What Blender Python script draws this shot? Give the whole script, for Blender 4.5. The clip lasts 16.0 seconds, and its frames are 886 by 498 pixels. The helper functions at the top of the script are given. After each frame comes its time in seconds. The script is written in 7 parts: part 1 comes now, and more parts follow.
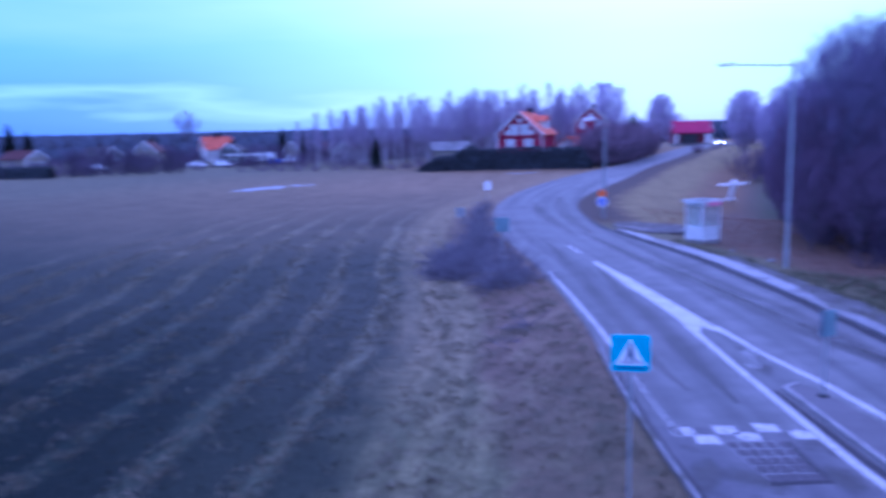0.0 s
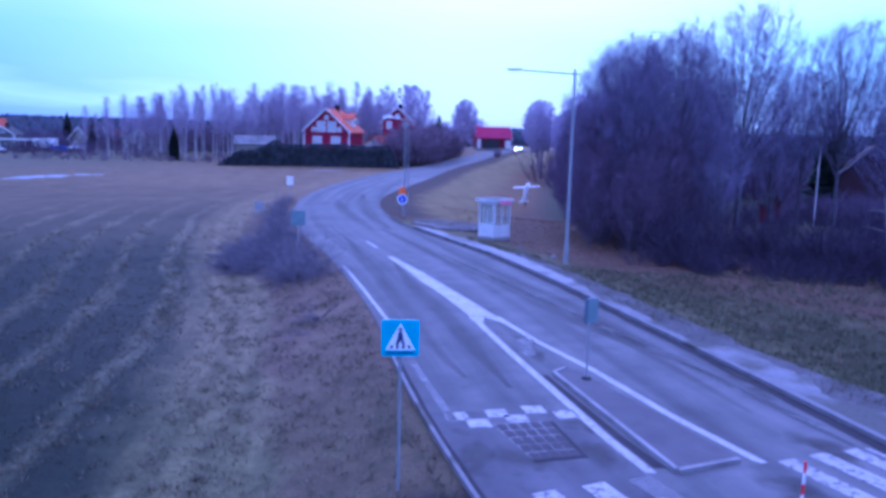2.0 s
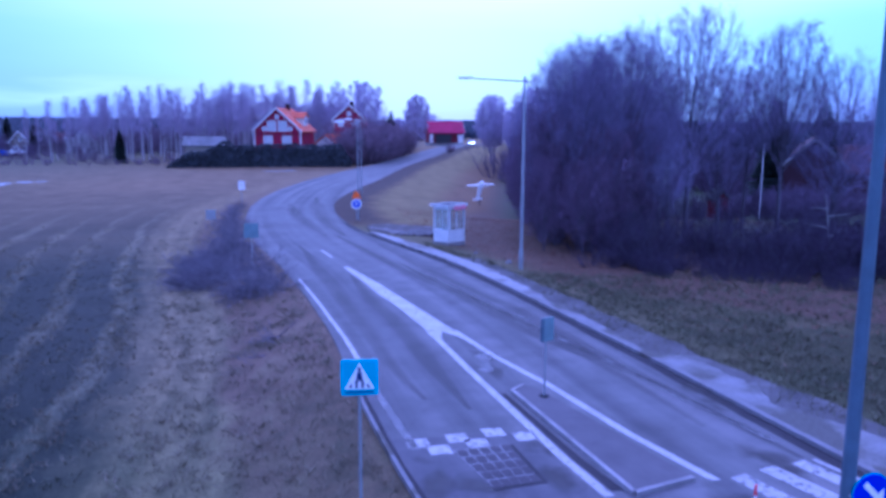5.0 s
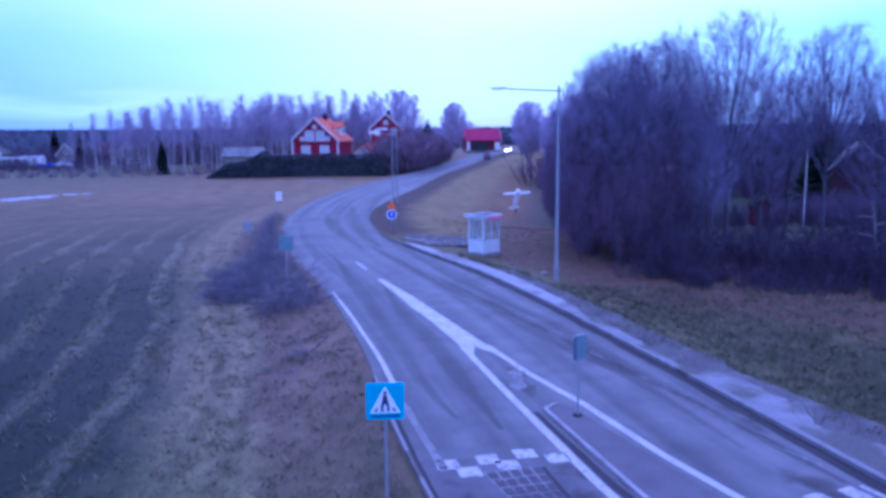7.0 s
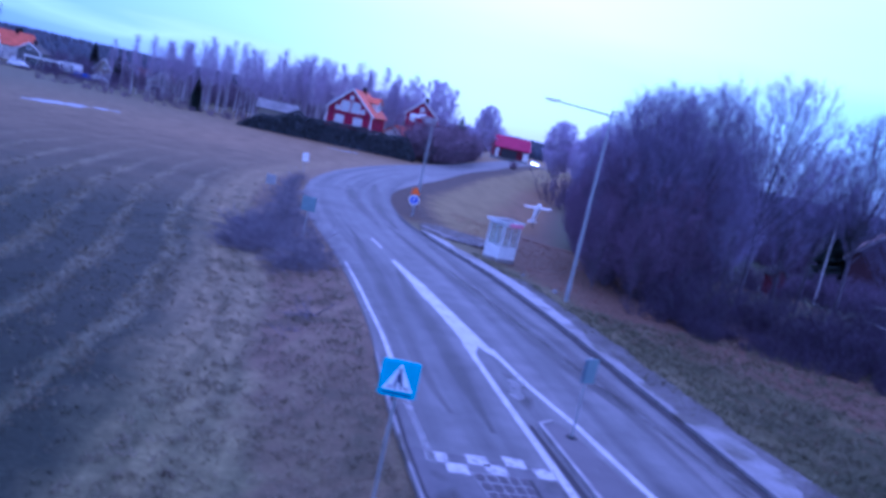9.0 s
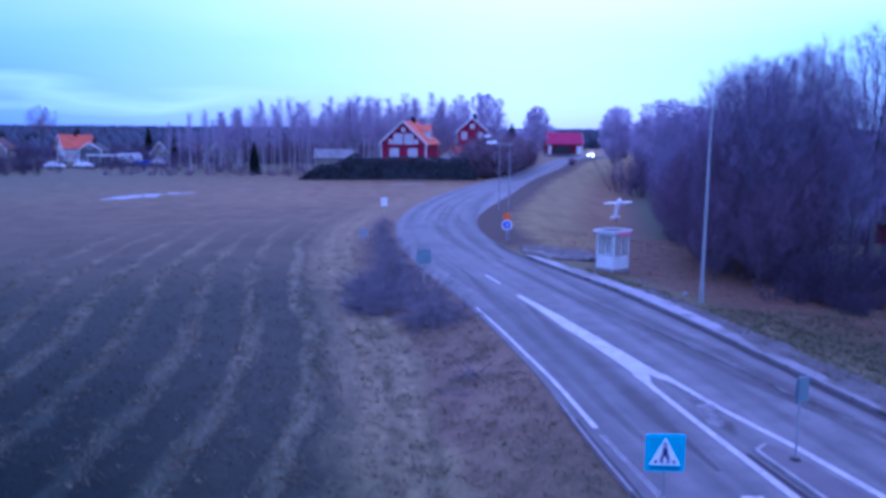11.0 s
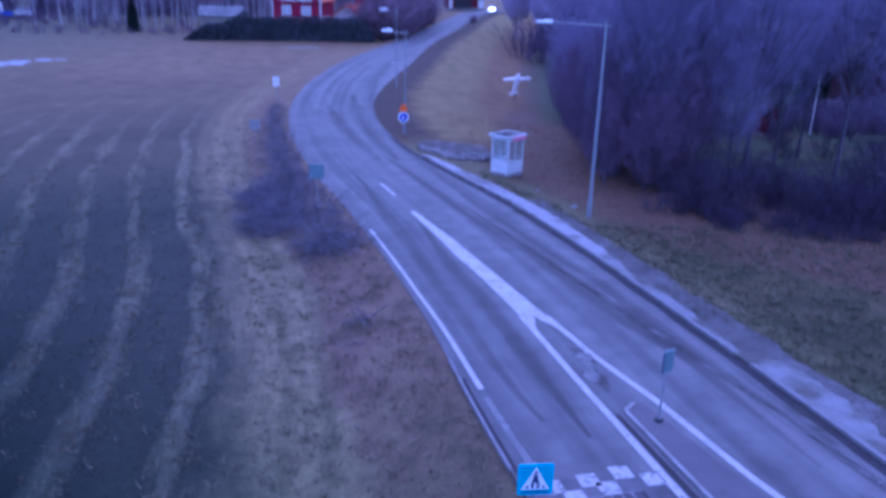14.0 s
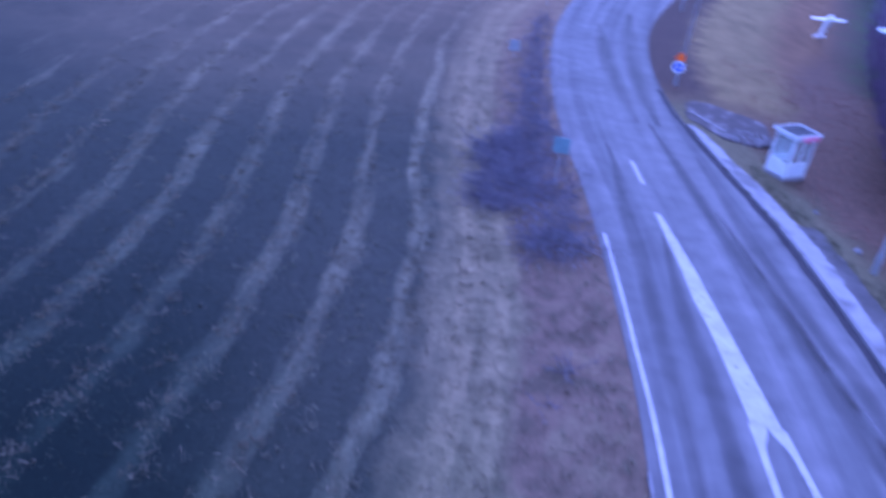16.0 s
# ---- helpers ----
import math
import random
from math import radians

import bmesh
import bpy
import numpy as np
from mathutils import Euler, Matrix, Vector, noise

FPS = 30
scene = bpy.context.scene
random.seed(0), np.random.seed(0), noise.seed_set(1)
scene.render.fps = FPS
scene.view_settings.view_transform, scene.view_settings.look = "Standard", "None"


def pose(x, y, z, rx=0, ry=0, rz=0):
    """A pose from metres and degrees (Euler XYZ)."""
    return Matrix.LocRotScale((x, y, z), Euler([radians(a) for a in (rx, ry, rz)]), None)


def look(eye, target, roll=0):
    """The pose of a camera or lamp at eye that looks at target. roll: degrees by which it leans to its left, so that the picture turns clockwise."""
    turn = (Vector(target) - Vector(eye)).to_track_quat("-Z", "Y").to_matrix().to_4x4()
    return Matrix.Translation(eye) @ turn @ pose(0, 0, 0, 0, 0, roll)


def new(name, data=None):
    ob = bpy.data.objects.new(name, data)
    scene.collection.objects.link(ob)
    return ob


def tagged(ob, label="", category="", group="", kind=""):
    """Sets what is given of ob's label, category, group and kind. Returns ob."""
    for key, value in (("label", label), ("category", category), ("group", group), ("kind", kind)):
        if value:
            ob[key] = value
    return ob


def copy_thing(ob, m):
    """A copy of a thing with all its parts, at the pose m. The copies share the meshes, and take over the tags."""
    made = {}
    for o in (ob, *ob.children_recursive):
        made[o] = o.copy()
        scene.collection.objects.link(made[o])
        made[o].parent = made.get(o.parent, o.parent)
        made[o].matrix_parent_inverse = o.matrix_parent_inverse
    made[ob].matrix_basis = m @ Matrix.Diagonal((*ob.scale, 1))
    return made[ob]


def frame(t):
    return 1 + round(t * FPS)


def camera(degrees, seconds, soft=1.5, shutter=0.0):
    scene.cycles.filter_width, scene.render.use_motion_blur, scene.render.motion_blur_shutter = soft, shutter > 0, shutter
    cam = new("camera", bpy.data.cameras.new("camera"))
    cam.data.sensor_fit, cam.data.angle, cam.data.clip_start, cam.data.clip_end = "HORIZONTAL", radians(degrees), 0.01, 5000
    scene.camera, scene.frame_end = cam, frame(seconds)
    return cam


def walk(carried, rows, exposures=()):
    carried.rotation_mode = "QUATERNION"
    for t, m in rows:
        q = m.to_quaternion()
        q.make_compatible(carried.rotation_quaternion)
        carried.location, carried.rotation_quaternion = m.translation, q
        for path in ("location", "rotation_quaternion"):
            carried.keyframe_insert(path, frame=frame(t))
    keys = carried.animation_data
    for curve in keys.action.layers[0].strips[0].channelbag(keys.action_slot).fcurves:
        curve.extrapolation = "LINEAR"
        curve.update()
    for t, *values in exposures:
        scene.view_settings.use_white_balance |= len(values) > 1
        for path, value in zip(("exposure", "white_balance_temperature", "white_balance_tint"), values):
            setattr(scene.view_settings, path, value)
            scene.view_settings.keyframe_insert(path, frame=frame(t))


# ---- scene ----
cam = camera(59.8, 16.0, soft=3.5, shutter=0.8)
PATH = [
    (0, (0.268, -0.497, 6.598), (0.012, 1.464, 6.303), -1.4),
    (0.5, (0.441, -0.393, 6.493), (0.454, 1.585, 6.194), 0.2),
    (1, (0.732, -0.249, 6.378), (0.887, 1.722, 6.079), 1.1),
    (1.5, (0.878, -0.261, 6.329), (1.093, 1.703, 6.022), 0.8),
    (2, (0.936, -0.243, 6.286), (1.171, 1.721, 5.99), 1.4),
    (2.5, (0.983, -0.246, 6.335), (1.245, 1.715, 6.041), 1.5),
    (3, (0.968, -0.223, 6.403), (1.267, 1.73, 6.093), 1.0),
    (3.5, (0.956, -0.207, 6.524), (1.259, 1.744, 6.205), 0.2),
    (4, (0.957, -0.189, 6.671), (1.318, 1.754, 6.362), 0.8),
    (4.2, (0.925, -0.254, 6.761), (1.294, 1.687, 6.449), 0.8),
    (6.3, (1.003, -0.013, 7.327), (1.296, 1.941, 7.018), -0.5),
    (6.5, (1.069, 0.016, 7.307), (1.366, 1.97, 7.005), -0.1),
    (7, (1.186, 0.053, 7.297), (1.437, 2.015, 7.001), -0.5),
    (7.5, (1.339, 0.07, 7.256), (1.577, 2.032, 6.952), -0.3),
    (8, (1.590, -0.110, 7.255), (1.892, 1.843, 6.950), 8.6),
    (8.5, (1.173, 0.171, 7.101), (1.479, 2.122, 6.784), 11.7),
    (9, (0.476, 0.304, 7.023), (0.72, 2.266, 6.719), 12.5),
    (9.5, (-0.502, 0.523, 7.041), (-0.319, 2.493, 6.749), 8.6),
    (9.7, (-0.878, 0.558, 7.102), (-0.71, 2.529, 6.809), 7.9),
    (11.8, (-2.779, 1.101, 8.638), (-2.683, 3.078, 8.348), -3.6),
    (12, (-2.706, 1.26, 8.772), (-2.593, 3.235, 8.484), -3.7),
    (12.5, (-2.523, 1.299, 9.317), (-2.305, 3.268, 9.04), -0.1),
    (13, (-2.422, 1.242, 9.866), (-2.132, 3.201, 9.581), 0.5),
    (13.5, (-2.305, 1.27, 10.479), (-1.984, 3.175, 9.962), 1.4),
    (14, (-2.04, 1.576, 11.373), (-1.713, 3.431, 10.7), 1.5),
    (14.5, (-2.017, 2.266, 12.013), (-1.736, 4.079, 11.217), 3.6),
    (15, (-1.836, 3.348, 12.798), (-1.777, 5.167, 11.968), 4.0),
    (15.5, (-1.970, 5.025, 13.890), (-2.026, 6.778, 12.928), 5.7),
    (16, (-2.223, 6.901, 14.978), (-2.45, 8.608, 13.961), 7.4),
]
EXPOSURES = [(0.0, 0.05, 3760, 47), (3.5, 0.0, 3760, 47), (9.5, -0.02, 3760, 47), (12.0, -0.12, 3760, 47), (14.5, -0.02, 3760, 47), (15.0, 0.06, 3760, 47), (15.5, 0.20, 3760, 47), (16.0, 0.36, 3760, 47)]
walk(cam, [(t, look(eye, target, roll)) for t, eye, target, roll in PATH], EXPOSURES)

# ---- world and light ----
SUN_AZ, SUN_EL = radians(8), radians(26)
world = bpy.data.worlds.new("overcast_sky")
scene.world = world
world.use_nodes = True


def wire(tree, a, b):
    tree.links.new(a, b)


def ramp(tree, fac, stops, interp="LINEAR"):
    n = tree.nodes.new("ShaderNodeValToRGB")
    n.color_ramp.interpolation = interp
    els = n.color_ramp.elements
    els[0].position, els[0].color = stops[0][0], (*stops[0][1], 1)
    els[1].position, els[1].color = stops[-1][0], (*stops[-1][1], 1)
    for p, c in stops[1:-1]:
        e = els.new(p)
        e.color = (*c, 1)
    if fac is not None:
        wire(tree, fac, n.inputs[0])
    return n.outputs[0]


def mixc(tree, fac, a, b, blend="MIX"):
    n = tree.nodes.new("ShaderNodeMix")
    n.data_type, n.blend_type = "RGBA", blend
    for sock, v in ((n.inputs[0], fac), (n.inputs[6], a), (n.inputs[7], b)):
        if isinstance(v, bpy.types.NodeSocket):
            wire(tree, v, sock)
        elif isinstance(v, (int, float)):
            sock.default_value = v
        else:
            sock.default_value = (*v, 1)
    return n.outputs[2]


def mathn(tree, op, a, b=None, c=None, clamp=False):
    n = tree.nodes.new("ShaderNodeMath")
    n.operation, n.use_clamp = op, clamp
    for i, v in enumerate((a, b, c)):
        if v is None:
            continue
        if isinstance(v, bpy.types.NodeSocket):
            wire(tree, v, n.inputs[i])
        else:
            n.inputs[i].default_value = v
    return n.outputs[0]


def build_world():
    t = world.node_tree
    t.nodes.clear()
    out = t.nodes.new("ShaderNodeOutputWorld")
    bg = t.nodes.new("ShaderNodeBackground")
    sky = t.nodes.new("ShaderNodeTexSky")
    sky.sky_type, sky.sun_disc = "NISHITA", False
    sky.sun_elevation, sky.sun_rotation = SUN_EL, SUN_AZ
    sky.dust_density, sky.ozone_density = 2.0, 1.0
    co = t.nodes.new("ShaderNodeTexCoord")
    sep = t.nodes.new("ShaderNodeSeparateXYZ")
    wire(t, co.outputs["Generated"], sep.inputs[0])
    # cloud deck: soft bands near the horizon, closed and brighter overhead
    mp = t.nodes.new("ShaderNodeMapping")
    mp.inputs["Scale"].default_value = (1.6, 1.6, 11.0)
    wire(t, co.outputs["Generated"], mp.inputs[0])
    nz = t.nodes.new("ShaderNodeTexNoise")
    nz.inputs["Scale"].default_value, nz.inputs["Detail"].default_value, nz.inputs["Roughness"].default_value = 1.7, 4.0, 0.45
    wire(t, mp.outputs[0], nz.inputs["Vector"])
    el = sep.outputs[2]
    bent = mathn(t, "ADD", el, mathn(t, "MULTIPLY", mathn(t, "SUBTRACT", nz.outputs[0], 0.5), 0.10))
    deck = ramp(t, bent, [(0.0, (0.34, 0.44, 0.60)), (0.03, (0.44, 0.68, 0.70)), (0.07, (0.48, 0.86, 0.74)), (0.11, (0.54, 0.93, 0.76)),
                          (0.17, (0.90, 1.12, 0.85)), (0.32, (1.10, 1.05, 1.05)), (1.0, (1.45, 1.30, 1.45))])
    # a bluer, duller bank of cloud low on the west side
    west = mathn(t, "MULTIPLY", mathn(t, "SUBTRACT", mathn(t, "MULTIPLY", sep.outputs[0], -1.0), -0.02), 2.0, clamp=True)
    west = mathn(t, "MULTIPLY", west, mathn(t, "SUBTRACT", 1.0, mathn(t, "MULTIPLY", bent, 3.4), clamp=True))
    deck = mixc(t, mathn(t, "MULTIPLY", west, 0.92), deck, (0.20, 0.36, 0.60))
    # a thin pale gap in the cloud low on the west side
    gap = mathn(t, "SUBTRACT", 1.0, mathn(t, "MULTIPLY", mathn(t, "ABSOLUTE", mathn(t, "SUBTRACT", bent, 0.052)), 90.0), clamp=True)
    gap = mathn(t, "MULTIPLY", gap, mathn(t, "MULTIPLY", mathn(t, "SUBTRACT", mathn(t, "MULTIPLY", sep.outputs[0], -1.0), 0.10), 6.0, clamp=True))
    deck = mixc(t, mathn(t, "MULTIPLY", gap, 0.55), deck, (0.80, 1.05, 0.95))
    # brighter towards the veiled sun
    dot = t.nodes.new("ShaderNodeVectorMath")
    dot.operation = "DOT_PRODUCT"
    dot.inputs[1].default_value = (math.sin(SUN_AZ) * math.cos(SUN_EL), math.cos(SUN_AZ) * math.cos(SUN_EL), math.sin(SUN_EL))
    wire(t, co.outputs["Generated"], dot.inputs[0])
    glow = mathn(t, "POWER", mathn(t, "MAXIMUM", dot.outputs["Value"], 0.0), 10.0)
    deck = mixc(t, mathn(t, "MULTIPLY", glow, 0.75), deck, (1.52, 1.44, 1.12))
    dim = mixc(t, 1.0, sky.outputs[0], (0.09, 0.09, 0.09), "MULTIPLY")
    both = mixc(t, 0.86, dim, deck)
    wire(t, both, bg.inputs[0])
    bg.inputs[1].default_value = 1.0
    wire(t, bg.outputs[0], out.inputs[0])


build_world()
sun = new("sun", bpy.data.lights.new("sun", "SUN"))
sun.data.energy, sun.data.angle, sun.data.color = 0.9, radians(25), (1.0, 0.93, 0.86)
sun.matrix_world = look((60 * math.sin(SUN_AZ), 60 * math.cos(SUN_AZ), 60 * math.tan(SUN_EL)), (0, 0, 0))

# ---- materials ----


def material(name, base, rough=0.8, metal=0.0, scale=6.0, vary=0.25, bump=0.2, fine=40.0, spec=0.3, island=0.0, second=None, mask=(0.5, 0.65), coords="Object", emit=None):
    """Two scales of variation: stains and grain; island: variation from piece to piece."""
    m = bpy.data.materials.new(name)
    m.use_nodes = True
    t = m.node_tree
    b = t.nodes["Principled BSDF"]
    co = t.nodes.new("ShaderNodeTexCoord").outputs[coords]
    big = t.nodes.new("ShaderNodeTexNoise")
    big.inputs["Scale"].default_value, big.inputs["Detail"].default_value = scale, 5
    wire(t, co, big.inputs["Vector"])
    sm = t.nodes.new("ShaderNodeTexNoise")
    sm.inputs["Scale"].default_value, sm.inputs["Detail"].default_value = fine, 3
    wire(t, co, sm.inputs["Vector"])
    lo = tuple(c * (1 - vary) for c in base)
    hi = tuple(min(1, c * (1 + vary)) for c in base)
    col = ramp(t, big.outputs[0], [(0.3, lo), (0.7, hi)])
    if second:
        col = mixc(t, ramp(t, big.outputs[0], [(mask[0], (0, 0, 0)), (mask[1], (1, 1, 1))]), col, second)
    col = mixc(t, 0.6, col, ramp(t, sm.outputs[0], [(0.3, (1 - vary,) * 3), (0.7, (1 + vary,) * 3)]), "MULTIPLY")
    if island:
        geo = t.nodes.new("ShaderNodeNewGeometry")
        col = mixc(t, 1.0, col, ramp(t, geo.outputs["Random Per Island"], [(0, (1 - island,) * 3), (1, (1 + island,) * 3)]), "MULTIPLY")
    wire(t, col, b.inputs["Base Color"])
    b.inputs["Roughness"].default_value, b.inputs["Metallic"].default_value = rough, metal
    b.inputs["Specular IOR Level"].default_value = spec
    if bump:
        bp = t.nodes.new("ShaderNodeBump")
        bp.inputs["Strength"].default_value, bp.inputs["Distance"].default_value = bump, 0.02
        wire(t, sm.outputs[0], bp.inputs["Height"])
        wire(t, bp.outputs[0], b.inputs["Normal"])
    if emit:
        b.inputs["Emission Color"].default_value, b.inputs["Emission Strength"].default_value = (*emit[:3], 1), emit[3]
    return m


def glass_material(name, tint=(0.80, 0.86, 0.86)):
    m = bpy.data.materials.new(name)
    m.use_nodes = True
    t = m.node_tree
    b = t.nodes["Principled BSDF"]
    b.inputs["Base Color"].default_value = (*tint, 1)
    b.inputs["Roughness"].default_value, b.inputs["Transmission Weight"].default_value, b.inputs["IOR"].default_value = 0.10, 0.92, 1.2
    return m


def ground_material():
    m = bpy.data.materials.new("winter_field_soil_and_grass")
    m.use_nodes = True
    t = m.node_tree
    b = t.nodes["Principled BSDF"]
    co = t.nodes.new("ShaderNodeTexCoord").outputs["Object"]

    def noise_(scale, detail=5, rough=0.55, vec=co):
        n = t.nodes.new("ShaderNodeTexNoise")
        n.inputs["Scale"].default_value, n.inputs["Detail"].default_value, n.inputs["Roughness"].default_value = scale, detail, rough
        wire(t, vec, n.inputs["Vector"])
        return n.outputs[0]

    def attr(name):
        n = t.nodes.new("ShaderNodeAttribute")
        n.attribute_name = name
        return n.outputs["Fac"]

    broad, mid, fine, blades = noise_(0.05), noise_(0.45), noise_(3.2, 6, 0.7), noise_(17, 4, 0.7)
    left, right, stripe = attr("left_of_road"), attr("right_of_road"), attr("swath")
    # mown swaths that run beside the road, wobbling and broken
    wob = mathn(t, "ADD", stripe, mathn(t, "MULTIPLY", mathn(t, "SUBTRACT", noise_(0.13, 3), 0.5), 1.5))
    wob = mathn(t, "ADD", wob, mathn(t, "MULTIPLY", mathn(t, "SUBTRACT", noise_(1.1, 3), 0.5), 0.14))
    wave = mathn(t, "SINE", mathn(t, "MULTIPLY", wob, 2 * math.pi / 2.72))
    # the swaths fade towards the far end and the open side of the field
    py = t.nodes.new("ShaderNodeSeparateXYZ")
    wire(t, co, py.inputs[0])
    fade = mathn(t, "MULTIPLY", mathn(t, "SUBTRACT", 100.0, py.outputs[1]), 0.026, clamp=True)
    fade = mathn(t, "MULTIPLY", fade, mathn(t, "MULTIPLY", mathn(t, "SUBTRACT", 34.0, left), 0.07, clamp=True))
    fade = mathn(t, "MULTIPLY", fade, mathn(t, "ADD", 0.25, mathn(t, "MULTIPLY", noise_(0.11, 3), 1.3)))
    # narrower rows towards the verge
    rows2 = mathn(t, "MULTIPLY", mathn(t, "SINE", mathn(t, "MULTIPLY", wob, 2 * math.pi / 1.42)), mathn(t, "MULTIPLY", mathn(t, "SUBTRACT", 13.0, left), 0.13, clamp=True))
    wave = mathn(t, "MULTIPLY", mathn(t, "ADD", wave, mathn(t, "MULTIPLY", rows2, 0.55)), fade)
    run = t.nodes.new("ShaderNodeCombineXYZ")
    sy = t.nodes.new("ShaderNodeSeparateXYZ")
    wire(t, co, sy.inputs[0])
    wire(t, stripe, run.inputs[0])
    wire(t, mathn(t, "MULTIPLY", sy.outputs[1], 0.09), run.inputs[1])
    streaks, bands = noise_(2.2, 4, 0.6, run.outputs[0]), noise_(0.35, 3, 0.5, run.outputs[0])
    wave = mathn(t, "ADD", mathn(t, "MULTIPLY", wave, 0.60), mathn(t, "MULTIPLY", mathn(t, "SUBTRACT", streaks, 0.5), 1.5))
    wave = mathn(t, "ADD", wave, mathn(t, "MULTIPLY", mathn(t, "SUBTRACT", bands, 0.5), 0.7))
    wave = mathn(t, "ADD", wave, mathn(t, "MULTIPLY", mathn(t, "SUBTRACT", mid, 0.5), 0.55))
    wave = mathn(t, "ADD", wave, mathn(t, "MULTIPLY", mathn(t, "SUBTRACT", fine, 0.5), 0.4))
    straw_mask = ramp(t, wave, [(0.16, (0, 0, 0)), (1.08, (1, 1, 1))])
    dark = ramp(t, broad, [(0.35, (0.037, 0.039, 0.032)), (0.65, (0.060, 0.060, 0.045))])
    straw = ramp(t, mid, [(0.3, (0.128, 0.121, 0.082)), (0.7, (0.180, 0.165, 0.108))])
    field = mixc(t, straw_mask, dark, straw)
    # greener aftermath on the open field; lens corner darkening is put in too
    open_ = mathn(t, "MULTIPLY", mathn(t, "SUBTRACT", mathn(t, "ADD", left, mathn(t, "MULTIPLY", mathn(t, "SUBTRACT", broad, 0.5), 10.0)), 9.0), 0.16, clamp=True)
    open_ = mathn(t, "MULTIPLY", open_, mathn(t, "MULTIPLY", mathn(t, "SUBTRACT", mathn(t, "ADD", 52.0, mathn(t, "MULTIPLY", mathn(t, "SUBTRACT", broad, 0.5), 20.0)), py.outputs[1]), 0.035, clamp=True))
    field = mixc(t, open_, field, mixc(t, 1.0, field, (0.52, 0.63, 0.66), "MULTIPLY"))
    # worn tan ground near the far side and close to the verge
    verge = ramp(t, noise_(0.8, 6, 0.65), [(0.3, (0.112, 0.098, 0.060)), (0.5, (0.152, 0.130, 0.079)), (0.7, (0.194, 0.162, 0.098))])
    nl = mathn(t, "ADD", left, mathn(t, "MULTIPLY", mathn(t, "SUBTRACT", mid, 0.5), 2.2))
    near = mathn(t, "SUBTRACT", 1.0, mathn(t, "MULTIPLY", mathn(t, "SUBTRACT", nl, 5.7), 0.6, clamp=True), clamp=True)
    rows_ = mathn(t, "ADD", mathn(t, "MULTIPLY", mathn(t, "SINE", mathn(t, "MULTIPLY", wob, 2 * math.pi / 1.25)), 0.10), streaks)
    verge = mixc(t, 0.85, verge, ramp(t, rows_, [(0.30, (0.70, 0.72, 0.72)), (0.70, (1.26, 1.22, 1.18))]), "MULTIPLY")
    field = mixc(t, near, field, verge)
    bank = mathn(t, "SUBTRACT", 1.0, mathn(t, "MULTIPLY", mathn(t, "SUBTRACT", nl, 3.1), 1.4, clamp=True), clamp=True)
    field = mixc(t, mathn(t, "MULTIPLY", bank, 0.9), field, ramp(t, noise_(0.9, 4), [(0.32, (0.082, 0.064, 0.046)), (0.50, (0.134, 0.092, 0.068)), (0.68, (0.158, 0.120, 0.080))]))
    sep = t.nodes.new("ShaderNodeSeparateXYZ")
    wire(t, co, sep.inputs[0])
    far = mathn(t, "MULTIPLY", mathn(t, "SUBTRACT", mathn(t, "ADD", sep.outputs[1], mathn(t, "MULTIPLY", mathn(t, "SUBTRACT", broad, 0.5), 30.0)), 40), 0.015, clamp=True)
    far_col = ramp(t, mid, [(0.3, (0.138, 0.098, 0.056)), (0.7, (0.212, 0.148, 0.086))])
    west = mathn(t, "MULTIPLY", mathn(t, "SUBTRACT", left, 22.0), 0.018, clamp=True)
    far_col = mixc(t, west, far_col, ramp(t, mid, [(0.3, (0.088, 0.084, 0.056)), (0.7, (0.132, 0.120, 0.078))]))
    field = mixc(t, mathn(t, "MULTIPLY", far, 0.88), field, far_col)
    # right of the road: grass strip, then litter of the wood
    grass = ramp(t, mid, [(0.3, (0.050, 0.050, 0.027)), (0.7, (0.116, 0.098, 0.052))])
    nr0 = mathn(t, "ADD", right, mathn(t, "MULTIPLY", mathn(t, "SUBTRACT", mid, 0.5), 1.2))
    strip_ = mathn(t, "SUBTRACT", 1.0, mathn(t, "MULTIPLY", mathn(t, "SUBTRACT", nr0, 2.7), 0.9, clamp=True), clamp=True)
    grass = mixc(t, mathn(t, "MULTIPLY", strip_, 0.8), grass, ramp(t, fine, [(0.3, (0.092, 0.084, 0.046)), (0.7, (0.156, 0.136, 0.078))]))
    litter = ramp(t, fine, [(0.3, (0.066, 0.044, 0.032)), (0.7, (0.132, 0.086, 0.056))])
    nr = mathn(t, "ADD", right, mathn(t, "MULTIPLY", mathn(t, "SUBTRACT", mid, 0.5), 3.0))
    depth = mathn(t, "MULTIPLY", mathn(t, "SUBTRACT", 34.5, sep.outputs[1]), 0.8, clamp=False)
    reach = mathn(t, "ADD", 2.4, mathn(t, "MINIMUM", mathn(t, "MAXIMUM", depth, 0.0), 9.0))
    wood = mathn(t, "MULTIPLY", mathn(t, "SUBTRACT", nr, reach), 0.45, clamp=True)
    side = mixc(t, wood, grass, litter)
    lawn = mathn(t, "MULTIPLY", mathn(t, "SUBTRACT", nr, 15.0), 0.25, clamp=True)
    side = mixc(t, mathn(t, "MULTIPLY", lawn, 0.85), side, ramp(t, mid, [(0.35, (0.022, 0.026, 0.024)), (0.65, (0.040, 0.062, 0.026))]))
    tan = ramp(t, mid, [(0.3, (0.104, 0.066, 0.034)), (0.7, (0.166, 0.104, 0.054))])
    meadow = mathn(t, "MULTIPLY", mathn(t, "SUBTRACT", sep.outputs[1], 54), 0.2, clamp=True)
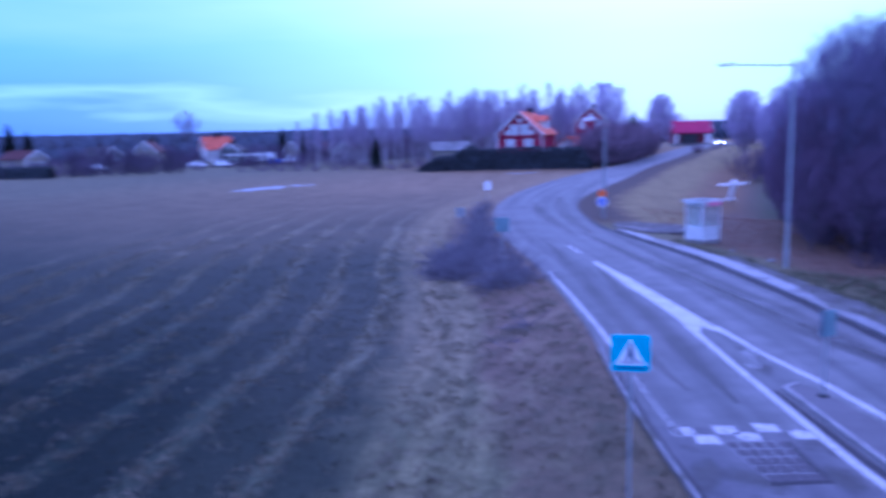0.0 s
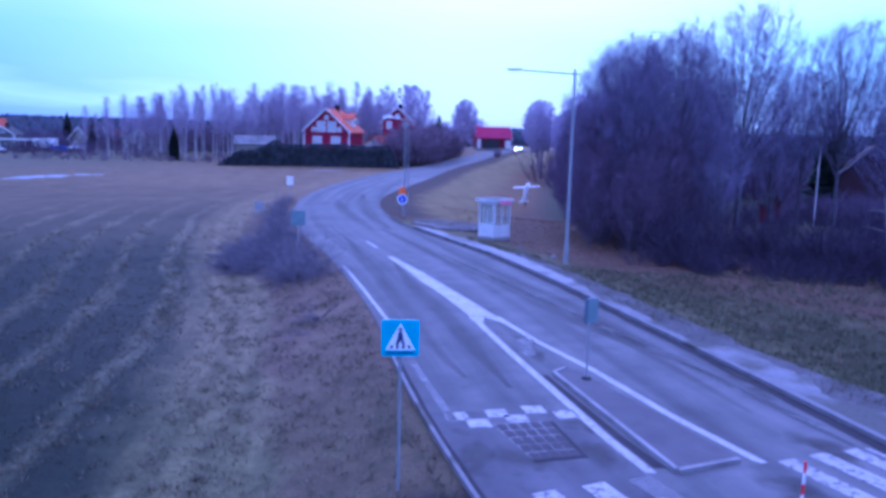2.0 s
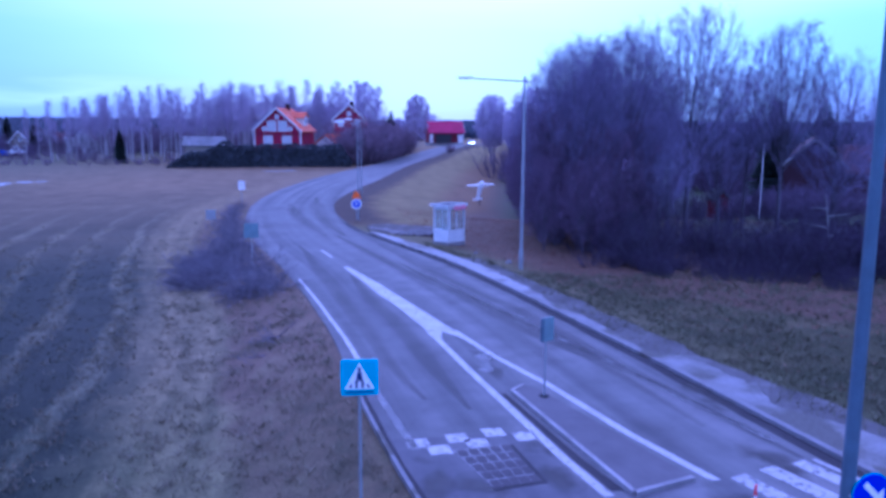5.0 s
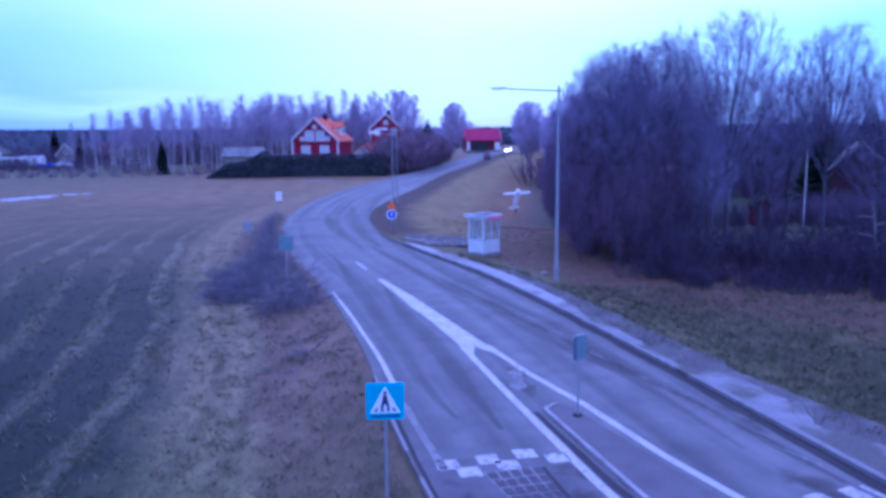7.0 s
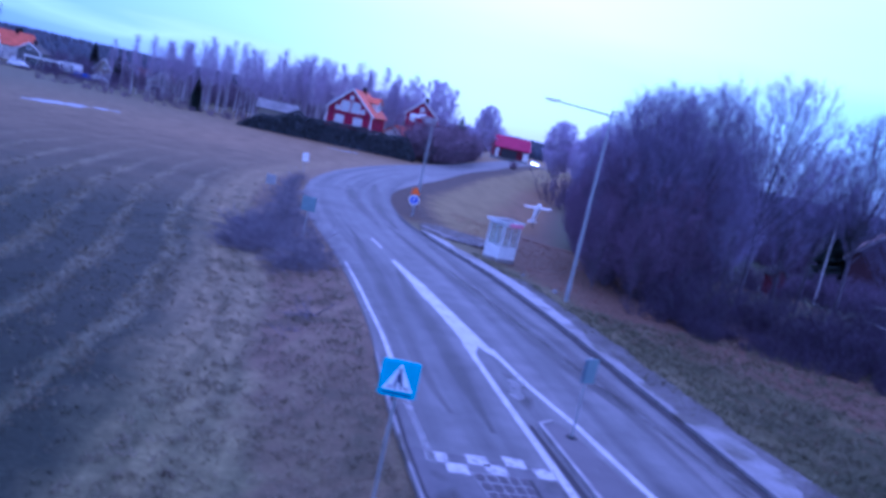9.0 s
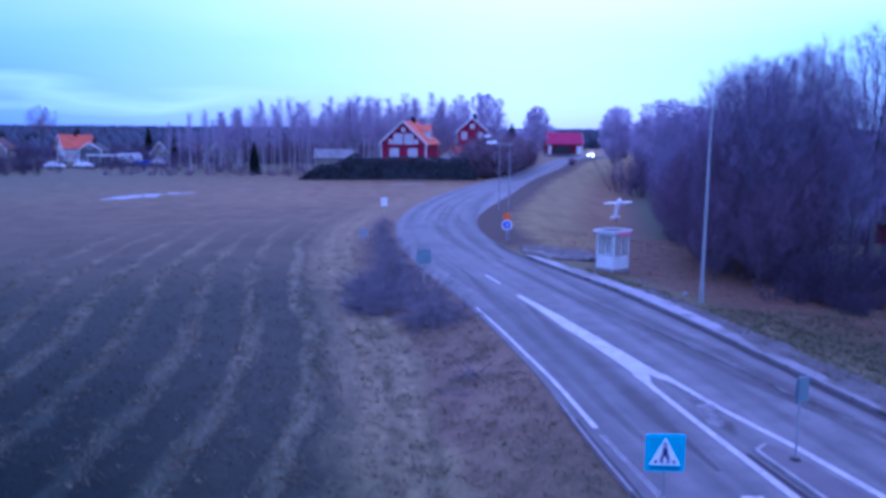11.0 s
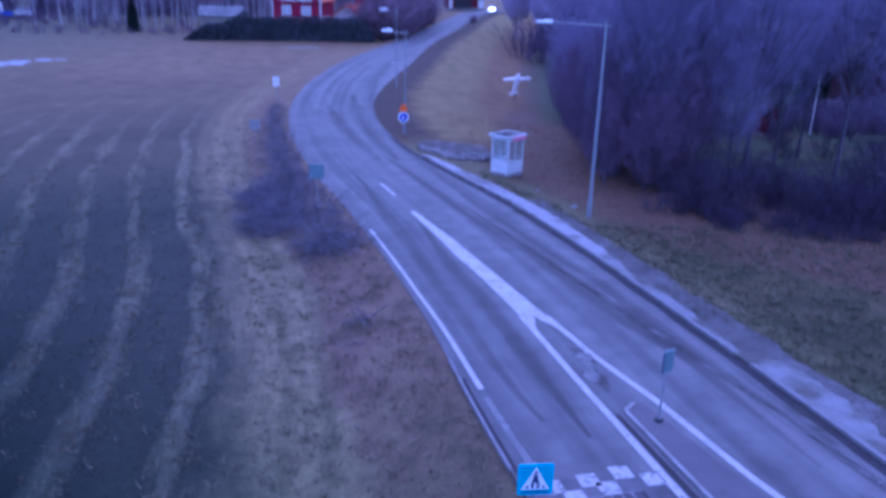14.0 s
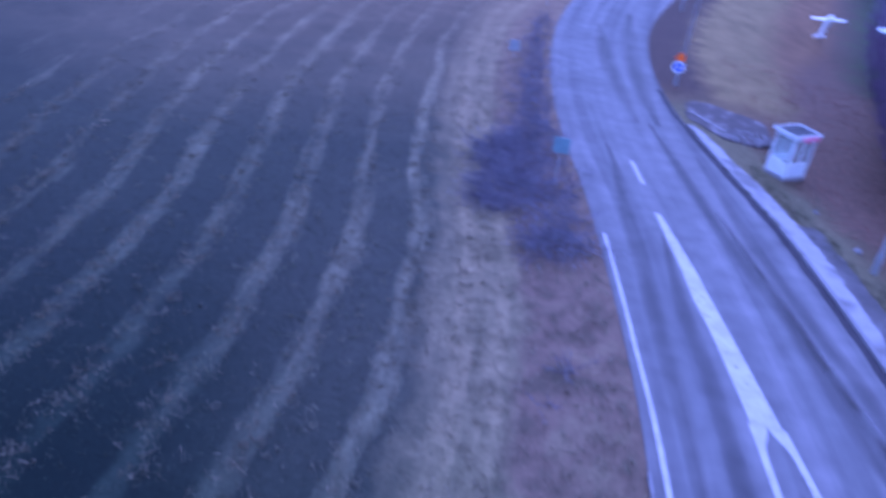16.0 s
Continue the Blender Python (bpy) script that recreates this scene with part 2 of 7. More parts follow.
    lim = mathn(t, "MINIMUM", mathn(t, "ADD", mathn(t, "MULTIPLY", mathn(t, "SUBTRACT", sep.outputs[1], 54), 0.25), 8.5), 16.0)
    meadow = mathn(t, "MULTIPLY", meadow, mathn(t, "MULTIPLY", mathn(t, "SUBTRACT", lim, nr), 0.5, clamp=True))
    rim = mathn(t, "MULTIPLY", mathn(t, "SUBTRACT", mathn(t, "ABSOLUTE", mathn(t, "SUBTRACT", nr, 6.5)), 2.2), 0.4, clamp=True)
    tan = mixc(t, rim, ramp(t, mid, [(0.3, (0.128, 0.100, 0.044)), (0.7, (0.196, 0.148, 0.066))]), tan)
    side = mixc(t, meadow, side, tan)
    ditch = mathn(t, "SUBTRACT", 1.0, mathn(t, "MULTIPLY", mathn(t, "SUBTRACT", mathn(t, "ADD", right, mathn(t, "MULTIPLY", mathn(t, "SUBTRACT", mid, 0.5), 2.2)), 2.6), 0.55, clamp=True), clamp=True)
    side = mixc(t, mathn(t, "MULTIPLY", mathn(t, "MULTIPLY", ditch, meadow), 0.85), side, ramp(t, fine, [(0.3, (0.032, 0.025, 0.024)), (0.7, (0.066, 0.048, 0.042))]))
    # near field corner: lens corner darkening put into the colour, slightly greener
    corner_dim = mathn(t, "MULTIPLY", mathn(t, "SUBTRACT", mathn(t, "ADD", left, mathn(t, "MULTIPLY", mathn(t, "SUBTRACT", mid, 0.5), 5.0)), 6.0), 0.14, clamp=True)
    corner_dim = mathn(t, "MULTIPLY", corner_dim, mathn(t, "MULTIPLY", mathn(t, "SUBTRACT", mathn(t, "ADD", 32.0, mathn(t, "MULTIPLY", mathn(t, "SUBTRACT", broad, 0.5), 14.0)), sep.outputs[1]), 0.075, clamp=True))
    field = mixc(t, corner_dim, field, mixc(t, 1.0, field, (0.34, 0.41, 0.47), "MULTIPLY"))
    # near grass right of the road: lens corner darkening in its colour
    side_dim = mathn(t, "MULTIPLY", mathn(t, "SUBTRACT", 29.0, mathn(t, "ADD", sep.outputs[1], mathn(t, "MULTIPLY", mid, 4.0))), 0.12, clamp=True)
    side = mixc(t, side_dim, side, mixc(t, 1.0, side, (0.58, 0.67, 0.62), "MULTIPLY"))
    # darker and greener towards the near end of the field
    near_tone = mathn(t, "MULTIPLY", mathn(t, "SUBTRACT", mathn(t, "ADD", 25.5, mathn(t, "MULTIPLY", mathn(t, "SUBTRACT", mid, 0.5), 5.0)), sep.outputs[1]), 0.11, clamp=True)
    field = mixc(t, near_tone, field, mixc(t, 1.0, field, (0.76, 0.86, 0.76), "MULTIPLY"))
    # near-black patch of ground by the crossing
    soil = mathn(t, "MULTIPLY", mathn(t, "SUBTRACT", mathn(t, "ADD", 12.9, mathn(t, "MULTIPLY", mathn(t, "SUBTRACT", mid, 0.5), 2.0)), sep.outputs[1]), 1.1, clamp=True)
    soil = mathn(t, "MULTIPLY", soil, mathn(t, "MULTIPLY", mathn(t, "SUBTRACT", 3.4, left), 0.8, clamp=True))
    field = mixc(t, soil, field, (0.026, 0.024, 0.026))
    sel = mathn(t, "GREATER_THAN", right, 0.0)
    col = mixc(t, sel, field, side)
    col = mixc(t, 0.6, col, ramp(t, fine, [(0.25, (0.80, 0.80, 0.80)), (0.75, (1.22, 1.21, 1.19))]), "MULTIPLY")
    col = mixc(t, 0.7, col, ramp(t, noise_(7.5, 5, 0.75), [(0.3, (0.72, 0.74, 0.74)), (0.7, (1.29, 1.28, 1.25))]), "MULTIPLY")
    col = mixc(t, 0.5, col, ramp(t, blades, [(0.3, (0.5, 0.5, 0.5)), (0.7, (1.5, 1.5, 1.45))]), "MULTIPLY")
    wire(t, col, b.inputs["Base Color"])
    b.inputs["Roughness"].default_value, b.inputs["Specular IOR Level"].default_value = 0.95, 0.1
    bp = t.nodes.new("ShaderNodeBump")
    bp.inputs["Strength"].default_value, bp.inputs["Distance"].default_value = 0.45, 0.08
    wire(t, mathn(t, "ADD", fine, mathn(t, "MULTIPLY", blades, 0.5)), bp.inputs["Height"])
    wire(t, bp.outputs[0], b.inputs["Normal"])
    return m


def asphalt_material(name, base, streak=1.0):
    m = bpy.data.materials.new(name)
    m.use_nodes = True
    t = m.node_tree
    b = t.nodes["Principled BSDF"]
    uv = t.nodes.new("ShaderNodeUVMap")
    uv.uv_map = "UVMap"
    mp = t.nodes.new("ShaderNodeMapping")
    mp.inputs["Scale"].default_value = (1.0, 0.016, 1.0)
    wire(t, uv.outputs[0], mp.inputs[0])
    co = t.nodes.new("ShaderNodeTexCoord").outputs["Object"]

    def noise_(scale, detail, vec):
        n = t.nodes.new("ShaderNodeTexNoise")
        n.inputs["Scale"].default_value, n.inputs["Detail"].default_value = scale, detail
        wire(t, vec, n.inputs["Vector"])
        return n.outputs[0]

    track, stain, grit = noise_(1.05, 3, mp.outputs[0]), noise_(0.35, 5, co), noise_(60, 3, co)
    thin = noise_(3.4, 2, mp.outputs[0])
    blotch = noise_(1.15, 6, co)
    cells = t.nodes.new("ShaderNodeTexVoronoi")
    cells.feature = "DISTANCE_TO_EDGE"
    cells.inputs["Scale"].default_value = 0.45
    warp = t.nodes.new("ShaderNodeVectorMath")
    warp.operation = "ADD"
    nv = t.nodes.new("ShaderNodeTexNoise")
    nv.inputs["Scale"].default_value, nv.inputs["Detail"].default_value = 0.9, 4
    wire(t, co, nv.inputs["Vector"])
    wire(t, co, warp.inputs[0])
    wire(t, nv.outputs["Color"], warp.inputs[1])
    wire(t, warp.outputs[0], cells.inputs["Vector"])
    col = ramp(t, stain, [(0.3, tuple(c * 0.86 for c in base)), (0.7, tuple(c * 1.14 for c in base))])
    col = mixc(t, streak, col, ramp(t, track, [(0.34, (0.68, 0.68, 0.70)), (0.50, (0.94, 0.94, 0.94)), (0.66, (1.14, 1.12, 1.12))]), "MULTIPLY")
    col = mixc(t, streak * 0.14, col, ramp(t, thin, [(0.33, (0.6, 0.6, 0.62)), (0.45, (1, 1, 1))]), "MULTIPLY")
    col = mixc(t, 0.9, col, ramp(t, blotch, [(0.30, (0.83, 0.83, 0.84)), (0.46, (0.96, 0.96, 0.96)), (0.70, (1.10, 1.09, 1.09))]), "MULTIPLY")
    col = mixc(t, 0.13, col, ramp(t, cells.outputs["Distance"], [(0.0, (0.5, 0.5, 0.52)), (0.022, (1, 1, 1))]), "MULTIPLY")
    col = mixc(t, 0.4, col, ramp(t, grit, [(0.3, (0.7, 0.7, 0.7)), (0.7, (1.3, 1.3, 1.3))]), "MULTIPLY")
    wire(t, col, b.inputs["Base Color"])
    b.inputs["Roughness"].default_value, b.inputs["Specular IOR Level"].default_value = 0.9, 0.12
    bp = t.nodes.new("ShaderNodeBump")
    bp.inputs["Strength"].default_value, bp.inputs["Distance"].default_value = 0.3, 0.01
    wire(t, grit, bp.inputs["Height"])
    wire(t, bp.outputs[0], b.inputs["Normal"])
    return m


def film_material(name, base, wear, scale, soft=None, long=1.0):
    """A thin film on the asphalt, worn through in spots; soft: fades out towards its sides."""
    m = bpy.data.materials.new(name)
    m.use_nodes = True
    t = m.node_tree
    b = t.nodes["Principled BSDF"]
    co = t.nodes.new("ShaderNodeTexCoord").outputs["Object"]
    mp = t.nodes.new("ShaderNodeMapping")
    mp.inputs["Scale"].default_value = (1.0, long, 1.0)
    wire(t, co, mp.inputs[0])

    def noise_(sc, detail, vec):
        n = t.nodes.new("ShaderNodeTexNoise")
        n.inputs["Scale"].default_value, n.inputs["Detail"].default_value, n.inputs["Roughness"].default_value = sc, detail, 0.6
        wire(t, vec, n.inputs["Vector"])
        return n.outputs[0]

    big, grain = noise_(scale, 6 if soft is None else 2, mp.outputs[0]), noise_(28, 3, co)
    col = ramp(t, noise_(1.3, 4, co), [(0.3, tuple(c * 0.84 for c in base)), (0.7, tuple(c * 1.14 for c in base))])
    col = mixc(t, 0.5, col, ramp(t, grain, [(0.3, (0.8, 0.8, 0.8)), (0.7, (1.2, 1.2, 1.2))]), "MULTIPLY")
    wire(t, col, b.inputs["Base Color"])
    b.inputs["Roughness"].default_value, b.inputs["Specular IOR Level"].default_value = 0.7, 0.2
    keep = ramp(t, big, [(wear[0], (0, 0, 0)), (wear[1], (1, 1, 1))])
    if soft is not None:
        uv = t.nodes.new("ShaderNodeUVMap")
        uv.uv_map = "UVMap"
        sp = t.nodes.new("ShaderNodeSeparateXYZ")
        wire(t, uv.outputs[0], sp.inputs[0])
        u = sp.outputs[0]
        hump = mathn(t, "MULTIPLY", mathn(t, "MULTIPLY", u, mathn(t, "SUBTRACT", 1.0, u)), 4.0)
        if soft == 0.0:
            v = sp.outputs[1]
            hump = mathn(t, "MULTIPLY", hump, mathn(t, "MULTIPLY", mathn(t, "MULTIPLY", v, mathn(t, "SUBTRACT", 1.0, v)), 4.0))
        keep = mathn(t, "MULTIPLY", keep, mathn(t, "MULTIPLY", hump, soft or 0.75))
    clear = t.nodes.new("ShaderNodeBsdfTransparent")
    mix = t.nodes.new("ShaderNodeMixShader")
    wire(t, keep, mix.inputs[0])
    wire(t, clear.outputs[0], mix.inputs[1])
    wire(t, b.outputs[0], mix.inputs[2])
    wire(t, mix.outputs[0], t.nodes["Material Output"].inputs[0])
    return m


M_GROUND = ground_material()
M_ROAD = asphalt_material("worn_asphalt", (0.150, 0.144, 0.144))
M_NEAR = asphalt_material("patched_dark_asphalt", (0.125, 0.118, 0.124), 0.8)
M_GUTTER = asphalt_material("dark_gutter_asphalt", (0.050, 0.046, 0.050), 0.6)
M_OLD = asphalt_material("darker_asphalt", (0.085, 0.076, 0.082), 0.5)
M_PAINT = film_material("worn_road_paint", (0.37, 0.355, 0.36), (0.26, 0.42), 5.5)
M_WORN = film_material("flaking_road_paint", (0.36, 0.345, 0.35), (0.27, 0.50), 6.5)
M_FADED = film_material("faded_road_paint", (0.27, 0.26, 0.265), (0.05, 0.95), 1.4)
M_TRACK = film_material("dark_wheel_track", (0.060, 0.056, 0.060), (0.20, 0.66), 0.45, soft=0.50, long=0.16)
M_DIRT = film_material("dried_dirt_stain", (0.065, 0.060, 0.058), (0.42, 0.62), 0.9, soft=0.0)
M_KERB = material("granite_kerb", (0.235, 0.22, 0.22), 0.8, scale=0.9, vary=0.3, fine=30)
M_DULLKERB = material("dirty_granite_kerb", (0.19, 0.18, 0.185), 0.85, scale=0.9, vary=0.3, second=(0.085, 0.078, 0.070), mask=(0.52, 0.64), fine=30)
M_WALK = material("pale_frosted_paving", (0.235, 0.225, 0.232), 0.85, scale=0.45, vary=0.3, second=(0.090, 0.084, 0.074), mask=(0.42, 0.56), fine=14)
M_FROST = material("frosted_concrete_paving", (0.29, 0.28, 0.29), 0.85, scale=0.6, vary=0.22, second=(0.14, 0.13, 0.13), mask=(0.46, 0.62), fine=14)
M_STEEL = material("galvanised_steel", (0.32, 0.33, 0.34), 0.5, 0.35, scale=3, vary=0.12, fine=30, bump=0.05)
M_DARKSTEEL = material("dark_lamp_steel", (0.10, 0.10, 0.11), 0.5, 0.3, scale=3, vary=0.12, bump=0.05)
M_LAMPWHITE = material("white_lamp_casing", (0.78, 0.79, 0.80), 0.4, scale=4, vary=0.05, bump=0.0)
M_LENS = material("frosted_lamp_glass", (0.85, 0.86, 0.86), 0.25, scale=4, vary=0.05, bump=0.0)
M_SIGNBLUE = material("blue_sign_sheeting", (0.012, 0.42, 0.52), 0.4, scale=4, vary=0.06, bump=0.0)
M_SIGNPALE = material("pale_blue_sign_edge", (0.10, 0.52, 0.66), 0.4, scale=4, vary=0.06, bump=0.0)
M_SIGNDEEP = material("deep_blue_sign_sheeting", (0.01, 0.03, 0.50), 0.4, scale=4, vary=0.06, bump=0.0)
M_SIGNWHITE = material("white_sign_sheeting", (0.80, 0.80, 0.80), 0.4, scale=4, vary=0.05, bump=0.0)
M_BLACK = material("black_bay_shade", (0.03, 0.03, 0.035), 0.6, scale=4, vary=0.05, bump=0.0)
M_ORANGE = material("orange_sign_sheeting", (0.85, 0.16, 0.01), 0.4, scale=4, vary=0.06, bump=0.0)
M_SIGNBACK = material("grey_green_sign_back", (0.19, 0.26, 0.275), 0.6, 0.2, scale=4, vary=0.12, bump=0.05)
M_REDPLASTIC = material("red_marker_stick", (0.60, 0.02, 0.03), 0.5, scale=6, vary=0.08, bump=0.0)
M_SHELTER = material("white_painted_panel", (0.66, 0.66, 0.66), 0.6, scale=1.5, vary=0.12, second=(0.56, 0.56, 0.55), mask=(0.55, 0.7), fine=20, bump=0.05)
M_FELT = material("dark_roofing_felt", (0.045, 0.045, 0.05), 0.9, scale=2, vary=0.2)
M_PINKSIGN = material("faded_red_stop_sign", (0.72, 0.26, 0.36), 0.5, scale=4, vary=0.08, bump=0.0)
M_GLASS = glass_material("shelter_glass")
M_WINDOW = material("dark_window_pane", (0.16, 0.18, 0.20), 0.12, scale=1, vary=0.15, bump=0.0, spec=0.6)
M_CURTAIN = material("pale_curtained_pane", (0.46, 0.46, 0.47), 0.3, scale=1, vary=0.15, bump=0.0, spec=0.5)
M_FALURED = material("falu_red_timber", (0.225, 0.012, 0.045), 0.85, scale=0.7, vary=0.18, fine=10)
M_BROWN = material("brown_brick", (0.036, 0.016, 0.022), 0.9, scale=0.8, vary=0.2, fine=10)
M_TRIM = material("white_painted_trim", (0.68, 0.67, 0.66), 0.6, scale=1.0, vary=0.1, fine=10, bump=0.05)
M_WHITEWALL = material("white_stucco_wall", (0.64, 0.62, 0.58), 0.8, scale=0.5, vary=0.12, fine=10)
M_BEIGE = material("beige_panel_wall", (0.26, 0.23, 0.19), 0.8, scale=0.5, vary=0.15, fine=10)
M_GREYWALL = material("grey_timber_wall", (0.12, 0.115, 0.12), 0.85, scale=0.5, vary=0.2, fine=10)
M_TILEROOF = material("orange_clay_tiles", (0.52, 0.125, 0.065), 0.8, scale=0.8, vary=0.2, fine=6, bump=0.4)
M_BARNWALL = material("dark_red_barn_boards", (0.11, 0.010, 0.022), 0.85, scale=0.7, vary=0.2, fine=10)
# lens fall-off and backlight on the near pole are put into this steel colour
M_DIMSTEEL = material("dimmed_blue_grey_steel", (0.11, 0.15, 0.19), 0.45, 0.2, scale=3, vary=0.12, fine=30, bump=0.05)
M_REDROOF = material("red_sheet_roof", (0.32, 0.014, 0.075), 0.6, scale=0.5, vary=0.15, fine=6)
M_DARKROOF = material("dark_tile_roof", (0.055, 0.05, 0.055), 0.85, scale=0.8, vary=0.2, fine=6)
M_RUSTROOF = material("rust_brown_roof", (0.085, 0.032, 0.030), 0.85, scale=0.8, vary=0.2, fine=6)
M_BARK = material("grey_brown_bark", (0.098, 0.084, 0.106), 0.95, scale=3, vary=0.3, fine=18, bump=0.5)
# bluish lens veil is put into the twig and scrub base colours
M_TWIG = material("bare_winter_twigs", (0.215, 0.182, 0.275), 0.95, scale=1.5, vary=0.25, fine=8, bump=0.0, island=0.35)
M_SCRUB = material("dark_scrub_twigs", (0.048, 0.035, 0.062), 0.95, scale=1.0, vary=0.3, fine=8, bump=0.0, island=0.4)
M_FARSCRUB = material("hazy_purple_scrub", (0.105, 0.078, 0.122), 0.95, scale=0.3, vary=0.3, fine=4, bump=0.0, island=0.4)
M_GROVE = material("brown_purple_undergrowth", (0.165, 0.125, 0.165), 0.95, scale=0.3, vary=0.3, fine=4, bump=0.0, island=0.4)
M_BRUSH = material("cut_grey_brushwood", (0.170, 0.154, 0.178), 0.95, scale=1.0, vary=0.3, fine=8, bump=0.0, island=0.45)
M_BIRCH = material("white_birch_bark", (0.40, 0.37, 0.38), 0.8, scale=1.6, vary=0.15, second=(0.10, 0.09, 0.09), mask=(0.62, 0.68), fine=14)
# backlight is made up for in this raised twig colour
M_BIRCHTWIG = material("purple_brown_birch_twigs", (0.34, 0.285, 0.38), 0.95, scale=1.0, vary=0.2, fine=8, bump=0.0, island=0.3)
M_NEEDLE = material("dark_conifer_needles", (0.022, 0.034, 0.026), 0.9, scale=1.2, vary=0.3, fine=8, bump=0.0, island=0.4)
M_HEDGE = material("dark_hedge_leaves", (0.058, 0.064, 0.072), 0.9, scale=0.8, vary=0.35, fine=8, bump=0.0, island=0.45)
M_STRAW = material("dry_grass_blades", (0.162, 0.144, 0.094), 0.95, scale=0.5, vary=0.25, fine=8, bump=0.0, island=0.45, coords="Object")
M_GREENBLADE = material("dull_green_grass_blades", (0.108, 0.108, 0.058), 0.95, scale=0.5, vary=0.25, fine=8, bump=0.0, island=0.45)
# darker copy of the green blades; carries the left field's lens darkening
M_DARKBLADE = material("dark_winter_grass_blades", (0.062, 0.066, 0.042), 0.95, scale=0.5, vary=0.25, fine=8, bump=0.0, island=0.45)
M_LEAF = material("fallen_brown_leaves", (0.21, 0.12, 0.085), 0.9, scale=0.6, vary=0.3, fine=8, bump=0.0, island=0.5)
# distance haze is put into this bluish base colour
M_FOREST = material("distant_forest", (0.040, 0.046, 0.062), 0.95, scale=0.02, vary=0.3, fine=0.15, bump=0.0, island=0.35)
M_SNOW = material("old_snow", (0.26, 0.27, 0.29), 0.8, scale=0.8, vary=0.1, fine=6)
M_CARWHITE = material("white_car_paint", (0.72, 0.73, 0.74), 0.3, scale=0.7, vary=0.05, bump=0.0, spec=0.5)
M_CARDARK = material("dark_car_paint", (0.03, 0.032, 0.04), 0.3, scale=0.7, vary=0.08, bump=0.0, spec=0.5)
M_TARP = material("blue_tarpaulin", (0.015, 0.08, 0.50), 0.5, scale=1, vary=0.15, fine=6)
M_TYRE = material("black_tyre_rubber", (0.02, 0.02, 0.02), 0.9, scale=4, vary=0.1)
M_HEADLIGHT = material("lit_headlight", (0.9, 0.9, 0.85), 0.2, scale=4, vary=0.02, bump=0.0, emit=(1.0, 0.95, 0.80, 45.0))
M_STONE = material("grey_field_stone", (0.22, 0.21, 0.21), 0.9, scale=2, vary=0.3, fine=14, bump=0.5)
# extra blue here stands for lens veil as well
M_THICKET = material("reddish_purple_twigs", (0.146, 0.098, 0.152), 0.95, scale=1.5, vary=0.25, fine=8, bump=0.0, island=0.35)
M_DEADWOOD = material("pale_barkless_wood", (0.24, 0.23, 0.22), 0.85, scale=3, vary=0.2, fine=20)
M_GRAVEL = material("trodden_gravel", (0.072, 0.060, 0.056), 0.95, scale=1.1, vary=0.35, second=(0.20, 0.185, 0.185), mask=(0.57, 0.66), fine=12, bump=0.4)
M_SHOULDER = material("trodden_damp_soil", (0.094, 0.086, 0.084), 0.95, scale=0.9, vary=0.3, second=(0.134, 0.126, 0.128), mask=(0.56, 0.70), fine=9, bump=0.5)
M_RUBBLE = material("pale_rubble", (0.23, 0.215, 0.215), 0.9, scale=3, vary=0.3, fine=14, bump=0.4)
M_YARD = material("purple_brown_garden_twigs", (0.200, 0.138, 0.175), 0.95, scale=1.0, vary=0.3, fine=8, bump=0.0, island=0.4)
M_ISLAND = asphalt_material("island_asphalt", (0.122, 0.112, 0.116), 0.3)
M_JOINT = material("gritty_joint_fill", (0.20, 0.19, 0.195), 0.9, scale=2.5, vary=0.25, second=(0.12, 0.11, 0.115), mask=(0.48, 0.60), fine=20)
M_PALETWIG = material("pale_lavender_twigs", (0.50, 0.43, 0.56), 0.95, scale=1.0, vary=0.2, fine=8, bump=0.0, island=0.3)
M_NAVY = material("navy_sign_print", (0.02, 0.035, 0.12), 0.5, scale=4, vary=0.05, bump=0.0)

# ---- mesh helpers ----


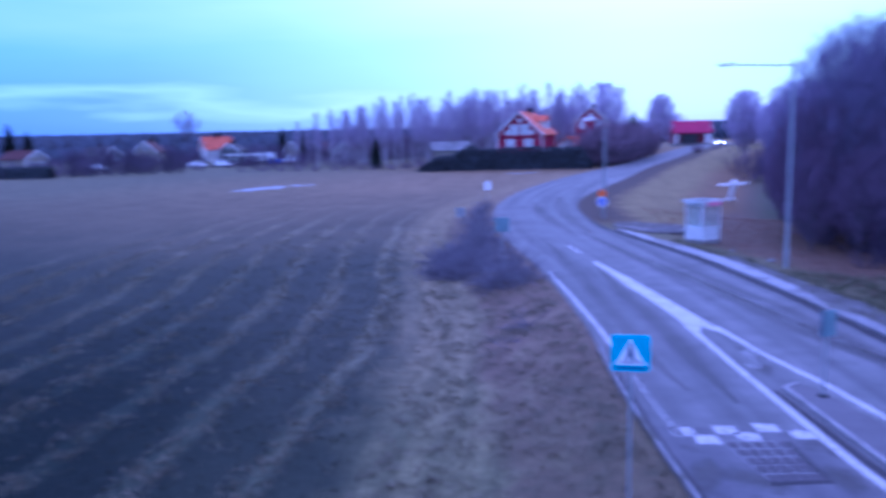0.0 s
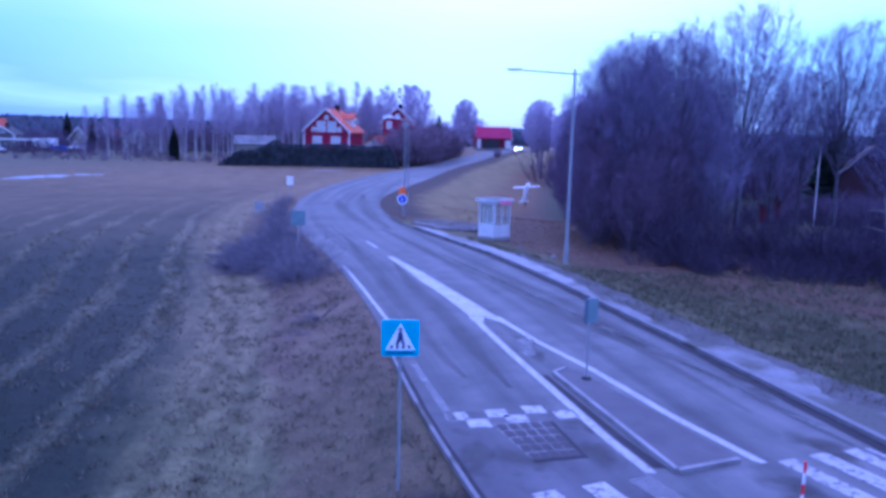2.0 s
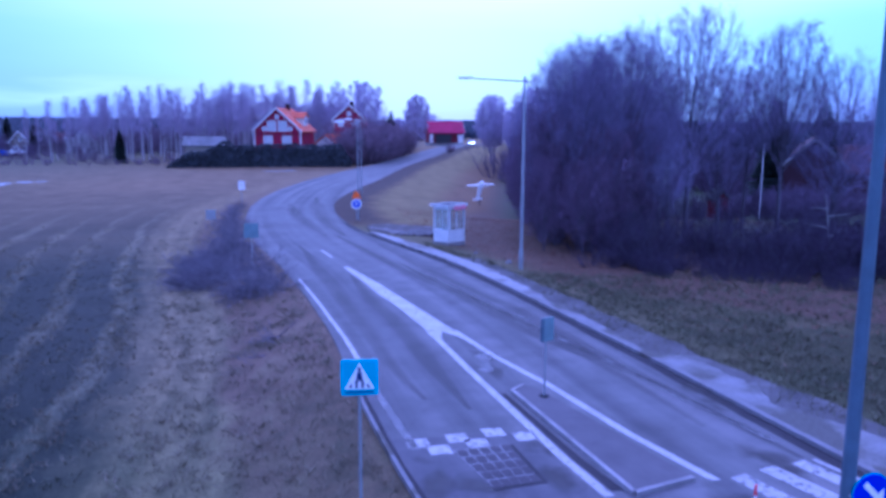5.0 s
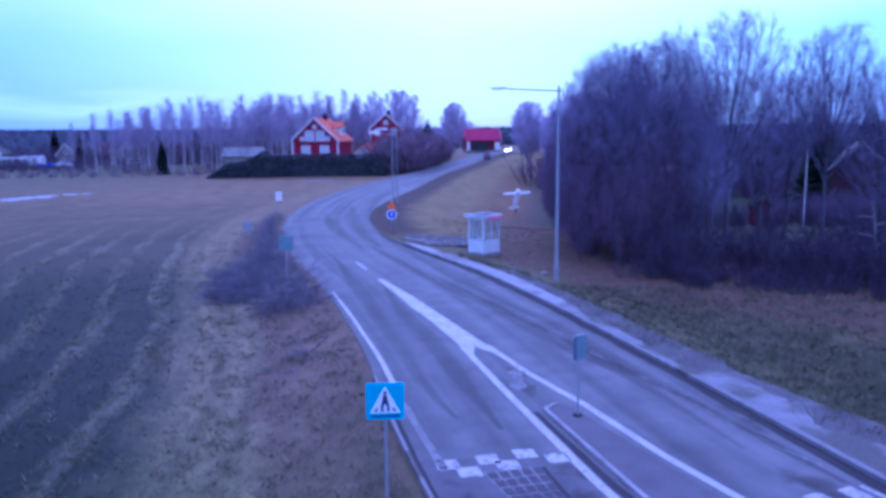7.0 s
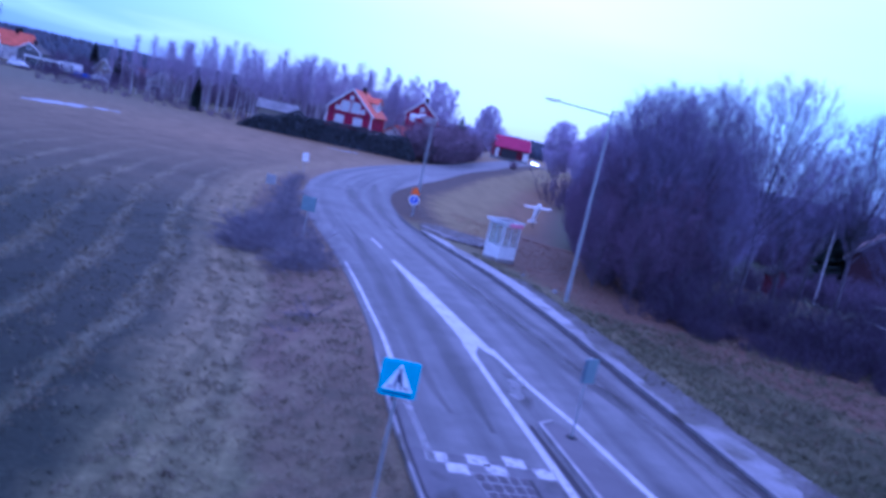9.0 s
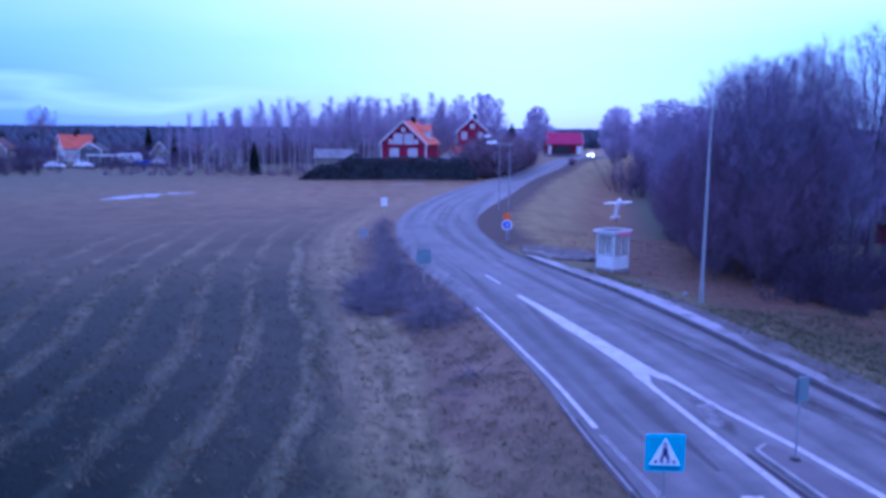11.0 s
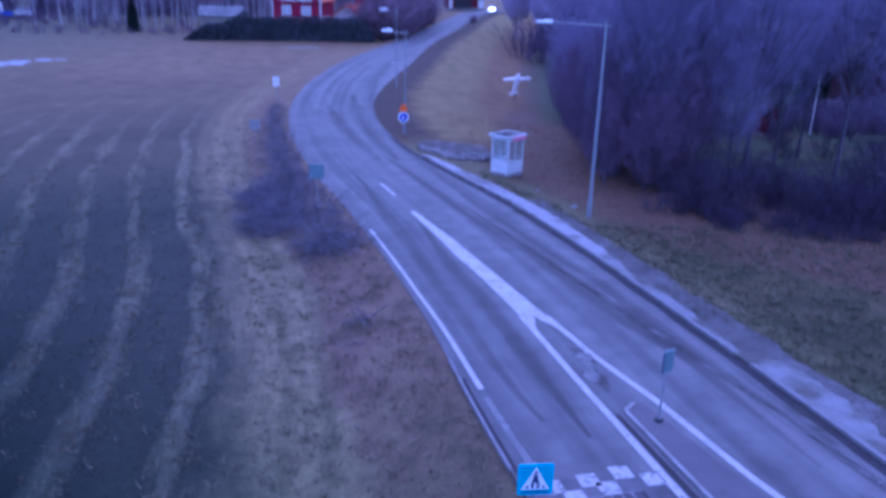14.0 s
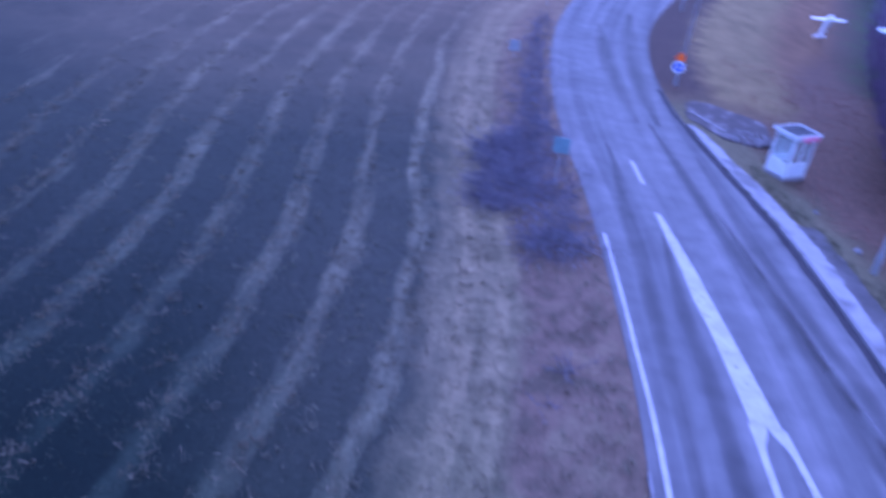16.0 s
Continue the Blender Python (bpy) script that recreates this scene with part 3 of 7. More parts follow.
class Geo:
    """Collects vertices and faces of one mesh."""

    def __init__(self):
        self.v, self.f = [], []

    def add(self, verts, faces):
        n = len(self.v)
        self.v.extend(verts)
        self.f.extend(tuple(n + i for i in q) for q in faces)

    def box(self, a, b, m=None):
        (x0, y0, z0), (x1, y1, z1) = a, b
        vs = [(x0, y0, z0), (x1, y0, z0), (x1, y1, z0), (x0, y1, z0), (x0, y0, z1), (x1, y0, z1), (x1, y1, z1), (x0, y1, z1)]
        if m is not None:
            vs = [tuple(m @ Vector(p)) for p in vs]
        self.add(vs, [(3, 2, 1, 0), (4, 5, 6, 7), (0, 1, 5, 4), (1, 2, 6, 5), (2, 3, 7, 6), (3, 0, 4, 7)])
        return self

    def tube(self, pts, radii, sides=6, cap=True):
        n = len(self.v)
        pts = [Vector(p) for p in pts]
        for i, p in enumerate(pts):
            d = (pts[min(i + 1, len(pts) - 1)] - pts[max(i - 1, 0)])
            d = d.normalized() if d.length > 1e-9 else Vector((0, 0, 1))
            a = d.cross(Vector((0.31, 0.95, 0.05)) if abs(d.y) < 0.9 else Vector((1, 0, 0))).normalized()
            b = d.cross(a)
            for k in range(sides):
                w = 2 * math.pi * k / sides
                self.v.append(tuple(p + radii[i] * (math.cos(w) * a + math.sin(w) * b)))
        for i in range(len(pts) - 1):
            for k in range(sides):
                q = n + i * sides
                self.f.append((q + k, q + (k + 1) % sides, q + sides + (k + 1) % sides, q + sides + k))
        if cap:
            self.f.append(tuple(n + k for k in reversed(range(sides))))
            self.f.append(tuple(n + (len(pts) - 1) * sides + k for k in range(sides)))
        return self

    def spike(self, p, q, r):
        """A twig: a thin three-sided cone from p to q."""
        p, q = Vector(p), Vector(q)
        d = (q - p).normalized()
        a = d.cross(Vector((0.3, 0.2, 0.93)) if abs(d.z) < 0.9 else Vector((1, 0, 0))).normalized()
        b = d.cross(a)
        n = len(self.v)
        for w in (0.0, 2.094, 4.189):
            self.v.append(tuple(p + r * (math.cos(w) * a + math.sin(w) * b)))
        self.v.append(tuple(q))
        self.f += [(n, n + 1, n + 3), (n + 1, n + 2, n + 3), (n + 2, n, n + 3)]

    def prism(self, poly, z0, z1):
        """An upright prism on a flat outline (counter-clockwise)."""
        n, k = len(self.v), len(poly)
        self.v.extend((x, y, z0) for x, y in poly)
        self.v.extend((x, y, z1) for x, y in poly)
        self.f.append(tuple(n + i for i in reversed(range(k))))
        self.f.append(tuple(n + k + i for i in range(k)))
        for i in range(k):
            j = (i + 1) % k
            self.f.append((n + i, n + j, n + k + j, n + k + i))
        return self

    def mesh(self, name, mat, smooth=False):
        me = bpy.data.meshes.new(name)
        me.from_pydata(self.v, [], self.f)
        me.materials.append(mat)
        if smooth:
            me.polygons.foreach_set("use_smooth", [True] * len(me.polygons))
        me.update()
        return me


def part(name, geo, mat, parent=None, label="", smooth=False, bevel=0.0):
    ob = new(name, geo.mesh(name, mat, smooth))
    if bevel:
        bm = bmesh.new()
        bm.from_mesh(ob.data)
        bmesh.ops.bevel(bm, geom=bm.edges[:], offset=bevel, segments=2, affect="EDGES")
        bm.to_mesh(ob.data)
        bm.free()
    ob.parent = parent
    if label:
        ob["label"] = label
    return ob


def thing(name, m, label, category, group="", kind=""):
    e = new(name)
    e.matrix_world = m
    e.empty_display_size = 0.3
    return tagged(e, label, category, group, kind)


# ---- plan of road and ground ----
LEFT_Y = (-60, -20, 0, 8, 12.4, 15.5, 18.2, 20.4, 25, 30, 36, 40, 45, 51, 57, 63, 70, 78, 87, 100, 110, 122, 135, 160, 184, 205, 215, 225, 262)
LEFT_X = (20, 10, 5.3, 3.8, 3.1, 2.65, 2.35, 2.15, 1.85, 1.2, 0.25, -0.45, -1.6, -2.65, -3.35, -3.75, -3.85, -3.25, -2.1, 0.6, 3.4, 7.6, 12.8, 21.5, 29.6, 37, 43, 52, 95)
RIGHT_Y = (-60, -20, 0, 10, 15, 20, 25, 30, 35, 40, 45, 50, 54, 60, 66, 72, 78, 87, 93, 105, 120, 134, 160, 184, 205, 215, 225, 262)
RIGHT_X = (28, 18.4, 14, 12.6, 12.0, 11.4, 10.7, 9.98, 9.15, 8.1, 6.6, 5.25, 4.3, 3.5, 3.25, 3.5, 4.4, 6.4, 8.0, 11.2, 15.0, 18.9, 28, 35.5, 43.5, 50, 59, 104)


def smooth_curve(ys, xs):
    """The edge line, rounded off between its bends."""
    fy = np.arange(ys[0], ys[-1] + 0.1, 0.5)
    fx = np.interp(fy, ys, xs)
    k = np.exp(-0.5 * (np.arange(-8, 9) / 3.2) ** 2)
    pad = np.concatenate([np.full(8, fx[0]), fx, np.full(8, fx[-1])])
    return fy, np.convolve(pad, k / k.sum(), "valid")


LCURVE, RCURVE = smooth_curve(LEFT_Y, LEFT_X), smooth_curve(RIGHT_Y, RIGHT_X)


def left_x(y):
    return float(np.interp(y, *LCURVE))


def right_x(y):
    return float(np.interp(y, *RCURVE))


def step(a):
    a = min(1.0, max(0.0, a))
    return a * a * (3 - 2 * a)


def road_z(y):
    return 2.2 * step((y - 90) / 150) - 1.6 * step((y - 218) / 60)


def ground_z(x, y):
    yl = min(max(y, -60), 262)
    dl, dr = left_x(yl) - x, x - right_x(yl)
    z = road_z(y)
    if dl > 0:
        z -= 0.72 * step(dl / 4.2) * (1 - 0.35 * step((y - 90) / 60)) + 0.03
        z -= 0.9 * step((y - 120) / 60) * step((dl - 12) / 30)
    elif dr > 0:
        z -= 0.02 + 0.25 * step((dr - 1.6) / 5) + 1.9 * step((dr - 4) / 13) * step((y - 52) / 28)
        z -= 0.6 * step((y - 100) / 60) * step((dr - 5) / 12)
    else:
        z -= 0.2 * step(min(-dl, -dr) / 0.5)
    if max(dl, dr) > 0.4 and y < 170:
        z += (1 - 0.85 * step((y - 60) / 14)) * (0.10 * noise.noise((x * 0.22, y * 0.22, 0.0)) + 0.035 * noise.noise((x * 0.9, y * 0.9, 3.0)))
    return z


SWATH_Y, SWATH_X = (0, 24, 29, 34, 40, 50, 62, 71, 85, 110, 150), (0.1, 0, -0.2, -0.9, -2.3, -4.1, -5.3, -5.6, -4.5, 0, 8)


def swath_bend(y):
    """How far the mown swaths swing aside, as they follow the road."""
    return float(np.interp(y, SWATH_Y, SWATH_X))


def build_ground():
    off = [0, 0.25, 0.6, 1, 1.5, 2, 2.6, 3.2, 4, 5, 6, 7.2, 8.5, 10, 12, 14, 16, 18, 20, 23, 26, 30, 35, 40, 46, 53, 60, 70, 85, 100, 125, 160, 220, 300, 450, 700, 1100, 1800, 3200]
    rows = [-120, -80, -60, -45, -30, -20, -10] + list(np.arange(-4, 72, 0.8)) + list(np.arange(72, 165, 2.5)) + list(np.arange(165, 265, 6)) + [280, 300, 340, 400, 480, 600, 800, 1100, 1500, 2200, 3200, 4200]
    verts, faces, la, ra, sa = [], [], [], [], []
    n = 0
    for y in rows:
        yl = min(max(float(y), -60), 262)
        lx, rx = left_x(yl), right_x(yl)
        xs = [lx - d for d in reversed(off)] + [lx + (rx - lx) * k for k in (0.08, 0.35, 0.65, 0.92)] + [rx + d for d in off]
        n = len(xs)
        for x in xs:
            verts.append((x, float(y), ground_z(x, float(y))))
            la.append(lx - x)
            ra.append(x - rx)
            sa.append(x - swath_bend(float(y)) + 6.58)
    for i in range(len(rows) - 1):
        for j in range(n - 1):
            q = i * n + j
            faces.append((q, q + 1, q + n + 1, q + n))
    me = bpy.data.meshes.new("ground")
    me.from_pydata(verts, [], faces)
    me.polygons.foreach_set("use_smooth", [True] * len(faces))
    for name, values in (("left_of_road", la), ("right_of_road", ra), ("swath", sa)):
        me.attributes.new(name, "FLOAT", "POINT").data.foreach_set("value", values)
    me.materials.append(M_GROUND)
    tagged(new("ground", me), "mown winter field with straw swaths beside a road", "ground", kind="structure")


build_ground()


def strip(name, rows, mat, parent=None, label="", z=0.0, thick=0.0):
    """A ribbon between two lines: rows of (y, x0, x1), following the road's height."""
    g = Geo()
    uvs = []
    for y, x0, x1 in rows:
        for k in range(5):
            x = x0 + (x1 - x0) * k / 4
            g.v.append((x, y, road_z(y) + z))
            uvs.append((x - x0, y))
    for i in range(len(rows) - 1):
        for k in range(4):
            q = i * 5 + k
            g.f.append((q, q + 1, q + 6, q + 5))
    if thick:
        n = len(g.v)
        m = len(rows)
        for i, (y, x0, x1) in enumerate(rows):
            g.v += [(x0, y, road_z(y) + z - thick), (x1, y, road_z(y) + z - thick)]
            uvs += [(0, y), (0, y)]
        for i in range(m - 1):
            g.f.append((n + 2 * i, i * 5, (i + 1) * 5, n + 2 * i + 2))
            g.f.append((i * 5 + 4, n + 2 * i + 1, n + 2 * i + 3, (i + 1) * 5 + 4))
        g.f += [(0, n, n + 1, 4), ((m - 1) * 5 + 4, n + 2 * m - 1, n + 2 * m - 2, (m - 1) * 5)]
    ob = part(name, g, mat, parent, label)
    uv = ob.data.uv_layers.new(name="UVMap")
    uv.data.foreach_set("uv", [c for lp in ob.data.loops for c in uvs[lp.vertex_index]])
    return ob


def ys(a, b, d=1.0):
    n = max(1, int(round((b - a) / d)))
    return [a + (b - a) * i / n for i in range(n + 1)]


road = strip("road", [(y, left_x(y) - 0.05, right_x(y) + 0.05) for y in ys(-60, 262, 1.0)], M_ROAD, z=0.02, thick=0.12)
tagged(road, "worn grey asphalt road bending up a low rise", "road", kind="structure")

strip("gutter", [(y, right_x(y) - 0.36 - 0.12 * noise.noise((0.6 * y, 0.0, 0.0)), right_x(y) - 0.01) for y in ys(8, 57, 0.7)], M_GUTTER, road, "dark gutter along the kerb", z=0.0245)
strip("gutter", [(y, left_x(y) + 0.005, left_x(y) + 0.15 + 0.06 * noise.noise((0.7 * y, 3.0, 0.0))) for y in ys(11.5, 21.5, 0.7)], M_GUTTER, road, "dark strip along the low kerb", z=0.0262)
# ---- road markings, each a thin film of paint on the asphalt ----


def flat(name, poly, mat, label, z=0.026, parent=road):
    g = Geo()
    g.prism(poly, z - 0.012, z)
    return part(name, g, mat, parent, label)


EDGE = [(y, left_x(y) + 0.20 + 0.023 * (28 - min(y, 28)), left_x(y) + 0.345 + 0.027 * (28 - min(y, 28))) for y in ys(15.8, 35.8, 0.5)]
strip("edge_line", [r for r in EDGE if r[0] > 20.4], M_PAINT, road, "worn white edge line", z=0.026)
strip("edge_line", [r for r in EDGE if r[0] < 20.6], M_FADED, road, "nearly worn-off edge line", z=0.026)
GORE_L = ((38.6, 2.75), (34.1, 3.6), (32, 3.9), (30, 4.35), (27, 4.85), (24.8, 5.18), (21, 5.57), (17.9, 5.93), (14.8, 6.29), (13, 6.60))
GORE_R = ((38.7, 2.95), (34.1, 4.15), (33.3, 4.3), (28.9, 5.25), (25.6, 5.95), (22.4, 6.6), (19.5, 7.45), (15.8, 8.25), (13.3, 9.0))


def along(line, y):
    p = sorted(line)
    return float(np.interp(y, [a for a, b in p], [b for a, b in p]))


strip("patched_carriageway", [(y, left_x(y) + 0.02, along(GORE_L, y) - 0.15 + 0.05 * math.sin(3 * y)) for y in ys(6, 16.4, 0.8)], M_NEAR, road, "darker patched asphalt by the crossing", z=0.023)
strip("island_gutter", [(y, along(GORE_L, y) + 0.16, along(GORE_L, y) + 0.30 + 0.02 * (19 - y)) for y in ys(13.2, 19.0, 0.7)], M_GUTTER, road, "dark strip along the island kerb", z=0.0245)
strip("gore_fill", [(y, along(GORE_L, y) - 0.02, along(GORE_R, y) + 0.02) for y in ys(25.6, 38.6, 0.9)], M_PAINT, road, "solid white painted gore", z=0.026)


def flare(y):
    """Share of the gore's half width that its side lines cover where they meet."""
    return step((y - 24.5) / 1.1)


strip("gore_line", [(y, along(GORE_L, y) - 0.11, along(GORE_L, y) + 0.11 + flare(y) * (0.5 * (along(GORE_R, y) - along(GORE_L, y)) - 0.11)) for y in ys(13.0, 25.58, 0.4)], M_PAINT, road, "white painted line beside the island", z=0.026)
strip("gore_line", [(y, along(GORE_R, y) - 0.11 - flare(y) * (0.5 * (along(GORE_R, y) - along(GORE_L, y)) - 0.112), along(GORE_R, y) + 0.12) for y in ys(13.3, 25.58, 0.4)], M_PAINT, road, "white painted line beside the island", z=0.026)
strip("centre_dash", [(y, 2.02 - 0.21 * (y - 43.0) - 0.09, 2.02 - 0.21 * (y - 43.0) + 0.09) for y in ys(41.6, 44.2, 0.65)], M_PAINT, road, "short white centre dash", z=0.026)
for cx, cy, w, h in ((6.28, 22.35, 0.28, 0.34), (6.18, 21.75, 0.16, 0.40), (6.08, 21.15, 0.24, 0.32)):
    flat("paint_blot", [(cx + w * math.cos(a) * (1 + 0.25 * math.sin(3 * a)), cy + h * math.sin(a)) for a in np.arange(0, 6.2, 0.52)], M_FADED, "flaking white paint blot")
CHECKS = ((3.33, 16.13), (3.76, 15.70), (4.27, 16.28), (4.66, 15.92), (5.17, 16.47), (5.84, 16.12))
for cx, cy in CHECKS:
    flat("check_mark", [(cx - 0.26, cy - 0.24), (cx + 0.24, cy - 0.24), (cx + 0.20, cy + 0.24), (cx - 0.30, cy + 0.24)], M_WORN, "worn white hump check")
ZD = Vector((0.30, -0.954))
ZN = Vector((0.954, 0.30))
for k, (zx, zy, w) in enumerate(((4.1, 12.3, 0.5), (5.1, 12.55, 0.5), (6.05, 12.75, 0.5), (9.35, 13.35, 0.42), (10.15, 13.6, 0.46), (11.0, 13.75, 0.40), (11.55, 13.85, 0.12))):
    a = Vector((zx, zy))
    c = [a, a + ZD * 3.2, a + ZD * 3.2 + ZN * w, a + ZN * w]
    flat("crossing_stripe", [tuple(p) for p in c], M_FADED if k == 2 else M_WORN, "worn white crossing stripe")
for x0, y0, x1, y1 in ((6.78, 35.85, 7.00, 35.1), (8.05, 30.1, 8.27, 29.2), (8.73, 27.3, 8.97, 26.5), (9.24, 24.15, 9.46, 23.4), (9.88, 21.5, 10.09, 20.75), (10.50, 18.5, 10.64, 17.6), (11.14, 15.75, 11.38, 14.9)):
    for k in range(6):
        f_ = k / 5
        cx, cy = x0 + (x1 - x0) * f_, y0 + (y1 - y0) * f_
        flat("dot_mark", [(cx - 0.07, cy - 0.05), (cx + 0.07, cy - 0.05), (cx + 0.07, cy + 0.05), (cx - 0.07, cy + 0.05)], M_FADED, "small faded dot marking")
flat("paint_blot", [(9.1 + 0.45 * math.cos(a), 105.6 + 0.6 * math.sin(a)) for a in np.arange(0, 6.2, 0.6)], M_SNOW, "small white patch", z=0.12)
# dark repair with a grid of sunk pavers
flat("asphalt_repair", [(4.00, 15.62), (4.48, 13.66), (5.55, 13.84), (5.36, 15.76)], M_JOINT, "square paver repair with pale joints", z=0.030)
for i in range(5):
    for j in range(5):
        u, w = (i + 0.5) / 5, (j + 0.5) / 5
        cx = (4.03 + 1.31 * u) * (1 - w) + (4.50 + 1.02 * u) * w
        cy = 15.60 - w * 1.93 + 0.14 * u
        flat("paver", [(cx - 0.085, cy - 0.155), (cx + 0.105, cy - 0.155), (cx + 0.075, cy + 0.150), (cx - 0.115, cy + 0.150)], M_OLD, "", z=0.040)
flat("repair_edge", [(4.46, 13.60), (5.62, 13.78), (5.58, 13.90), (4.47, 13.72)], M_GUTTER, "dark sunk edge of the repair", z=0.036)
flat("repair_edge", [(5.60, 13.84), (5.40, 15.70), (5.30, 15.70), (5.48, 13.84)], M_GUTTER, "dark sunk edge of the repair", z=0.034)
# soft dark wheel tracks and dirt, films on the asphalt


def stain(name, line, w, mat, label, z):
    """A soft-edged ribbon along a line of (y, x), its UV running from side to side and end to end."""
    p = sorted(line)
    yy = ys(p[0][0], p[-1][0], 0.8)
    g, uvs = Geo(), []
    for i, y in enumerate(yy):
        x = float(np.interp(y, [a for a, b in p], [b for a, b in p]))
        ww = w * min(1.0, 0.25 + 3.0 * min(i, len(yy) - 1 - i) / len(yy))
        for k in range(5):
            g.v.append((x - ww / 2 + ww * k / 4, y, road_z(y) + z))
            uvs.append((k / 4, i / (len(yy) - 1)))
    for i in range(len(yy) - 1):
        for k in range(4):
            q = i * 5 + k
            g.f.append((q, q + 1, q + 6, q + 5))
    ob = part(name, g, mat, road, label)
    uv = ob.data.uv_layers.new(name="UVMap")
    uv.data.foreach_set("uv", [c for lp in ob.data.loops for c in uvs[lp.vertex_index]])


TRACKS = ((((46, 0.5), (43.6, 0.9), (36.3, 1.75), (30.3, 2.45), (25.4, 3.05), (22.4, 3.3), (20.3, 3.6), (18.9, 3.9)), 0.62),
          (((36.5, 3.0), (30.8, 3.5), (27.8, 4.0), (24.3, 4.35), (20.9, 4.6), (18, 4.9)), 0.55),
          (((50, 2.9), (43.3, 4.4), (35.9, 6.1), (31.4, 7.4), (29.1, 7.8), (25.2, 8.5), (21.7, 9.6), (16, 10.2)), 0.65),
          (((46, 5.2), (36.7, 6.9), (32.5, 7.9), (29.0, 8.9), (25.1, 9.5), (22.4, 9.9), (19.8, 10.3), (14, 11.4)), 0.60),
          (((78, 2.0), (70, 1.9), (62, 2.1), (56, 2.6), (50, 3.4)), 1.1), (((72, -0.5), (62, 0.2), (56, 1.2), (50, 2.2)), 1.0))
for k, (line, w) in enumerate(TRACKS):
    stain("wheel_track", line, 1.35 * w, M_TRACK, "soft dark wheel track", 0.0232 + 0.0004 * (k % 4))
# dark patchy seam down the lane beside the footpath
SEAM = ((40.0, 5.55), (33.1, 7.21), (29.75, 7.92), (27.0, 8.6), (24.96, 9.03), (23.1, 9.5), (21.6, 9.9), (20.5, 10.15), (18.95, 10.55), (17.5, 10.78), (15.0, 11.4))
stain("seam_stain", SEAM, 0.55, M_TRACK, "dark worn seam in the lane", 0.0249)
stain("seam_stain", SEAM, 0.32, M_DIRT, "dark patchy seam in the lane", 0.0252)
for cx, y0, y1, w in ((4.2, 12.2, 14.6, 1.5), (5.9, 12.8, 16.2, 1.1), (8.9, 11.0, 13.4, 1.2), (3.3, 12.5, 15.6, 0.8), (6.6, 9.5, 12.6, 1.6), (10.6, 12.6, 15.0, 1.2), (11.3, 16.0, 20.5, 0.9), (6.2, 20.0, 24.0, 0.8)):
    stain("dirt_stain", ((y0, cx), ((y0 + y1) / 2, cx + 0.12), (y1, cx - 0.1)), w, M_DIRT, "dark dried dirt", 0.0248)

# ---- kerbs, island and footpath ----
strip("kerb_left", [(y, left_x(y) - 0.09, left_x(y)) for y in ys(-20, 22.6, 0.9)], M_DULLKERB, None, "", z=0.11, thick=0.2)
tagged(bpy.data.objects["kerb_left"], "low pale granite kerb along the verge", "kerb", kind="structure")
strip("kerb_right", [(y, right_x(y) + 0.0, right_x(y) + 0.18) for y in ys(-20, 51, 0.9)], M_DULLKERB, None, "", z=0.13, thick=0.2)
tagged(bpy.data.objects["kerb_right"], "dark-edged granite kerb beside the footpath", "kerb", kind="structure")
WALK_Y, WALK_W = (-20, 8, 14, 15.6, 16.8, 18.5, 20.2, 21.2, 21.6, 22.6, 25, 26.5, 28, 30, 32, 36, 40, 43, 48, 53, 56), (1.9, 1.95, 1.7, 1.2, 0.62, 1.15, 1.12, 1.0, 0.22, 0.14, 0.3, 0.5, 0.26, 0.45, 0.62, 0.85, 0.9, 0.9, 0.62, 0.12, 0.10)
strip("pavement", [(y, right_x(y) + 0.18, right_x(y) + 0.18 + float(np.interp(y, WALK_Y, WALK_W)) + 0.16 * noise.noise((0.7 * y, 2.0, 0.0)) + 0.16 * noise.noise((2.1 * y, 5.0, 0.0))) for y in ys(-20, 30.6, 0.35)], M_WALK, None, "", z=0.115, thick=0.2)
tagged(bpy.data.objects["pavement"], "pale narrow footpath with dirt stains", "pavement", kind="structure")
strip("frosted_paving", [(y, right_x(y) + 0.18, right_x(y) + 0.18 + float(np.interp(y, WALK_Y, WALK_W)) + 0.16 * noise.noise((0.7 * y, 2.0, 0.0)) + 0.16 * noise.noise((2.1 * y, 5.0, 0.0))) for y in ys(30.6, 51, 0.35)], M_FROST, bpy.data.objects["pavement"], "pale frosted paving", z=0.115, thick=0.2)
WORN_Y, WORN_W = (10, 13, 16, 20, 24, 28, 32, 36, 40), (2.6, 2.7, 2.2, 1.7, 1.6, 1.6, 1.55, 1.7, 1.7)
strip("worn_shoulder", [(y, right_x(y) + 0.15, right_x(y) + 0.18 + float(np.interp(y, WORN_Y, WORN_W)) + 0.30 * noise.noise((0.5 * y, 8.0, 0.0)) + 0.20 * noise.noise((1.9 * y, 9.0, 0.0))) for y in ys(10, 40, 0.4)], M_SHOULDER, bpy.data.objects["pavement"], "bare trodden soil over the edge of the footpath", z=0.075, thick=0.25)
lay = []
for k in range(40):
    a = 2 * math.pi * k / 40
    r = 1 + 0.22 * noise.noise((1.6 * math.cos(a), 1.6 * math.sin(a), 2.0)) + 0.10 * noise.noise((5 * math.cos(a), 5 * math.sin(a), 7.0))
    lay.append((7.6 + 2.3 * r * math.cos(a) - 0.9 * r * math.sin(a), 52.6 + 3.0 * r * math.sin(a)))
tagged(part("gravel_lay_by", Geo().prism(lay, -0.2, 0.035), M_GRAVEL), "trodden gravel stand beside the bus shelter", "gravel", kind="structure")
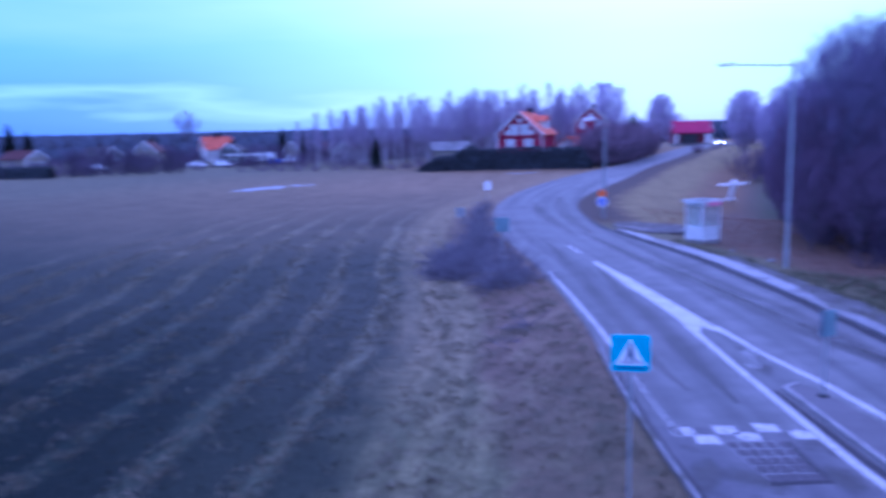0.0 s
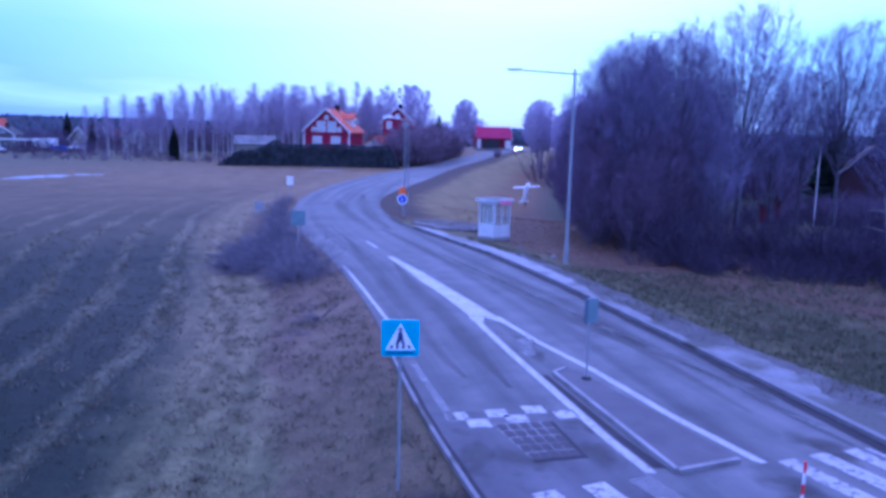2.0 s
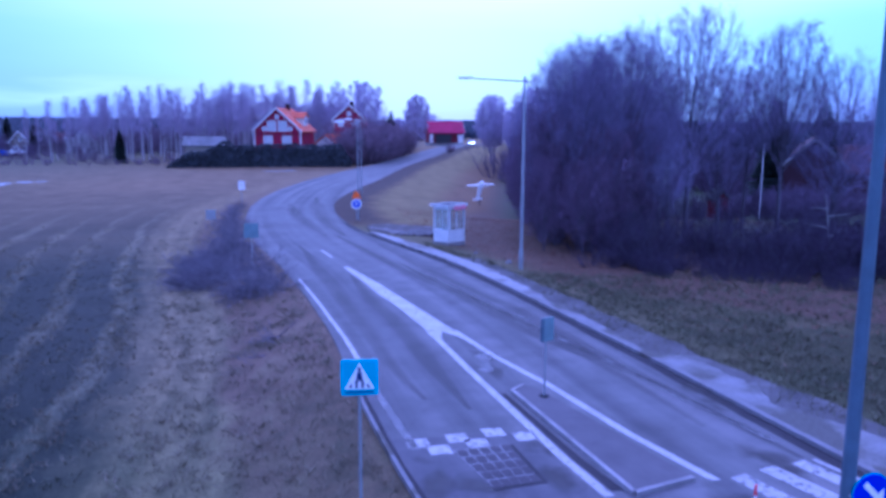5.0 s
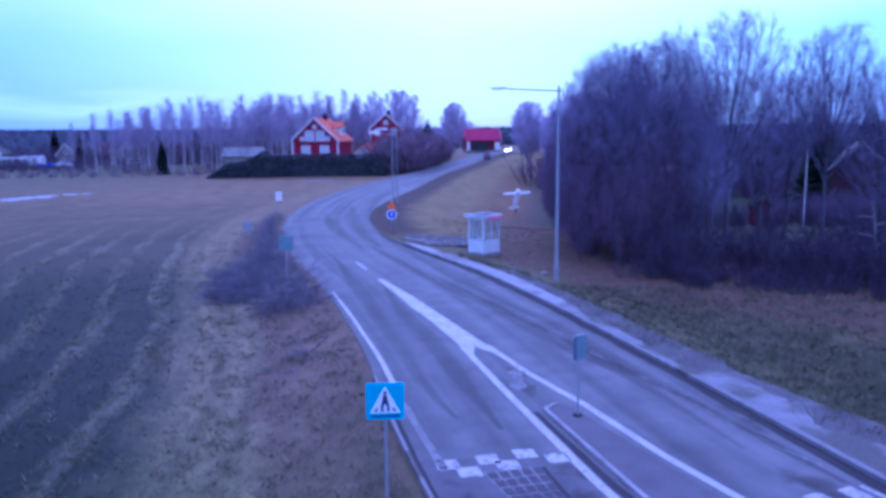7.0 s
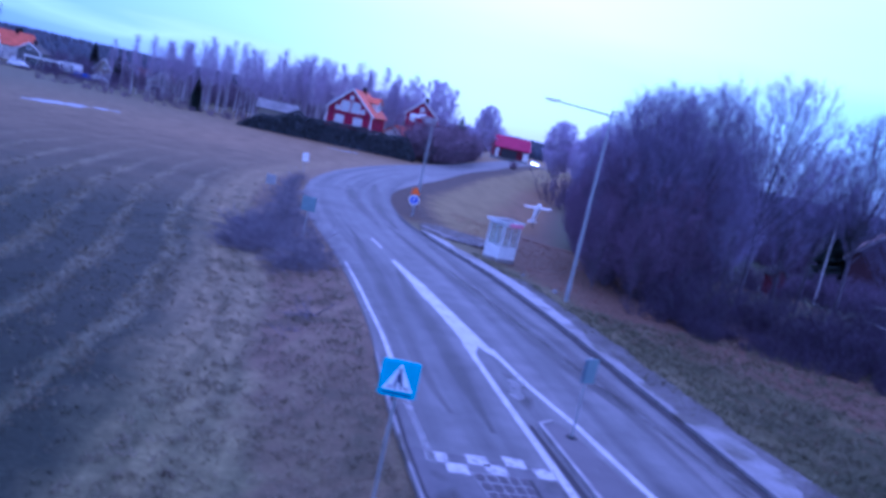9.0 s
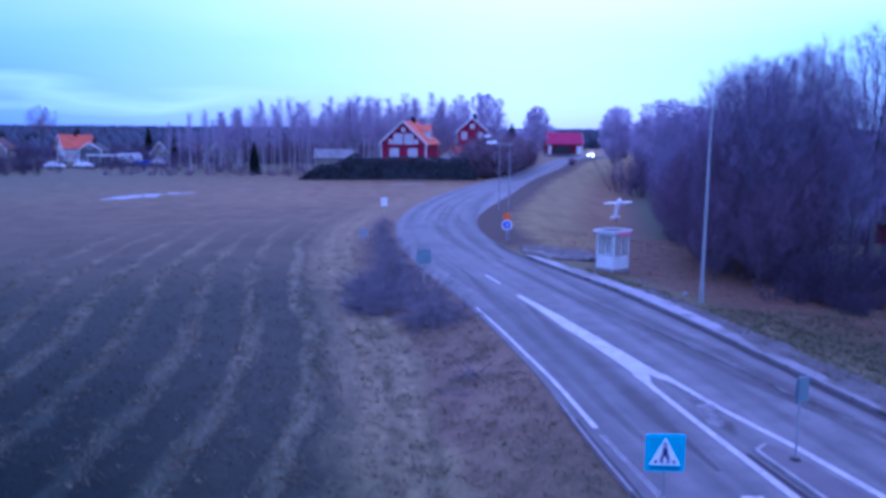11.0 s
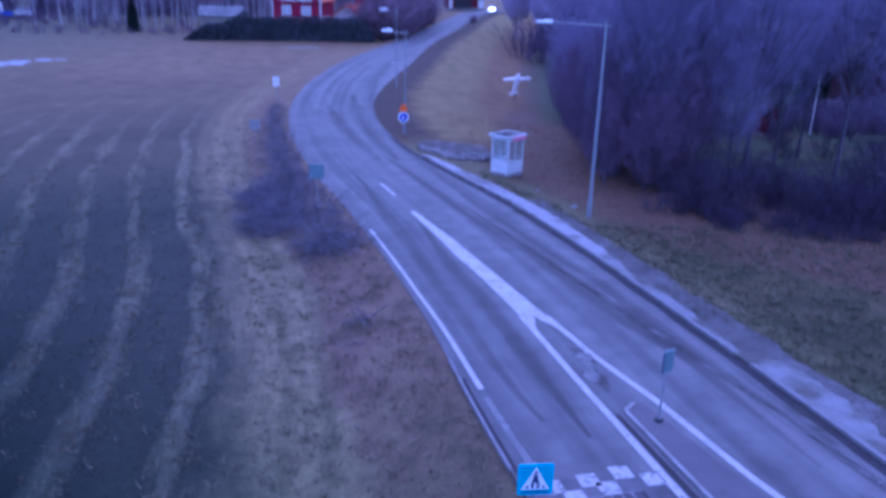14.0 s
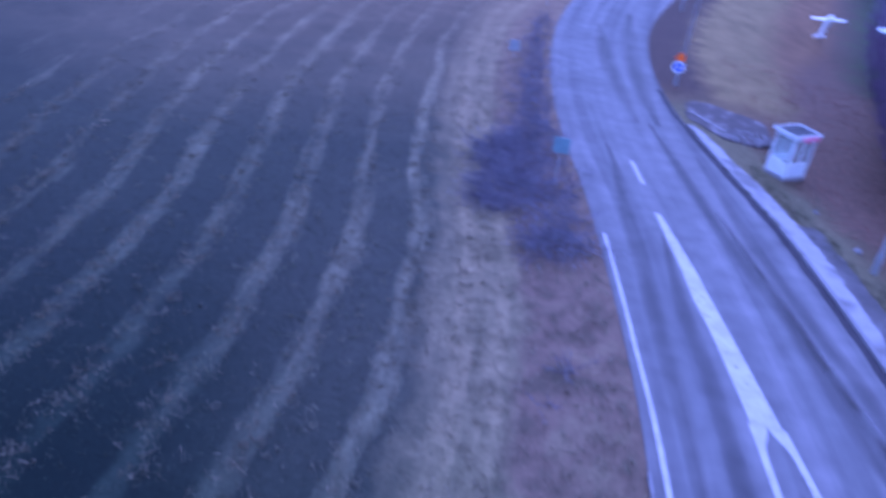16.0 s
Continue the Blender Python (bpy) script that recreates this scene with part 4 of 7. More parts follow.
for k in range(5):
    a, b = Vector((5.35, 53.6)).lerp(Vector((7.25, 50.9)), k / 5), Vector((5.35, 53.6)).lerp(Vector((7.25, 50.9)), (k + 0.86) / 5)
    n_ = Vector((0.82, 0.57)) * (0.13 + 0.05 * (k % 3))
    part("edge_slab", Geo().prism([tuple(a), tuple(b), tuple(b + n_), tuple(a + n_ * 1.2)], -0.1, 0.07), M_RUBBLE, bpy.data.objects["gravel_lay_by"], "pale flat edge slab")
rubble, rrng = Geo(), random.Random(17)
for k in range(70):
    a, r = rrng.uniform(0, 6.28), 1.5 * math.sqrt(rrng.random())
    px, py, s_ = 8.3 + r * math.cos(a), 50.6 + 0.8 * r * math.sin(a), rrng.uniform(0.03, 0.10)
    rubble.tube([(px, py, 0.0), (px + 0.2 * s_, py, 0.05 + 0.6 * s_), (px, py, 0.05 + 1.1 * s_)], [s_ * 1.2, s_, 0.3 * s_], 5)
tagged(part("rubble", rubble, M_RUBBLE), "pale broken rubble strewn beside the shelter", "rubble", kind="stuff")

island = thing("traffic_island", Matrix.Identity(4), "dark asphalt traffic island with pale kerb stones", "traffic island", kind="structure")
ISLAND = [(6.30, 19.05), (7.10, 12.95), (8.55, 13.38), (7.05, 19.0), (6.7, 19.4)]
part("island_top", Geo().prism(ISLAND, 0.0, 0.09), M_ISLAND, island)
for (ax, ay), (bx, by), n in ((ISLAND[0], ISLAND[1], 7), (ISLAND[1], ISLAND[2], 2), (ISLAND[4], ISLAND[0], 1)):
    for k in range(n):
        p, q = Vector((ax, ay)).lerp(Vector((bx, by)), k / n), Vector((ax, ay)).lerp(Vector((bx, by)), (k + 0.985) / n)
        d = (q - p).normalized()
        nn = Vector((-d.y, d.x))
        part("kerb_stone", Geo().prism([tuple(p - nn * 0.06), tuple(q - nn * 0.06), tuple(q + nn * 0.05), tuple(p + nn * 0.05)], 0.0, 0.115), M_KERB, island)
REFUGE = [(7.5, 10.2), (8.5, 4.0), (10.2, 4.3), (9.0, 10.5)]
refuge = thing("traffic_island", Matrix.Identity(4), "kerbed refuge island carrying a lamp post", "traffic island", kind="structure")
part("island_top", Geo().prism(REFUGE, 0.0, 0.09), M_OLD, refuge)
for k in range(4):
    p, q = Vector(REFUGE[k]), Vector(REFUGE[(k + 1) % 4])
    d = (q - p).normalized()
    nn = Vector((-d.y, d.x))
    part("kerb_stone", Geo().prism([tuple(p - nn * 0.06), tuple(q - nn * 0.06), tuple(q + nn * 0.05), tuple(p + nn * 0.05)], 0.0, 0.115), M_KERB, refuge)


# ---- road furniture ----
def street_lamp(x, y, height, arm, turn, label, r=0.085, rise=0.12, steel=M_STEEL, fat=1.0):
    e = thing("street_lamp", pose(x, y, ground_z(x, y), 0, 0, turn), label, "street lamp")
    part("base_sleeve", Geo().tube([(0, 0, -0.3), (0, 0, 0.9), (0, 0, 1.0)], [r * 1.35, r * 1.35, r * 1.02], 12), steel, e)
    part("pole", Geo().tube([(0, 0, 0.9), (0, 0, height * 0.55), (0, 0, height + 0.25)], [r, r * 0.85, r * 0.62], 12), steel, e)
    part("arm", Geo().tube([(0.25, 0, height), (-0.3, 0, height + rise * 0.2), (-arm, 0, height + rise)], [0.035, 0.035, 0.03], 8), M_STEEL, e)
    head = Geo()
    head.add([(-arm - 0.75, -0.10, height + rise), (-arm + 0.05, -0.15, height + rise - 0.02), (-arm + 0.05, 0.15, height + rise - 0.02), (-arm - 0.75, 0.10, height + rise),
              (-arm - 0.70, -0.07, height + rise + 0.07 * fat), (-arm, -0.10, height + rise + 0.11 * fat), (-arm, 0.10, height + rise + 0.11 * fat), (-arm - 0.70, 0.07, height + rise + 0.07 * fat)],
             [(3, 2, 1, 0), (4, 5, 6, 7), (0, 1, 5, 4), (1, 2, 6, 5), (2, 3, 7, 6), (3, 0, 4, 7)])
    h = part("lamp_head", head, M_LAMPWHITE, e, "pale lamp head")
    part("lens", Geo().box((-arm - 0.65, -0.08, height + rise - 0.045), (-arm - 0.1, 0.08, height + rise - 0.022)), M_LENS, h, "frosted lens")
    return e


street_lamp(11.59, 36.88, 9.3, 2.6, -3, "tall grey steel street lamp with a long arm")
street_lamp(8.50, 9.0, 9.3, 2.6, 180, "tall grey steel street lamp on a refuge island", r=0.105, steel=M_DIMSTEEL)
street_lamp(4.90, 58.78, 7.25 - ground_z(4.9, 58.78), 1.0, 0, "grey steel street lamp behind the orange and blue signs", r=0.055, fat=2.0)
street_lamp(6.90, 82.9, 7.65 - ground_z(6.9, 82.9), 1.0, 0, "grey steel street lamp beside the meadow", r=0.055, fat=2.0)


def plate(name, poly, mat, parent, label="", y0=-0.03, y1=-0.012, m=None):
    """A flat sign plate in the x-z plane, facing -y."""
    g = Geo()
    k = len(poly)
    vs = [(x, y0, z) for x, z in poly] + [(x, y1, z) for x, z in poly]
    if m is not None:
        vs = [tuple(m @ Vector(p)) for p in vs]
    g.add(vs, [tuple(range(k)), tuple(reversed(range(k, 2 * k)))] + [(j, i, i + k, j + k) for i, j in ((i, (i + 1) % k) for i in range(k))])
    return part(name, g, mat, parent, label)


def rounded(w, h, r, cx=0.0, cz=0.0):
    pts = []
    for sx, sz, a0 in ((1, -1, -90), (1, 1, 0), (-1, 1, 90), (-1, -1, 180)):
        for k in range(4):
            a = radians(a0 + 30 * k)
            pts.append((cx + sx * (w / 2 - r) + r * math.cos(a), cz + sz * (h / 2 - r) + r * math.sin(a)))
    return pts


def disc(r, cx=0.0, cz=0.0, n=28):
    return [(cx + r * math.cos(2 * math.pi * k / n), cz + r * math.sin(2 * math.pi * k / n)) for k in range(n)]


def sign_post(parent, h, r=0.03):
    part("post", Geo().tube([(0, 0, -0.3), (0, 0, h)], [r, r], 10), M_STEEL, parent)
    return parent


def crossing_sign():
    gz = ground_z(1.82, 13.05)
    e = thing("crossing_sign", pose(1.80, 13.0, gz, 0, 0, -4), "square blue pedestrian crossing sign on a grey post", "road sign")
    sign_post(e, 3.0 - gz + 0.0)
    c = 2.70 - gz
    plate("sign_border", rounded(0.66, 0.66, 0.04, 0, c), M_SIGNPALE, e, "pale blue sign border", -0.045, -0.03)
    f = plate("sign_face", rounded(0.60, 0.60, 0.03, 0, c), M_SIGNBLUE, e, "bright blue sign face", -0.049, -0.046)
    tri = plate("white_triangle", [(-0.275, c - 0.215), (0.275, c - 0.215), (0.0, c + 0.285)], M_SIGNWHITE, f, "white triangle", -0.054, -0.0495)
    # the striped ground and the dark crossing symbol, as plain shapes
    plate("symbol_bar", [(-0.085, c - 0.13), (-0.045, c - 0.13), (0.0, c - 0.03), (0.045, c - 0.13), (0.085, c - 0.13), (0.045, c + 0.02), (0.04, c + 0.11), (-0.04, c + 0.11), (-0.045, c + 0.02)], M_NAVY, f, "dark symbol", -0.058, -0.0545)
    plate("symbol_dot", disc(0.034, 0.0, c + 0.155, 12), M_NAVY, f, "dark symbol", -0.058, -0.0545)
    for k in range(4):
        x = -0.165 + 0.11 * k
        plate("symbol_bar", [(x - 0.028, c - 0.185), (x + 0.028, c - 0.185), (x * 0.85 + 0.018, c - 0.125), (x * 0.85 - 0.018, c - 0.125)], M_NAVY, f, "dark symbol", -0.0575, -0.0545)
    plate("lower_line", [(-0.25, c - 0.285), (0.25, c - 0.285), (0.25, c - 0.255), (-0.25, c - 0.255)], M_NAVY, f, "dark blue line", -0.0545, -0.0495)
    part("clamp", Geo().box((-0.05, -0.032, c - 0.2), (0.05, 0.035, c - 0.16)), M_STEEL, e)
    part("clamp", Geo().box((-0.05, -0.032, c + 0.16), (0.05, 0.035, c + 0.2)), M_STEEL, e)


crossing_sign()


def keep_right_sign():
    e = thing("keep_right_sign", pose(8.78, 8.9, 0.09, 0, 0, 2), "round blue sign with a white arrow on a lamp post", "road sign")
    part("bracket", Geo().box((-0.32, -0.02, 1.80), (0.0, 0.02, 1.86)), M_STEEL, e)
    f = plate("sign_face", disc(0.30, 0, 1.85), M_SIGNDEEP, e, "deep blue face", -0.045, -0.03)
    plate("sign_rim", disc(0.315, 0, 1.85), M_SIGNBLUE, e, "pale rim", -0.03, -0.02)
    plate("arrow_shaft", [(-0.16, 1.99), (-0.10, 2.05), (0.11, 1.84), (0.05, 1.78)], M_SIGNWHITE, f, "white arrow", -0.052, -0.046)
    plate("arrow_head", [(0.20, 1.68), (0.19, 1.93), (-0.05, 1.69)], M_SIGNWHITE, f, "white arrow", -0.052, -0.046)


keep_right_sign()


def island_sign():
    e = thing("keep_right_sign", pose(7.00, 18.45, 0.09, 0, 0, 22), "grey-green sign back on a thin post, seen edge-on", "road sign")
    sign_post(e, 2.14, 0.028)
    plate("sign_plate", rounded(0.38, 0.64, 0.04, 0.03, 1.82), M_SIGNBACK, e, "", -0.05, -0.03)
    plate("plate_edge", rounded(0.10, 0.62, 0.03, -0.17, 1.82), M_DIMSTEEL, e, "darker folded plate edge", -0.075, -0.052)
    part("clamp", Geo().box((-0.05, -0.032, 1.62), (0.05, 0.035, 1.66)), M_STEEL, e)
    part("foot", Geo().tube([(0, 0, -0.02), (0, 0, 0.05)], [0.14, 0.11], 12), M_FELT, e, "black rubber foot")


island_sign()


def back_sign(x, y, top, w, h, turn, label, mat=M_SIGNBACK):
    gz = ground_z(x, y)
    e = thing("road_sign", pose(x, y, gz, 0, 0, turn), label, "road sign")
    sign_post(e, top - gz, 0.03)
    plate("sign_plate", rounded(w, h, 0.05, 0, top - gz - h / 2), mat, e, "", -0.05, -0.03)
    part("clamp", Geo().box((-0.05, -0.032, top - gz - h / 2), (0.05, 0.035, top - gz - h / 2 + 0.05)), M_STEEL, e)
    return e


back_sign(-1.85, 40.2, 2.15, 0.74, 0.76, -4, "square teal-grey back of a road sign on a post")
back_sign(-6.2, 60.5, 0.75, 0.75, 0.75, 0, "weathered blue-grey board low over the verge", M_STEEL)
back_sign(-5.2, 77.5, 1.75, 0.60, 0.85, 0, "small white notice board on a post", M_SIGNWHITE)


def diversion_sign():
    x, y = 4.75, 58.6
    gz = ground_z(x, y)
    e = thing("road_sign", pose(x, y, gz, 0, 0, -6), "orange triangle sign above a round blue sign", "road sign")
    sign_post(e, 2.2 - gz, 0.03)
    plate("sign_plate", [(-0.31, 1.66 - gz), (0.31, 1.66 - gz), (0.27, 1.90 - gz), (0.10, 2.18 - gz), (-0.10, 2.18 - gz), (-0.27, 1.90 - gz)], M_ORANGE, e, "bright orange plate", -0.05, -0.03)
    plate("sign_disc", disc(0.40, 0, 1.24 - gz), M_SIGNWHITE, e, "white rim", -0.045, -0.03)
    f = plate("sign_face", disc(0.29, 0, 1.24 - gz), M_SIGNDEEP, e, "blue face", -0.052, -0.046)
    plate("symbol_bar", [(-0.07, 1.10 - gz), (0.07, 1.10 - gz), (0.07, 1.38 - gz), (-0.07, 1.38 - gz)], M_SIGNWHITE, f, "white symbol", -0.058, -0.053)


diversion_sign()


def marker_stick():
    e = thing("snow_marker", pose(8.28, 10.85, 0.02), "thin red and white snow marker stick", "marker post")
    for k in range(6):
        part("band", Geo().tube([(0, 0, 0.19 * k), (0, 0, 0.19 * (k + 1))], [0.024, 0.024], 8), M_REDPLASTIC if k % 2 else M_SIGNWHITE, e, "red band" if k % 2 else "white band")
    part("foot", Geo().tube([(0, 0, 0.0), (0, 0, 0.05)], [0.07, 0.05], 10), M_FELT, e)


marker_stick()


def bus_shelter():
    x, y = 9.62, 46.15
    e = thing("bus_shelter", pose(x, y, 0.06, 0, 0, 36), "small white bus shelter with glass sides and dark flat roof", "bus shelter")
    w, d, h = 0.68, 0.60, 2.25
    part("floor_slab", Geo().box((-w - 0.06, -d - 0.06, -0.3), (w + 0.06, d + 0.06, 0.04)), M_KERB, e)
    for sx in (-1, 1):
        for sy in (-1, 1):
            part("corner_post", Geo().box((sx * w - 0.045, sy * d - 0.045, 0.04), (sx * w + 0.045, sy * d + 0.045, h)), M_SHELTER, e)
    for sy, name in ((-1, "front"), (1, "back")):
        part("lower_panel", Geo().box((-w + 0.045, sy * d - 0.02, 0.08), (w - 0.045, sy * d + 0.02, 0.82)), M_SHELTER, e, "white lower panel")
        part("mullion", Geo().box((-0.03, sy * d - 0.025, 0.82), (0.03, sy * d + 0.025, h - 0.2)), M_SHELTER, e)
        for sx in (-1, 1):
            part("pane", Geo().box((min(sx * 0.035, sx * (w - 0.05)), sy * d - 0.006, 0.83), (max(sx * 0.035, sx * (w - 0.05)), sy * d + 0.006, h - 0.21)), M_GLASS, e, "dusty glass pane").visible_shadow = False
    part("lower_panel", Geo().box((-w - 0.02, -d + 0.045, 0.08), (-w + 0.02, d - 0.045, 0.82)), M_SHELTER, e, "white lower panel")
    part("pane", Geo().box((-w - 0.006, -d + 0.05, 0.83), (-w + 0.006, d - 0.05, h - 0.21)), M_GLASS, e, "dusty glass pane").visible_shadow = False
    for a, b in (((-w - 0.03, -d - 0.03, h - 0.2), (w + 0.03, -d + 0.03, h)), ((-w - 0.03, d - 0.03, h - 0.2), (w + 0.03, d + 0.03, h)),
                 ((-w - 0.03, -d + 0.03, h - 0.2), (-w + 0.03, d - 0.03, h)), ((w - 0.03, -d + 0.03, h - 0.2), (w + 0.03, d - 0.03, h))):
        part("header_beam", Geo().box(a, b), M_SHELTER, e)
    roof = part("roof_deck", Geo().box((-w - 0.22, -d - 0.12, h), (w + 0.12, d + 0.12, h + 0.05)), M_FELT, e, "dark felt roof")
    for a, b in (((-w - 0.25, -d - 0.16, h - 0.02), (w + 0.15, -d - 0.12, h + 0.13)), ((-w - 0.25, d + 0.12, h - 0.02), (w + 0.15, d + 0.16, h + 0.13)),
                 ((-w - 0.26, -d - 0.12, h - 0.02), (-w - 0.22, d + 0.12, h + 0.13)), ((w + 0.12, -d - 0.12, h - 0.02), (w + 0.16, d + 0.12, h + 0.13))):
        part("fascia", Geo().box(a, b), M_SHELTER, roof, "white fascia")
    part("stop_sign_band", Geo().box((-0.42, -d - 0.20, h - 0.20), (w - 0.02, -d - 0.165, h + 0.04)), M_PINKSIGN, e, "faded red name band")
    part("bench", Geo().box((-w + 0.1, d - 0.42, 0.44), (w - 0.1, d - 0.08, 0.49)), M_BEIGE, e, "wooden bench")


bus_shelter()


def plane_ornament():
    x, y = 20.9, 87.0
    gz = ground_z(x, y)
    e = thing("plane_ornament", pose(x, y, gz, 0, 0, 0), "white toy-like aeroplane ornament on a dark post", "ornament")
    part("post", Geo().tube([(0.0, 0.1, -0.3), (-0.1, 0.1, -0.6 - gz)], [0.06, 0.06], 8), M_DARKSTEEL, e)
    g = Geo()
    g.add([(-1.5, -0.15, 0.42 - gz), (0, -0.3, 0.50 - gz), (1.6, -0.15, 0.62 - gz), (1.6, 0.15, 0.62 - gz), (0, 0.35, 0.50 - gz), (-1.5, 0.15, 0.42 - gz),
           (-1.5, -0.15, 0.30 - gz), (0, -0.3, 0.30 - gz), (1.6, -0.15, 0.44 - gz), (1.6, 0.15, 0.44 - gz), (0, 0.35, 0.30 - gz), (-1.5, 0.15, 0.30 - gz)],
          [(5, 4, 1, 0), (4, 3, 2, 1), (6, 7, 10, 11), (7, 8, 9, 10), (0, 1, 7, 6), (1, 2, 8, 7), (2, 3, 9, 8), (3, 4, 10, 9), (4, 5, 11, 10), (5, 0, 6, 11)])
    part("wing", g, M_SIGNWHITE, e)
    part("fuselage", Geo().tube([(0.16, -0.35, 0.95 - gz), (0.12, -0.3, 0.70 - gz), (0.04, -0.1, 0.30 - gz), (-0.10, 0.05, -0.50 - gz), (-0.22, 0.15, -1.20 - gz), (-0.24, 0.15, -1.45 - gz)], [0.08, 0.26, 0.31, 0.23, 0.16, 0.06], 10), M_SIGNWHITE, e, smooth=True)
    part("tailplane", Geo().tube([(-0.75, 0.12, -1.30 - gz), (-0.24, 0.10, -1.20 - gz), (0.30, 0.12, -1.16 - gz)], [0.10, 0.17, 0.10], 6), M_SIGNWHITE, e)
    part("fin", Geo().box((-0.30, 0.1, -1.45 - gz), (-0.20, 0.55, -0.95 - gz)), M_SIGNWHITE, e)


plane_ornament()

# ---- buildings ----
def window(parent, x, z, w, h, y=-0.0, face="front", half=4.0, pane=None, bars=1, cross=False):
    """A framed window on the gable (front) or on the long side, proud of the wall."""
    m = Matrix.Identity(4) if face == "front" else Matrix.Translation((half, 0, 0)) @ Matrix.Rotation(radians(90), 4, "Z")
    t = 0.13
    ring = []
    for yy in (y - 0.07, y):
        for d in (t, 0.0):
            ring += [(x - w / 2 - d, yy, z - d), (x + w / 2 + d, yy, z - d), (x + w / 2 + d, yy, z + h + d), (x - w / 2 - d, yy, z + h + d)]
    fr = Geo()
    fr.add([tuple(m @ Vector(p)) for p in ring],
           [q for i, j in ((0, 1), (1, 2), (2, 3), (3, 0)) for q in ((i, j, j + 4, i + 4), (i + 12, j + 12, j + 8, i + 8), (i + 8, j + 8, j, i), (i + 4, j + 4, j + 12, i + 12))])
    f = part("window", fr, M_TRIM, parent, "white window frame")
    part("pane", Geo().box((x - w / 2, y - 0.03, z), (x + w / 2, y - 0.008, z + h), m), pane or M_WINDOW, f, "")
    for k in range(bars):
        bx = x - w / 2 + w * (k + 1) / (bars + 1)
        part("glazing_bar", Geo().box((bx - 0.035, y - 0.06, z), (bx + 0.035, y - 0.032, z + h), m), M_TRIM, f)
    if cross:
        part("glazing_bar", Geo().box((x - w / 2, y - 0.064, z + h * 0.62), (x + w / 2, y - 0.034, z + h * 0.62 + 0.06), m), M_TRIM, f)
    return f


def gable_house(name, x, y, turn, w, length, eave, ridge, wall, roof, label, trim=M_TRIM, over=0.45, base=None, chimney=None, trimmed=True):
    """Walls with a gable towards -y, two roof slabs with thickness, bargeboards and corner boards."""
    gz = ground_z(x, y) if base is None else base
    e = thing(name, pose(x, y, gz, 0, 0, turn), label, "house")
    h = w / 2
    g = Geo()
    outline = [(-h, 0), (h, 0), (h, eave), (0, ridge), (-h, eave)]
    n = len(outline)
    g.add([(a, 0, b - (0.5 if b == 0 else 0)) for a, b in outline] + [(a, length, b - (0.5 if b == 0 else 0)) for a, b in outline],
          [tuple(range(n)), tuple(reversed(range(n, 2 * n)))] + [(j, i, i + n, j + n) for i, j in ((i, (i + 1) % n) for i in range(n))])
    part("wall", g, wall, e)
    part("plinth", Geo().box((-h - 0.03, -0.03, -0.5), (h + 0.03, length + 0.03, 0.35)), M_STONE, e, "grey stone plinth")
    slope = math.atan2(ridge - eave, h)
    drop = over * math.tan(slope)
    for s in (-1, 1):
        rg = Geo()
        t = 0.16
        vs = []
        for yy in (-over, length + over):
            vs += [(0, yy, ridge + 0.02), (s * (h + over), yy, eave - drop + 0.02), (s * (h + over), yy, eave - drop + 0.02 + t), (0, yy, ridge + 0.02 + t)]
        rg.add(vs, [(0, 1, 2, 3), (7, 6, 5, 4), (0, 4, 5, 1), (1, 5, 6, 2), (2, 6, 7, 3), (3, 7, 4, 0)])
        rp = part("roof", rg, roof, e)
        # raised tile courses
        rows_ = 9
        cg = Geo()
        for k in range(rows_):
            f0 = (k + 0.1) / rows_
            x0, z0 = s * (h + over) * f0, ridge + 0.02 + t - (ridge - eave + drop) * f0
            cg.tube([(x0, -over, z0), (x0, length + over, z0)], [0.05, 0.05], 5)
        part("tile_course", cg, roof, rp)
        if trimmed:
            bg_ = Geo()
            vs = []
            for yy in (-over - 0.05, -over):
                vs += [(0, yy, ridge + 0.24), (s * (h + over + 0.03), yy, eave - drop + 0.24), (s * (h + over + 0.03), yy, eave - drop - 0.12), (0, yy, ridge - 0.12)]
            bg_.add(vs, [(0, 1, 2, 3), (7, 6, 5, 4), (0, 4, 5, 1), (1, 5, 6, 2), (2, 6, 7, 3), (3, 7, 4, 0)])
            part("bargeboard", bg_, trim, e, "white bargeboard")
            if trim is M_TRIM:
                part("corner_board", Geo().box((min(s * h, s * (h + 0.05)) - 0.1, -0.05, 0.35), (max(s * h, s * (h + 0.05)) + 0.1, 0.12, eave)), trim, e, "white corner board")
    if chimney:
        cx, cy = chimney
        c = part("chimney", Geo().box((cx - 0.35, cy - 0.35, ridge - 1.0), (cx + 0.35, cy + 0.35, ridge + 0.85)), M_BROWN, e, "brick chimney")
        part("chimney_cap", Geo().box((cx - 0.42, cy - 0.42, ridge + 0.85), (cx + 0.42, cy + 0.42, ridge + 0.97)), M_DARKROOF, c)
    return e


# the red house with the orange tile roof behind the hedge
ha = gable_house("house", -4.0, 149.5, -17, 8.9, 9.0, 5.6, 9.6, M_FALURED, M_TILEROOF, "red timber house with white trim and orange tile roof", base=0.75, chimney=(0.2, 6.0))
for wx in (-1.15, 1.15):
    window(ha, wx * 0.92, 5.45, 1.5, 1.75, pane=M_CURTAIN, cross=True)
    window(ha, wx * 1.6, 3.0, 1.5, 1.4, pane=M_CURTAIN, cross=True)
for wx in (-3.0, 3.0):
    window(ha, wx * 0.84, 5.5, 0.6, 0.6, pane=M_CURTAIN, bars=0)
window(ha, 0, 7.75, 0.5, 0.55, pane=M_CURTAIN, bars=0)
part("string_board", Geo().box((-4.4, -0.06, 4.75), (4.4, -0.02, 4.95)), M_BARNWALL, ha)
